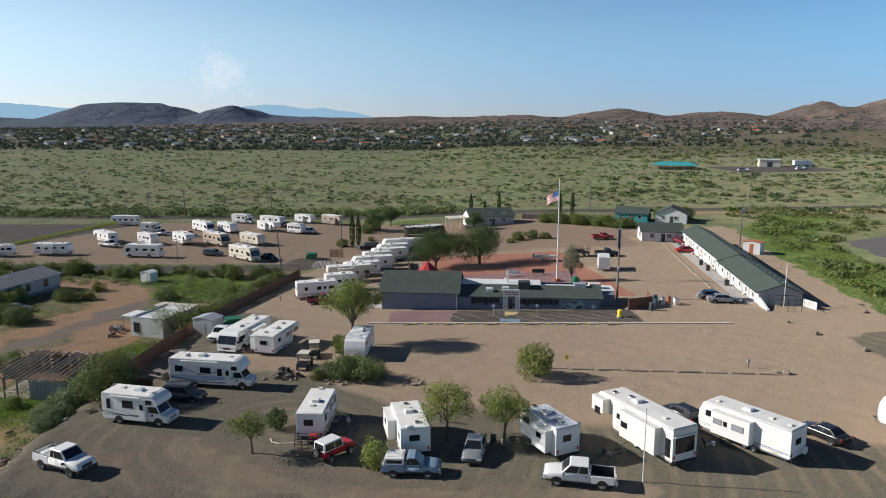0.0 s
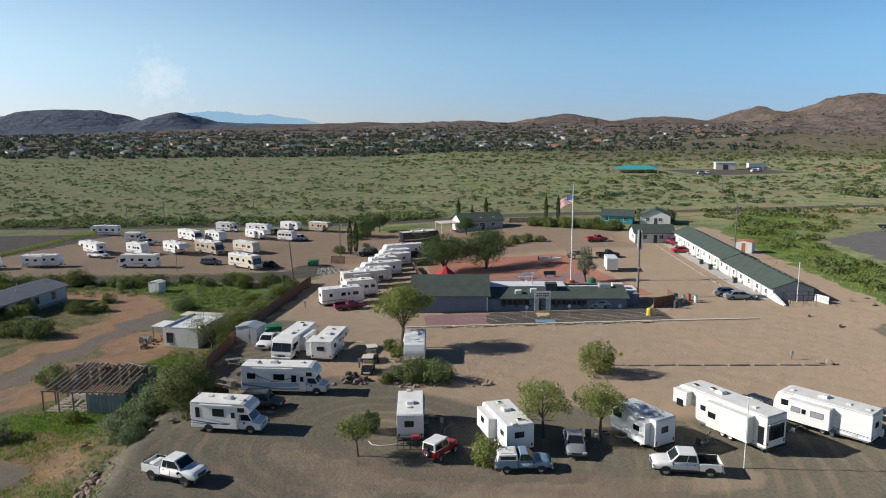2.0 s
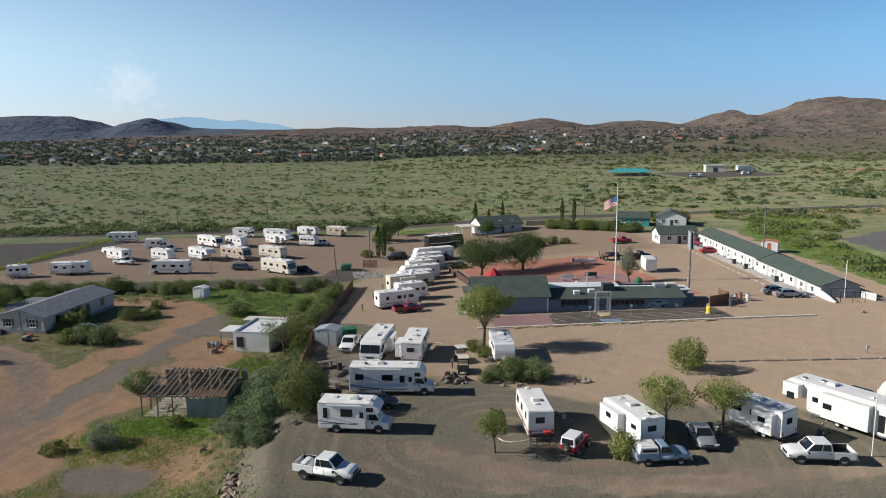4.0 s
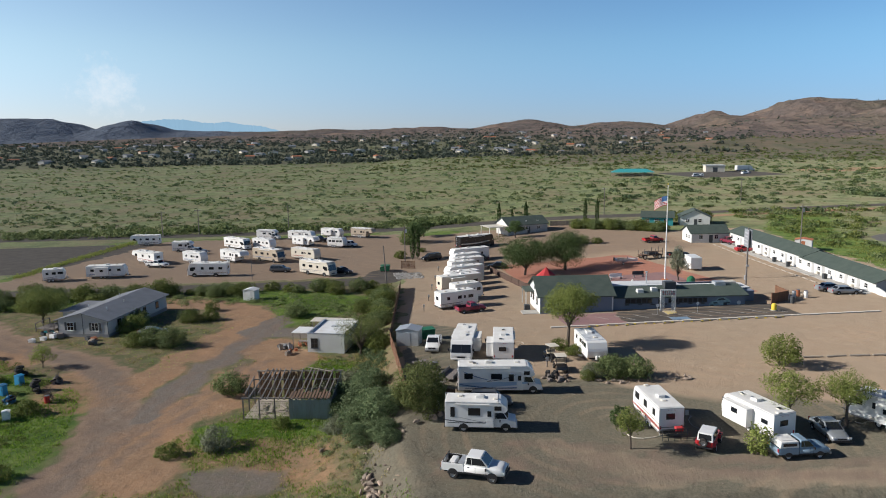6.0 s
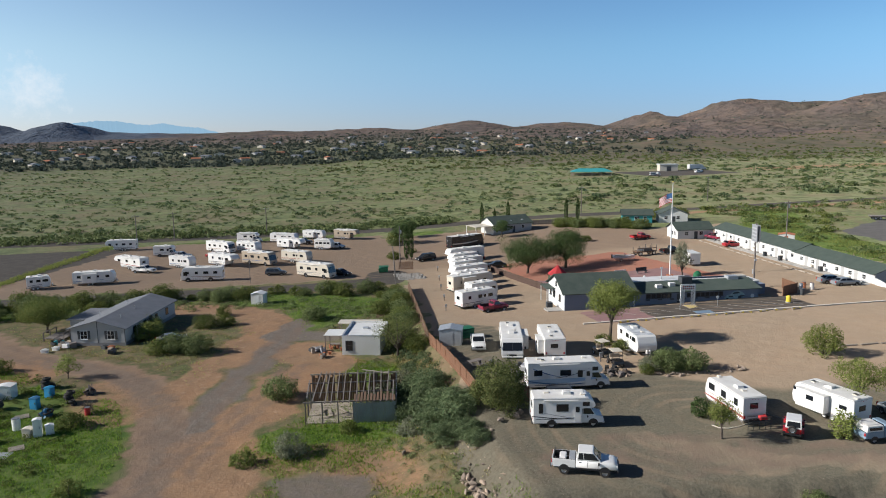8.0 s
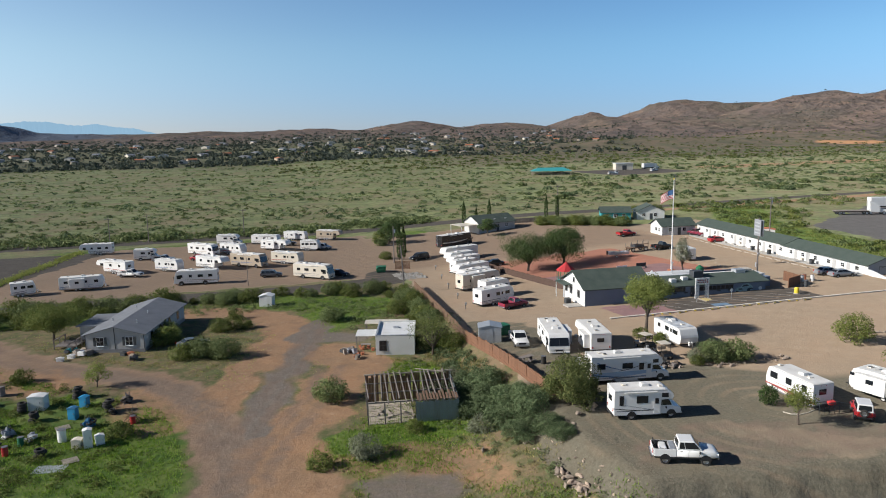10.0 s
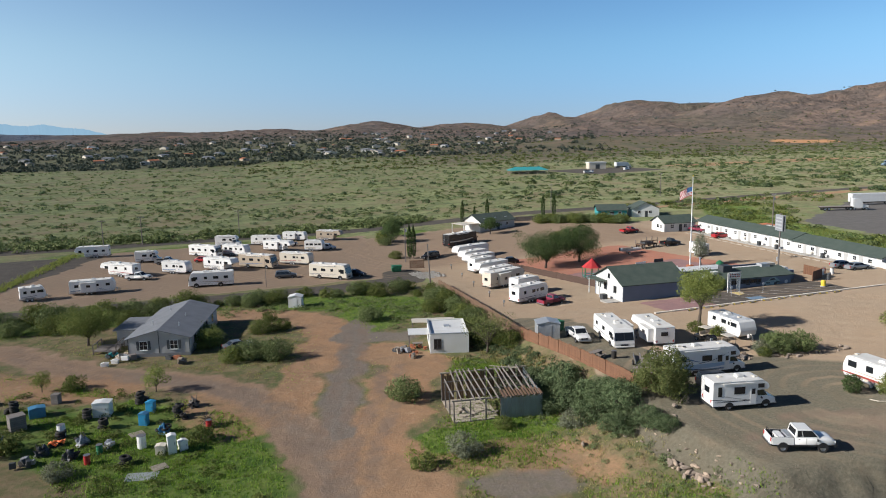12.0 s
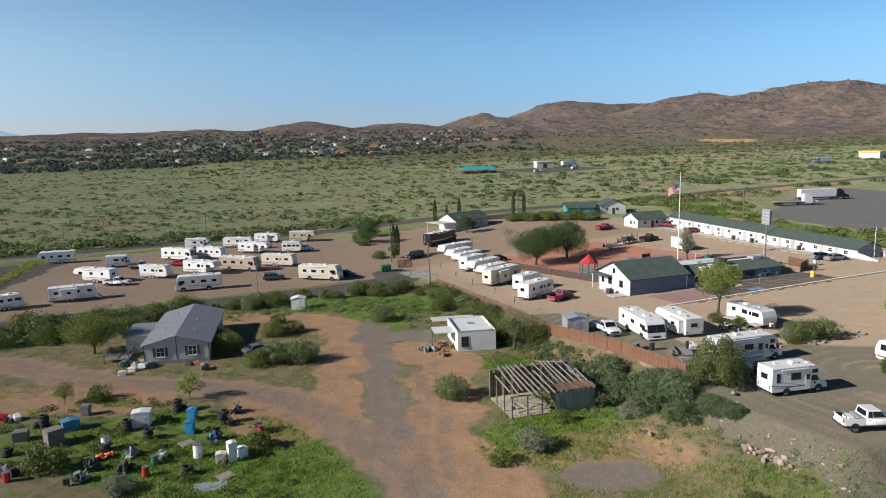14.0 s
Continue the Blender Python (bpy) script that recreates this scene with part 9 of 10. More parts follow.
part("door", box(-1.5, 1.5, -4.06, -4.0, 0, 3), "trim_dark", dep)


def semi(m, label, trailer_len=13.0, cab="paint_white", box_on=True, flat=False, cab_on=True):
    t = thing("semi_truck", m, label, "truck")
    if box_on:
        part("cargo_box", box(-trailer_len / 2, trailer_len / 2, -1.28, 1.28, 1.15, 4.0, 0.04), "rv_white", t)
        part("rear_door", box(-trailer_len / 2 - 0.03, -trailer_len / 2, -1.2, 1.2, 1.25, 3.9), "wall_white", t)
    if flat:
        part("flatbed", box(-trailer_len / 2, trailer_len / 2, -1.28, 1.28, 1.1, 1.35), "wood_grey", t)
    part("frame", box(-trailer_len / 2, trailer_len / 2 + (4.5 if cab_on else 0), -0.5, 0.5, 0.75, 1.1), "chassis", t)
    for x in (-trailer_len / 2 + 1.2, -trailer_len / 2 + 2.5):
        for y in (-1.05, 1.05):
            wheel(t, x, y, 0.5, 0.45)
    if cab_on:
        x0 = trailer_len / 2 + 0.5
        part("sleeper", extrude([(x0, 0.8), (x0 + 3.0, 0.8), (x0 + 3.0, 2.2), (x0 + 2.4, 3.2), (x0 + 1.2, 3.9), (x0, 3.9)], -1.2, 1.2, 0.06), cab, t)
        part("hood", extrude([(x0 + 2.9, 0.7), (x0 + 4.9, 0.7), (x0 + 4.9, 1.6), (x0 + 2.9, 2.1)], -0.95, 0.95, 0.08), cab, t)
        part("windscreen", quad([(x0 + 3.01, -1.0, 2.2), (x0 + 3.01, 1.0, 2.2), (x0 + 2.45, 0.95, 3.1), (x0 + 2.45, -0.95, 3.1)], 0.02), "glass", t)
        for x in (x0 + 4.2, x0 + 0.2, x0 - 1.0):
            for y in (-1.0, 1.0):
                wheel(t, x, y, 0.5, 0.4)
        part("bumper", box(x0 + 4.85, x0 + 5.1, -1.1, 1.1, 0.4, 0.8, 0.03), "chrome", t)
        for y in (-0.95, 0.95):
            part("exhaust_stack", tube([(x0 - 0.1, y, 1.0), (x0 - 0.1, y, 4.3)], 0.08, 8), "chrome", t)
    return t


semi(at(150.5, 190.5, -18), "white box semi-trailer with a black tractor on the truck lot", 14, "paint_black")
semi(at(127.0, 184.0, -22), "empty flatbed trailer with a white tractor", 10, "paint_white", False, True)
semi(at(165.0, 157.0, -12), "white box trailer parked on the asphalt truck lot", 14, cab_on=False)
semi(at(178.0, 163.0, -12), "second white box trailer on the truck lot", 14, cab_on=False)
semi(at(222, 446, 10), "white truck parked in the depot yard", 9, "paint_white")
semi(at(345, 330, 170), "blue-grey truck passing on the highway", 9, "paint_blue")
for i, (x, y) in enumerate(((168, 402), (208, 418), (214, 424), (215, 470), (172, 404))):
    car(at(x, y, 20 * i), "white vehicle far off beside the depot", "paint_white", "car", 5, 1.9, "suv")
st = thing("fuel_station", at(440, 360, 20), "white roadside store with a yellow fascia", "building")
part("wall", box(-12, 12, -7, 7, -1, 4.5), "wall_white", st)
part("fascia", box(-12.4, 12.4, -7.4, 7.4, 4.5, 5.5), "yellow", st)
part("door", box(-1.5, 1.5, -7.06, -7.0, 0, 2.6), "glass", st)


def range_of(name, pts, label, colour):
    """A far range in blue haze: a tall uneven ridge sheet with some depth. pts: east, north, top."""
    bm = bmesh.new()
    rows = []
    rr = random.Random(len(pts))
    fine = []
    for (x0, y0, z0), (x1, y1, z1) in zip(pts, pts[1:]):
        for k in range(10):
            q = k / 10
            fine.append((mix(x0, x1, q), mix(y0, y1, q), mix(z0, z1, q) + rr.uniform(-2.2, 2.2)))
    fine.append(pts[-1])
    for x, y, z in fine:
        d = Vector((x, y, 0)).normalized()
        rows.append([bm.verts.new((x - d.x * 160, y - d.y * 160, -20)), bm.verts.new((x - d.x * 60, y - d.y * 60, z * 0.55)), bm.verts.new((x, y, z)), bm.verts.new((x + d.x * 120, y + d.y * 120, -20))])
    for a, b in zip(rows, rows[1:]):
        for i in range(3):
            bm.faces.new((a[i], a[i + 1], b[i + 1], b[i]))
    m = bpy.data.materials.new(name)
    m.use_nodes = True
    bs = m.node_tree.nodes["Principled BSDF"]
    # near-black surface; an even glow paints on the hazy blue of distance
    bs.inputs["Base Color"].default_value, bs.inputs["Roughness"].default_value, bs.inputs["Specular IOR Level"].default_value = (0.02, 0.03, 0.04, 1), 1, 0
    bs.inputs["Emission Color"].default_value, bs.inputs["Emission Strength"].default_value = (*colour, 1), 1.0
    ob = link_mesh(name, bm, m)
    return tagged(ob, label, "backdrop", kind="structure")


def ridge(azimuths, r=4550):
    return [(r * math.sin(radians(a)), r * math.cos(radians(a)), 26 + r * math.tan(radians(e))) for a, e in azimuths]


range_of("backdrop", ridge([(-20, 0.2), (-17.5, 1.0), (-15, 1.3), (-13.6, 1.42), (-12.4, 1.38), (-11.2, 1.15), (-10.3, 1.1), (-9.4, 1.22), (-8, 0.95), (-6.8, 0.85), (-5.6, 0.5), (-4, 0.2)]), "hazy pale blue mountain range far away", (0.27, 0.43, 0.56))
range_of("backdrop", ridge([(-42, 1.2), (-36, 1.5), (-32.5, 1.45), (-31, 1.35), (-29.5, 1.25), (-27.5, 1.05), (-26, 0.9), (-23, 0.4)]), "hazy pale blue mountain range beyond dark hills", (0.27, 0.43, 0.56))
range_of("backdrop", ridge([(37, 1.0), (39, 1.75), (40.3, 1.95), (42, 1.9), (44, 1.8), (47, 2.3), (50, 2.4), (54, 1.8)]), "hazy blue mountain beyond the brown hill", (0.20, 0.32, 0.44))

# ---- the yard of stacked tyres, drums and crates ----
def ring_mesh():
    if "ring" not in CACHE:
        bm = bmesh.new()
        k = 14
        prof = [(0.2, -0.09), (0.31, -0.1), (0.35, -0.05), (0.35, 0.05), (0.31, 0.1), (0.2, 0.09)]
        rings = [[bm.verts.new((q * math.cos(2 * math.pi * i / k), q * math.sin(2 * math.pi * i / k), z)) for i in range(k)] for q, z in prof]
        for a, b in zip(rings, rings[1:] + rings[:1]):
            for i in range(k):
                bm.faces.new((a[i], a[(i + 1) % k], b[(i + 1) % k], b[i]))
        bmesh.ops.recalc_face_normals(bm, faces=bm.faces[:])
        me = bpy.data.meshes.new("tyre")
        bm.to_mesh(me)
        bm.free()
        me.materials.append(M["rubber"])
        CACHE["ring"] = me
    return CACHE["ring"]


ry = random.Random(29)


def tyre_stack(x, y, n, size=1.4, label="tall stack of old black tyres on grass"):
    t = thing("tyre_stack", at(x, y, ry.uniform(0, 360)), label, "tyres", "tyre stacks in the yard")
    for i in range(n):
        o = new("tyre", ring_mesh())
        o.parent = t
        o.location = (ry.uniform(-0.16, 0.16), ry.uniform(-0.16, 0.16), 0.1 * size + i * 0.2 * size)
        o.rotation_euler = (ry.uniform(-0.12, 0.12), ry.uniform(-0.12, 0.12), 0)
        o.scale = (size, size, size)
    return t


def drum(x, y, mat, label, h=0.9, r=0.3):
    t = thing("drum", at(x, y, ry.uniform(0, 360)), label, "drum", "drums in the yard")
    pts, rad = [], []
    for z, q in ((-0.05, 0.97), (0.03, 1), (0.3, 1), (0.32, 1.05), (0.35, 1), (0.6, 1), (0.62, 1.05), (0.65, 1), (0.87, 1), (0.9, 0.97)):
        pts.append((0, 0, z * h / 0.9))
        rad.append(q * r)
    part("body", tube(pts, rad, 14), mat, t)
    part("rim", tube([(0, 0, h), (0, 0, h + 0.03)], r * 1.02, 14), "steel", t)
    return t


def crate(x, y, w, d, h, mat, label, name="crate"):
    t = thing(name, at(x, y, ry.uniform(-30, 30)), label, "crate")
    n = max(3, int(h / 0.22))
    part("core", box(-w / 2 + 0.04, w / 2 - 0.04, -d / 2 + 0.04, d / 2 - 0.04, -0.1, h - 0.03), "trim_dark", t)
    for i in range(n):
        z = i * h / n
        for a in (box(-w / 2, w / 2, -d / 2, -d / 2 + 0.03, z, z + h / n - 0.03), box(-w / 2, w / 2, d / 2 - 0.03, d / 2, z, z + h / n - 0.03), box(-w / 2, -w / 2 + 0.03, -d / 2 + 0.031, d / 2 - 0.031, z, z + h / n - 0.03), box(w / 2 - 0.03, w / 2, -d / 2 + 0.031, d / 2 - 0.031, z, z + h / n - 0.03)):
            part("slat", a, mat, t)
    part("top", box(-w / 2 - 0.02, w / 2 + 0.02, -d / 2 - 0.02, d / 2 + 0.02, h, h + 0.03), mat, t)
    return t


def panel_box(x, y, w, d, h, mat, label, lid="roof_white", name="storage_box", turn=None):
    t = thing(name, at(x, y, ry.uniform(-40, 40) if turn is None else turn), label, "box")
    part("body", box(-w / 2, w / 2, -d / 2, d / 2, -0.1, h, 0.03), mat, t)
    part("lid", extrude([(-w / 2 - 0.04, h), (w / 2 + 0.04, h), (w / 2 + 0.04, h + 0.06), (0, h + 0.18), (-w / 2 - 0.04, h + 0.06)], -d / 2 - 0.04, d / 2 + 0.04), lid, t)
    part("panel", box(-w / 2 + 0.12, w / 2 - 0.12, -d / 2 - 0.015, -d / 2, 0.1, h - 0.15), mat, t)
    part("handle", box(w / 4, w / 4 + 0.05, -d / 2 - 0.05, -d / 2 - 0.015, h * 0.5, h * 0.65), "steel", t)
    return t


for x, y, n in ((-93.7, 96.4, 5), (-80.8, 94.4, 5), (-76.8, 89.2, 5), (-84.1, 88.9, 4), (-85.9, 91.9, 4), (-88.0, 87.8, 3), (-96.5, 91.0, 3), (-81.5, 79.4, 3)):
    tyre_stack(x, y, n)
for x, y in ((-76.2, 88.4), (-94.4, 96.9), (-80.2, 94.8)):
    tyre_stack(x, y, 3, 1.0, "short stack of old black tyres beside a taller one")
drum(-73.8, 84.9, "paint_red", "red steel drum with sticks piled on it")
drum(-84.9, 80.8, "paint_red", "red drum among tyres on the grass")
drum(-96.1, 85.4, "paint_red", "red drum under a tyre pile")
drum(-84.0, 82.8, "green_metal", "green drum half covered by grey cloth")
drum(-80.2, 82.5, "rv_white", "tall white plastic drum standing on the grass", 1.3, 0.42)
drum(-88.0, 88.3, "rv_white", "white drum behind tyres", 1.3, 0.4)
panel_box(-84.5, 92.6, 1.8, 1.3, 1.5, "wall_white", "white plywood box with a tilted lid", turn=-12)
panel_box(-79.6, 91.6, 0.9, 0.7, 1.15, "barrel_blue", "bright blue upright board box", "barrel_blue", turn=-24)
panel_box(-80.2, 88.4, 0.9, 0.7, 1.2, "barrel_blue", "bright blue leaning board box", "tarp_blue", turn=-22)
panel_box(-77.4, 80.2, 0.8, 0.7, 1.8, "rv_white", "discarded white refrigerator standing upright", "rv_white", "refrigerator", 8)
panel_box(-78.4, 80.3, 0.9, 0.7, 0.9, "rv_cream", "discarded cream washing machine", "rv_cream", "washing_machine", -14)
panel_box(-76.4, 80.6, 0.8, 0.7, 0.9, "rv_white", "discarded white kitchen stove", "rv_white", "kitchen_stove", 20)
panel_box(-91.2, 94.8, 1.6, 1.1, 1.0, "tarp_blue", "low box under a dark blue tarp", "tarp_blue")
crate(-95.6, 94.2, 1.3, 1.1, 1.0, "wood_grey", "weathered grey slatted crate with a pale top")
crate(-92.6, 91.8, 1.5, 1.3, 1.6, "wood_grey", "tall block of weathered stacked pallets", "pallet_stack")
crate(-89.8, 98.2, 0.8, 0.8, 1.1, "wood_grey", "old timber stump-like crate")
for x, y, mat, lab in ((-80.8, 85.9, "wood_pale", "wooden pallet lying on the grass"), (-78.5, 77.2, "wood_pale", "plywood sheet lying on the grass")):
    p = thing("pallet", at(x, y, 20), lab, "pallet")
    for k in range(6):
        part("slat", box(-0.7, 0.7, -0.6 + k * 0.22, -0.45 + k * 0.22, 0.1, 0.13), mat, p)
    for q in (-0.6, 0, 0.6):
        part("bearer", box(q - 0.05, q + 0.05, -0.62, 0.68, -0.02, 0.099), mat, p)
fl = thing("metal_sheet", at(-80.0, 76.0, -12), "flat pale grey metal sheet on the ground", "sheet")
part("sheet", box(-1.4, 1.4, -0.8, 0.8, 0.02, 0.05), "galvanised", fl)
part("rib", box(-1.4, 1.4, -0.05, 0.05, 0.05, 0.08), "galvanised", fl)
for x, y, mat, lab in ((-78.2, 85.6, "tarp_blue", "dark blue tarp draped as a small tent"), (-75.1, 91.4, "wood_grey", "small tripod of grey boards"), (-86.6, 82.6, "trim_dark", "dark tarp draped over rubble"), (-89.2, 84.3, "trim_dark", "heap of dark rubbish on grass"), (-85.8, 85.6, "rv_grey", "grey cloth draped over drums"), (-94.0, 89.2, "rv_grey", "grey heap of scrap beside a bush")):
    tt = thing("scrap_heap", at(x, y, ry.uniform(0, 90)), lab, "scrap heap")
    bm = bmesh.new()
    bmesh.ops.create_icosphere(bm, subdivisions=3, radius=1)
    ph = ry.uniform(0, 6)
    for v in bm.verts:
        k = 0.72 + 0.25 * math.sin(v.co.x * 5 + ph) * math.sin(v.co.y * 6 + ph) + 0.16 * math.sin(v.co.z * 9 + v.co.x * 7 + ph)
        v.co = Vector((v.co.x * 0.8 * k, v.co.y * 0.65 * k, max(-0.08, v.co.z * 1.25 * k)))
    part("cloth", bm, mat, tt)
    for q in range(4):
        ring = new("tyre", ring_mesh())
        ring.parent = tt
        ring.location, ring.rotation_euler = (ry.uniform(-0.5, 0.5), ry.uniform(-0.5, 0.5), 0.12 + 0.18 * q), (ry.uniform(-0.5, 0.5), ry.uniform(-0.5, 0.5), 0)
    for q in range(3):
        part("stick", tube([(ry.uniform(-0.6, 0.6), ry.uniform(-0.5, 0.5), -0.05), (ry.uniform(-0.4, 0.4), ry.uniform(-0.4, 0.4), ry.uniform(0.9, 1.4))], 0.03, 5), "wood_grey", tt)
oc = thing("orange_cloth", at(-88.2, 86.2), "bright orange cloth heaped on tyres", "cloth")
bm = bmesh.new()
g = [[bm.verts.new((i * 0.25 - 0.75, j * 0.25 - 0.5, 0.35 + 0.25 * math.sin(i * 1.7 + j) * math.cos(j * 1.3))) for j in range(5)] for i in range(7)]
for i in range(6):
    for j in range(4):
        bm.faces.new((g[i][j], g[i + 1][j], g[i + 1][j + 1], g[i][j + 1]))
part("cloth", bm, "orange", oc)
part("heap", box(-0.6, 0.6, -0.4, 0.4, -0.1, 0.3, 0.1), "rubber", oc)
bp = thing("brush_pile", at(-73.9, 85.6), "pile of dead branches beside a red drum", "brush pile")
for k in range(26):
    a, e = ry.uniform(0, 6.28), ry.uniform(0.1, 0.9)
    q = Vector((math.cos(a) * math.cos(e), math.sin(a) * math.cos(e), math.sin(e)))
    part("branch", tube([tuple(Vector((ry.uniform(-0.4, 0.4), ry.uniform(-0.3, 0.3), 0.6)) - q * 0.6), tuple(Vector((0, 0, 0.8)) + q * ry.uniform(0.5, 1.3))], [0.04, 0.015], 4), "bark", bp)


# ---- stones, logs, heaps ----
def stone_mesh(seed):
    key = ("stone", seed)
    if key not in CACHE:
        bm = bmesh.new()
        bmesh.ops.create_icosphere(bm, subdivisions=2, radius=1)
        r = random.Random(seed + 40)
        ax = [Vector((r.uniform(-1, 1), r.uniform(-1, 1), r.uniform(-1, 1))).normalized() for _ in range(11)]
        for v in bm.verts:
            k = 1.0
            for a in ax:
                k = min(k, 0.5 / v.co.dot(a) if v.co.dot(a) > 0.5 else 1.0)
            v.co = v.co * k * r.uniform(0.93, 1.07)
            v.co.z *= 0.7
        me = bpy.data.meshes.new("stone")
        bm.to_mesh(me)
        bm.free()
        CACHE[key] = me
    return CACHE[key]


def boulder(x, y, size, mat="rock", label="brown boulder resting on the dirt", group=""):
    me = stone_mesh(ry.randrange(6))
    me2 = CACHE.setdefault(("stone", me.name, mat), me.copy())
    if not me2.materials:
        me2.materials.append(M[mat])
    o = tagged(new("boulder", me2), label, "rock", group)
    o.matrix_basis = at(x, y, ry.uniform(0, 360), size * 0.3) @ Matrix.Diagonal((size, size * ry.uniform(0.45, 0.9), size * ry.uniform(0.6, 1.0), 1))
    return o


for x, y, s in ((36.6, 72.5, 0.8), (35.7, 73.0, 0.55), (47.7, 87.7, 0.7), (49.6, 80.5, 0.6), (46.7, 93.3, 0.5), (58.9, 102.1, 0.5), (60.5, 99.0, 0.7), (62.5, 104.0, 0.6)):
    boulder(x, y, s)
for x, y, s in ((-41.4, 64.2, 0.55), (-32.6, 62.4, 0.6), (-31.2, 62.9, 0.7), (-30.2, 63.6, 0.6), (-34.0, 60.6, 0.4)):
    boulder(x, y, s, label="dark stone at the top of the bank", group="stones on the bank")
for i in range(34):
    q = i / 33
    boulder(-36.6 + 1.2 * q + ry.uniform(-1.5, 1.2), 62.0 - 15.0 * q + ry.uniform(-0.6, 0.6), ry.uniform(0.07, 0.3), "rock_pale" if i % 2 else "rock", "pale broken stone at the foot of the bank", "stones on the bank")
for i in range(30):
    q = ry.random()
    boulder(-37.6 + 0.9 * q + ry.gauss(0, 0.45), 57.2 - 5.2 * q + ry.gauss(0, 0.4), ry.uniform(0.15, 0.62), "rock_pale" if ry.random() < 0.6 else "rock", "pale broken rock tumbled down the bank", "stones on the bank")
for i in range(34):
    boulder(-12.4 + 10.5 * ry.random(), 69.6 + ry.uniform(-0.5, 0.9), ry.uniform(0.15, 0.42), "rock", "dark stone edging the planted island", "stones of the island")
for i in range(26):
    boulder(-19.0 + 4.2 * ry.random(), 70.6 + 2.2 * ry.random(), ry.uniform(0.12, 0.4), "rock" if i % 3 else "rock_pale", "stone in a low heap beside the cart", "stones of the island")


def pebbles(name, label, n, region, seed, mat, lo, hi):
    rng = np.random.default_rng(seed)
    base = np.array([(1, 0, 0), (-1, 0, 0), (0, 1, 0), (0, -1, 0), (0, 0, 1), (0, 0, -1)], float)
    faces = np.array([(0, 2, 4), (2, 1, 4), (1, 3, 4), (3, 0, 4), (2, 0, 5), (1, 2, 5), (3, 1, 5), (0, 3, 5)])
    x = rng.uniform(region[0], region[1], n)
    y = rng.uniform(region[2], region[3], n)
    s = rng.uniform(lo, hi, n) * rng.uniform(0.4, 1, n)
    v = base[None] * rng.uniform(0.6, 1.2, (n, 6, 1)) * s[:, None, None]
    v[..., 2] *= 0.7
    v += np.stack([x, y, height(x, y) + s * 0.15], 1)[:, None]
    me = bpy.data.meshes.new(name)
    me.from_pydata(v.reshape(-1, 3).tolist(), [], (faces[None] + 6 * np.arange(n)[:, None, None]).reshape(-1, 3).tolist())
    me.materials.append(M[mat])
    return tagged(new(name, me), label, "gravel", kind="stuff")


pebbles("gravel", "loose stones strewn over the gravel bank", 4600, (-38, -31.5, 41, 63), 5, "gravel_stone", 0.02, 0.06)
pebbles("gravel", "loose stones on the dirt yard", 2200, (-62, -36, 46, 80), 6, "gravel_stone", 0.02, 0.07)
pebbles("gravel", "stones strewn on the gravel lot", 4200, (-34, 20, 40, 60), 7, "gravel_stone", 0.015, 0.05)
pebbles("gravel", "stones along the weedy bank by the motel", 500, (62, 72, 96, 150), 8, "rock_pale", 0.05, 0.28)
pebbles("rubble", "heap of broken concrete beside the dumpster", 420, (-28.5, -22.5, 150, 158), 9, "concrete", 0.1, 0.5)

for i in range(9):
    q = i / 8
    lg = thing("parking_log", at(12.4 + 22.4 * q, 74.3 - 2.0 * q, -5 + ry.uniform(-4, 4)), "bleached pale log laid on the dirt lot", "log", "logs across the lot")
    part("log", tube([(-1.2, 0, 0.08), (0, 0.03, 0.09), (1.2, 0, 0.08)], [0.12, 0.13, 0.11], 8), "wood_pale", lg)
    part("stake", tube([(1.1, 0.1, -0.1), (1.1, 0.1, 0.3)], 0.025, 5), "steel", lg)
sp = thing("site_marker", at(13.8, 76.2), "small yellow site marker on a stake", "marker")
part("stake", tube([(0, 0, -0.2), (0, 0, 0.8)], 0.03, 5), "wood_pale", sp)
part("plate", box(-0.2, 0.2, -0.03, -0.01, 0.5, 0.95), "yellow", sp)
sp = thing("site_marker", at(33.4, 74.6), "small dark meter post on the lot", "marker")
part("post", tube([(0, 0, -0.2), (0, 0, 0.8)], 0.05, 5), "wood_grey", sp)
part("box", box(-0.15, 0.15, -0.1, 0.1, 0.6, 1.0), "galvanised", sp)
# service pedestals between the sites
for x, y in ((-8.2, 58.5), (-0.2, 60.0), (11.6, 57.6), (18.6, 60.8), (-30.3, 64.6), (-20.6, 70.0), (-16.2, 76.5), (-26.5, 113.0), (-24.6, 123.0), (-22.6, 135.0), (-20.6, 146.0), (-18.4, 158.0)):
    sp = thing("power_pedestal", at(x, y), "grey metal power pedestal beside a site", "pedestal", "power pedestals")
    part("post", box(-0.06, 0.06, -0.06, 0.06, -0.2, 0.9), "wood_grey", sp)
    part("meter_box", box(-0.16, 0.16, -0.12, 0.02, 0.7, 1.15, 0.01), "galvanised", sp)
# loose things by the fence
tr = thing("flat_trailer", at(-27.6, 74.4, 60), "small empty utility trailer behind the fence", "trailer")
part("deck", box(-1.6, 1.6, -0.8, 0.8, 0.45, 0.52), "wood_grey", tr)
for s in (-1, 1):
    part("side_rail", box(-1.6, 1.6, s * 0.82 - 0.03, s * 0.82 + 0.03, 0.5, 0.85), "steel", tr)
    wheel(tr, -0.2, s * 0.98, 0.3, 0.18)
part("drawbar", box(1.6, 2.7, -0.05, 0.05, 0.4, 0.5), "steel", tr)
ski_boat(at(-24.6, 73.0, -35))
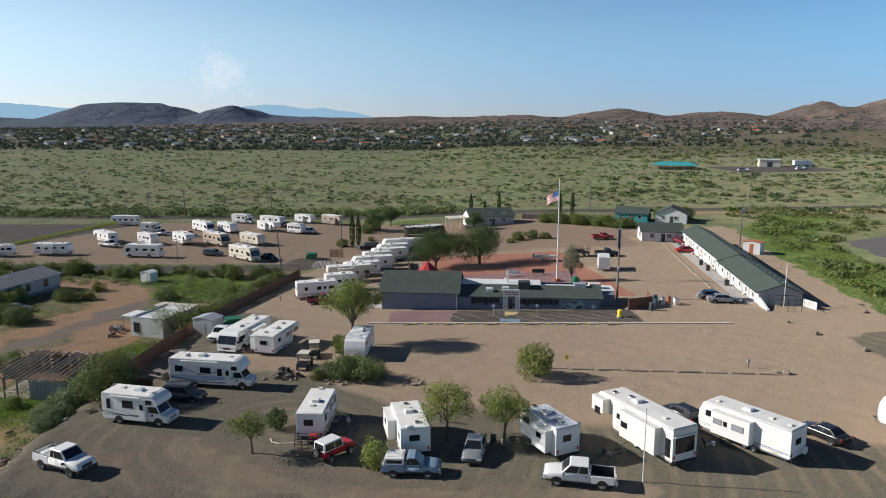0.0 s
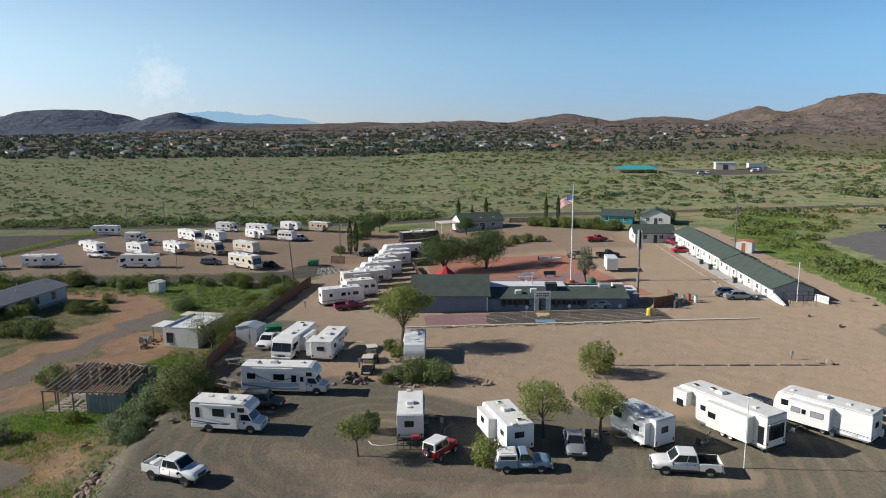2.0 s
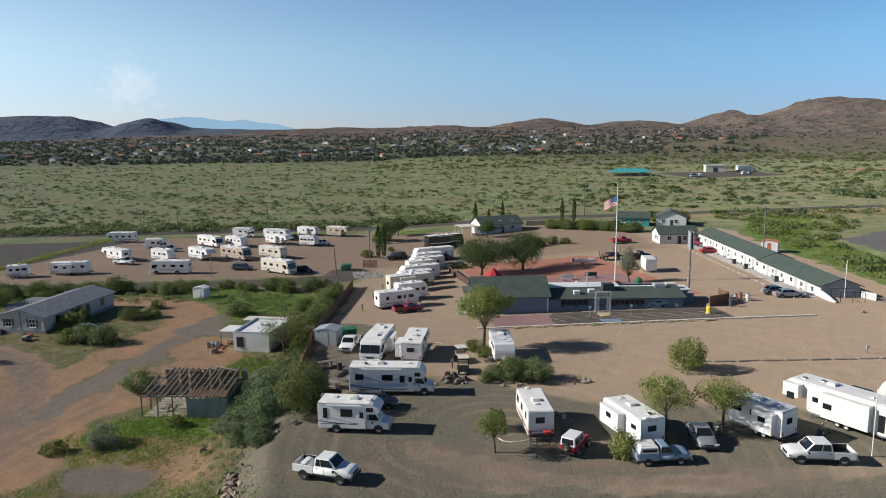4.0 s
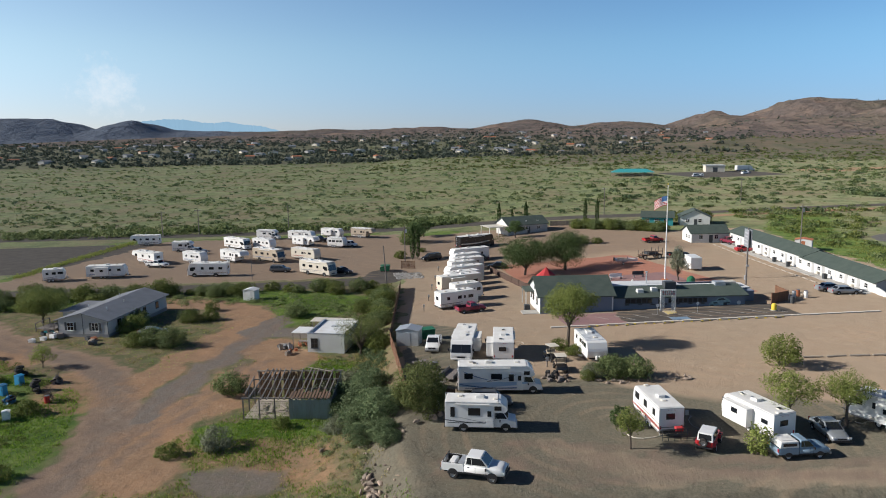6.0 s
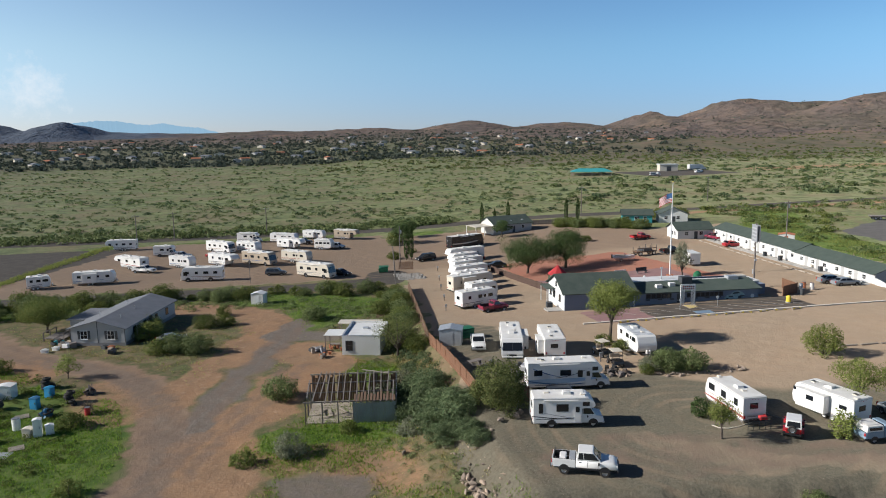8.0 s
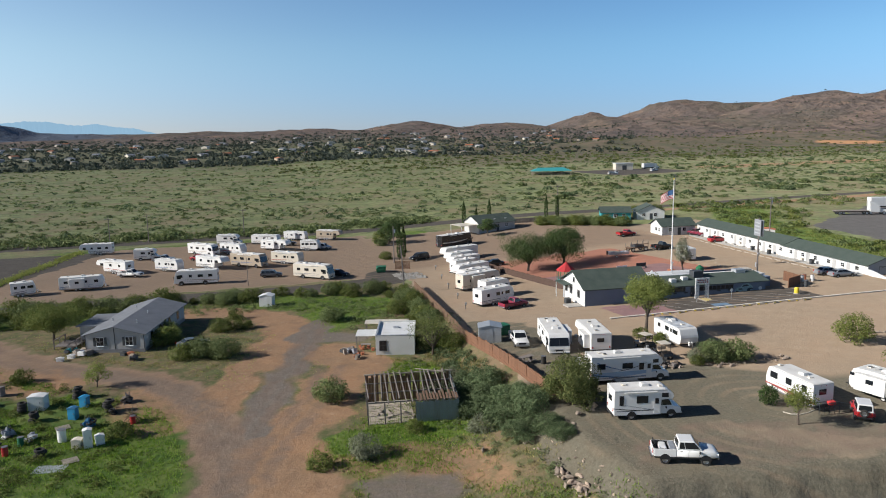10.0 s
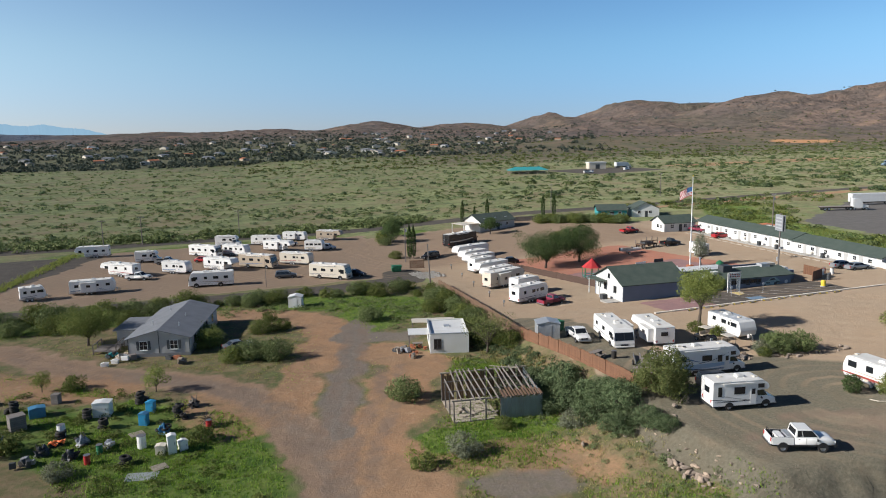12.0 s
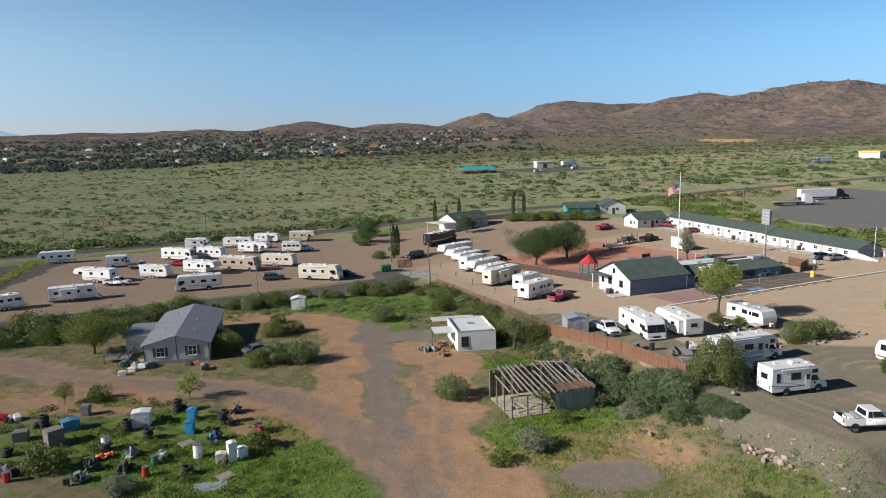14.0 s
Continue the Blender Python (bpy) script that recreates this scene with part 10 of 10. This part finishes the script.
for x, y, mat, lab in ((-26.2, 69.8, "rubber", "dark barrel behind the fence"), (-29.0, 77.8, "rubber", "black barrel by a trailer"), (-22.8, 70.9, "wood_grey", "old wooden barrel beside the motorhome")):
    drum(x, y, mat, lab)
for x, y, a in ((-30.6, 79.0, 20), (-29.6, 71.5, -30)):
    b = thing("picnic_table", at(x, y, a), "weathered picnic table behind the fence", "table")
    part("tabletop", box(-0.9, 0.9, -0.38, 0.38, 0.72, 0.77), "wood_grey", b)
    for s in (-1, 1):
        part("bench", box(-0.9, 0.9, s * 0.7 - 0.13, s * 0.7 + 0.13, 0.42, 0.46), "wood_grey", b)
        part("leg", box(s * 0.6 - 0.04, s * 0.6 + 0.04, -0.75, 0.75, 0.36, 0.42), "wood_grey", b)
        part("upright", box(s * 0.6 - 0.04, s * 0.6 + 0.04, -0.3, 0.3, -0.1, 0.72), "wood_grey", b)
# junk beside the house
for x, y, mat, lab in ((-84.6, 111.6, "rv_white", "white plastic crate beside the house"), (-85.8, 110.6, "rv_white", "white board lying by the house"), (-77.8, 110.4, "trim_dark", "dark planter under the window"), (-76.8, 110.0, "pot", "terracotta planter under the window")):
    panel_box(x, y, 0.9, 0.5, 0.4, mat, lab, mat, "crate")
car(at(-68.6, 111.2, 15), "dark grey car half hidden by shrubs", "paint_grey", "car", 4.4, 1.4)
# jumble at the clubhouse end
for i, (x, y, mat) in enumerate(((31.6, 104.2, "rv_white"), (33.2, 104.8, "galvanised"), (34.4, 105.6, "pot"), (32.6, 106.4, "teal"), (35.0, 104.4, "rv_white"), (30.4, 101.0, "trim_dark"))):
    drum(x, y, mat, "upright drum planter at the clubhouse yard", 1.1, 0.32)
# rack and red cover behind the striped trailer
rk = thing("cargo_rack", spot(-10.45, 51.7, -3), "dark tubular cargo rack with a red cover", "rack")
for z in (0.35, 0.75, 1.05):
    part("rail", tube([(-1.1, 0, z), (1.1, 0, z)], 0.03, 6), "trim_dark", rk)
    part("rail", tube([(-1.1, 0.5, z), (1.1, 0.5, z)], 0.03, 6), "trim_dark", rk)
for x in (-1.1, -0.55, 0, 0.55, 1.1):
    part("upright", tube([(x, 0, -0.05), (x, 0, 1.08)], 0.03, 6), "trim_dark", rk)
part("cover", box(0.1, 0.8, 0.05, 0.5, 0.8, 1.15, 0.08), "cloth_red", rk, "red cloth cover")
hose = thing("garden_hose", at(-13.4, 56.2), "pale hose looped on the ground", "hose")
part("hose", tube([(-1.2, 0.4, 0.05), (-0.9, -0.3, 0.05), (-0.2, -0.6, 0.05), (0.8, -0.5, 0.05), (1.8, -0.2, 0.05), (2.6, 0.1, 0.05)], 0.05, 5), "rv_cream", hose)
part("nozzle", tube([(2.6, 0.1, 0.05), (2.85, 0.12, 0.06)], 0.06, 5), "steel", hose)


# ---- heaps of household clutter ----
def junk_pile(x, y, seed, label, mats, n=7, size=0.45, reach=0.8):
    rj = random.Random(seed)
    t = thing("junk_pile", at(x, y, rj.uniform(0, 90)), label, "junk")
    for k in range(n):
        w, d, h = (size * rj.uniform(0.5, 1.5) for _ in range(3))
        m = Matrix.Translation((rj.gauss(0, reach * 0.5), rj.gauss(0, reach * 0.5), h * 0.35 + 0.25 * rj.random())) @ Matrix.Rotation(rj.uniform(-0.5, 0.5), 4, "X") @ Matrix.Rotation(rj.uniform(0, 3), 4, "Z")
        part("piece", box(-w / 2, w / 2, -d / 2, d / 2, -h / 2, h / 2, 0.03, turn=m), mats[k % len(mats)], t)
    for k in range(3):
        a = rj.uniform(0, 3.1)
        part("plank", tube([(math.cos(a) * reach, math.sin(a) * reach, 0.05), (-math.cos(a) * reach * 0.8, -math.sin(a) * reach * 0.8, rj.uniform(0.2, 0.7))], 0.05, 4), "wood_grey", t)
    return t


junk_pile(-83.4, 112.9, 1, "brown and white household clutter piled beside the grey house", ("wood_pale", "rv_white", "wood_grey", "rv_tan"), 9, 0.7, 1.2)
junk_pile(-85.4, 114.6, 2, "teal and dark boxes heaped below the deck", ("teal", "trim_dark", "wood_grey"), 6, 0.6)
junk_pile(-76.4, 108.0, 3, "dark bins and bags against the house wall", ("trim_dark", "wood_grey", "rv_tan"), 5, 0.55)
junk_pile(-97.2, 100.2, 4, "red and white scrap lying on the bare dirt", ("paint_red", "rv_white", "paint_red"), 5, 0.6, 1.2)
junk_pile(-96.4, 87.0, 5, "dark scrap heap at the edge of the yard", ("rubber", "trim_dark", "rv_grey"), 8, 0.6)
junk_pile(-90.4, 82.4, 6, "dark rubbish heap among weeds", ("rubber", "trim_dark", "decal_grey"), 8, 0.5)
junk_pile(-83.2, 83.8, 7, "grey rubbish heap beside drums", ("rv_grey", "trim_dark", "galvanised"), 7, 0.45)
junk_pile(-47.6, 100.6, 8, "garden tools and pots under the cabin porch", ("wood_grey", "trim_dark", "rv_grey", "wood_pale"), 9, 0.5, 1.1)
junk_pile(-47.2, 97.8, 9, "orange pots and boxes beside the porch", ("pot", "wood_grey", "wood_pale"), 5, 0.4)
junk_pile(-16.6, 72.2, 10, "dark firewood and scrap heaped beside the carts", ("bark", "chassis", "wood_grey"), 12, 0.5, 1.3)
junk_pile(-26.2, 71.6, 11, "boards and boxes stacked behind the fence", ("wood_pale", "galvanised", "trim_dark"), 7, 0.6, 1.2)
junk_pile(-24.8, 75.4, 12, "dark trestle and scrap behind the fence", ("trim_dark", "chassis", "wood_grey"), 7, 0.6, 1.2)
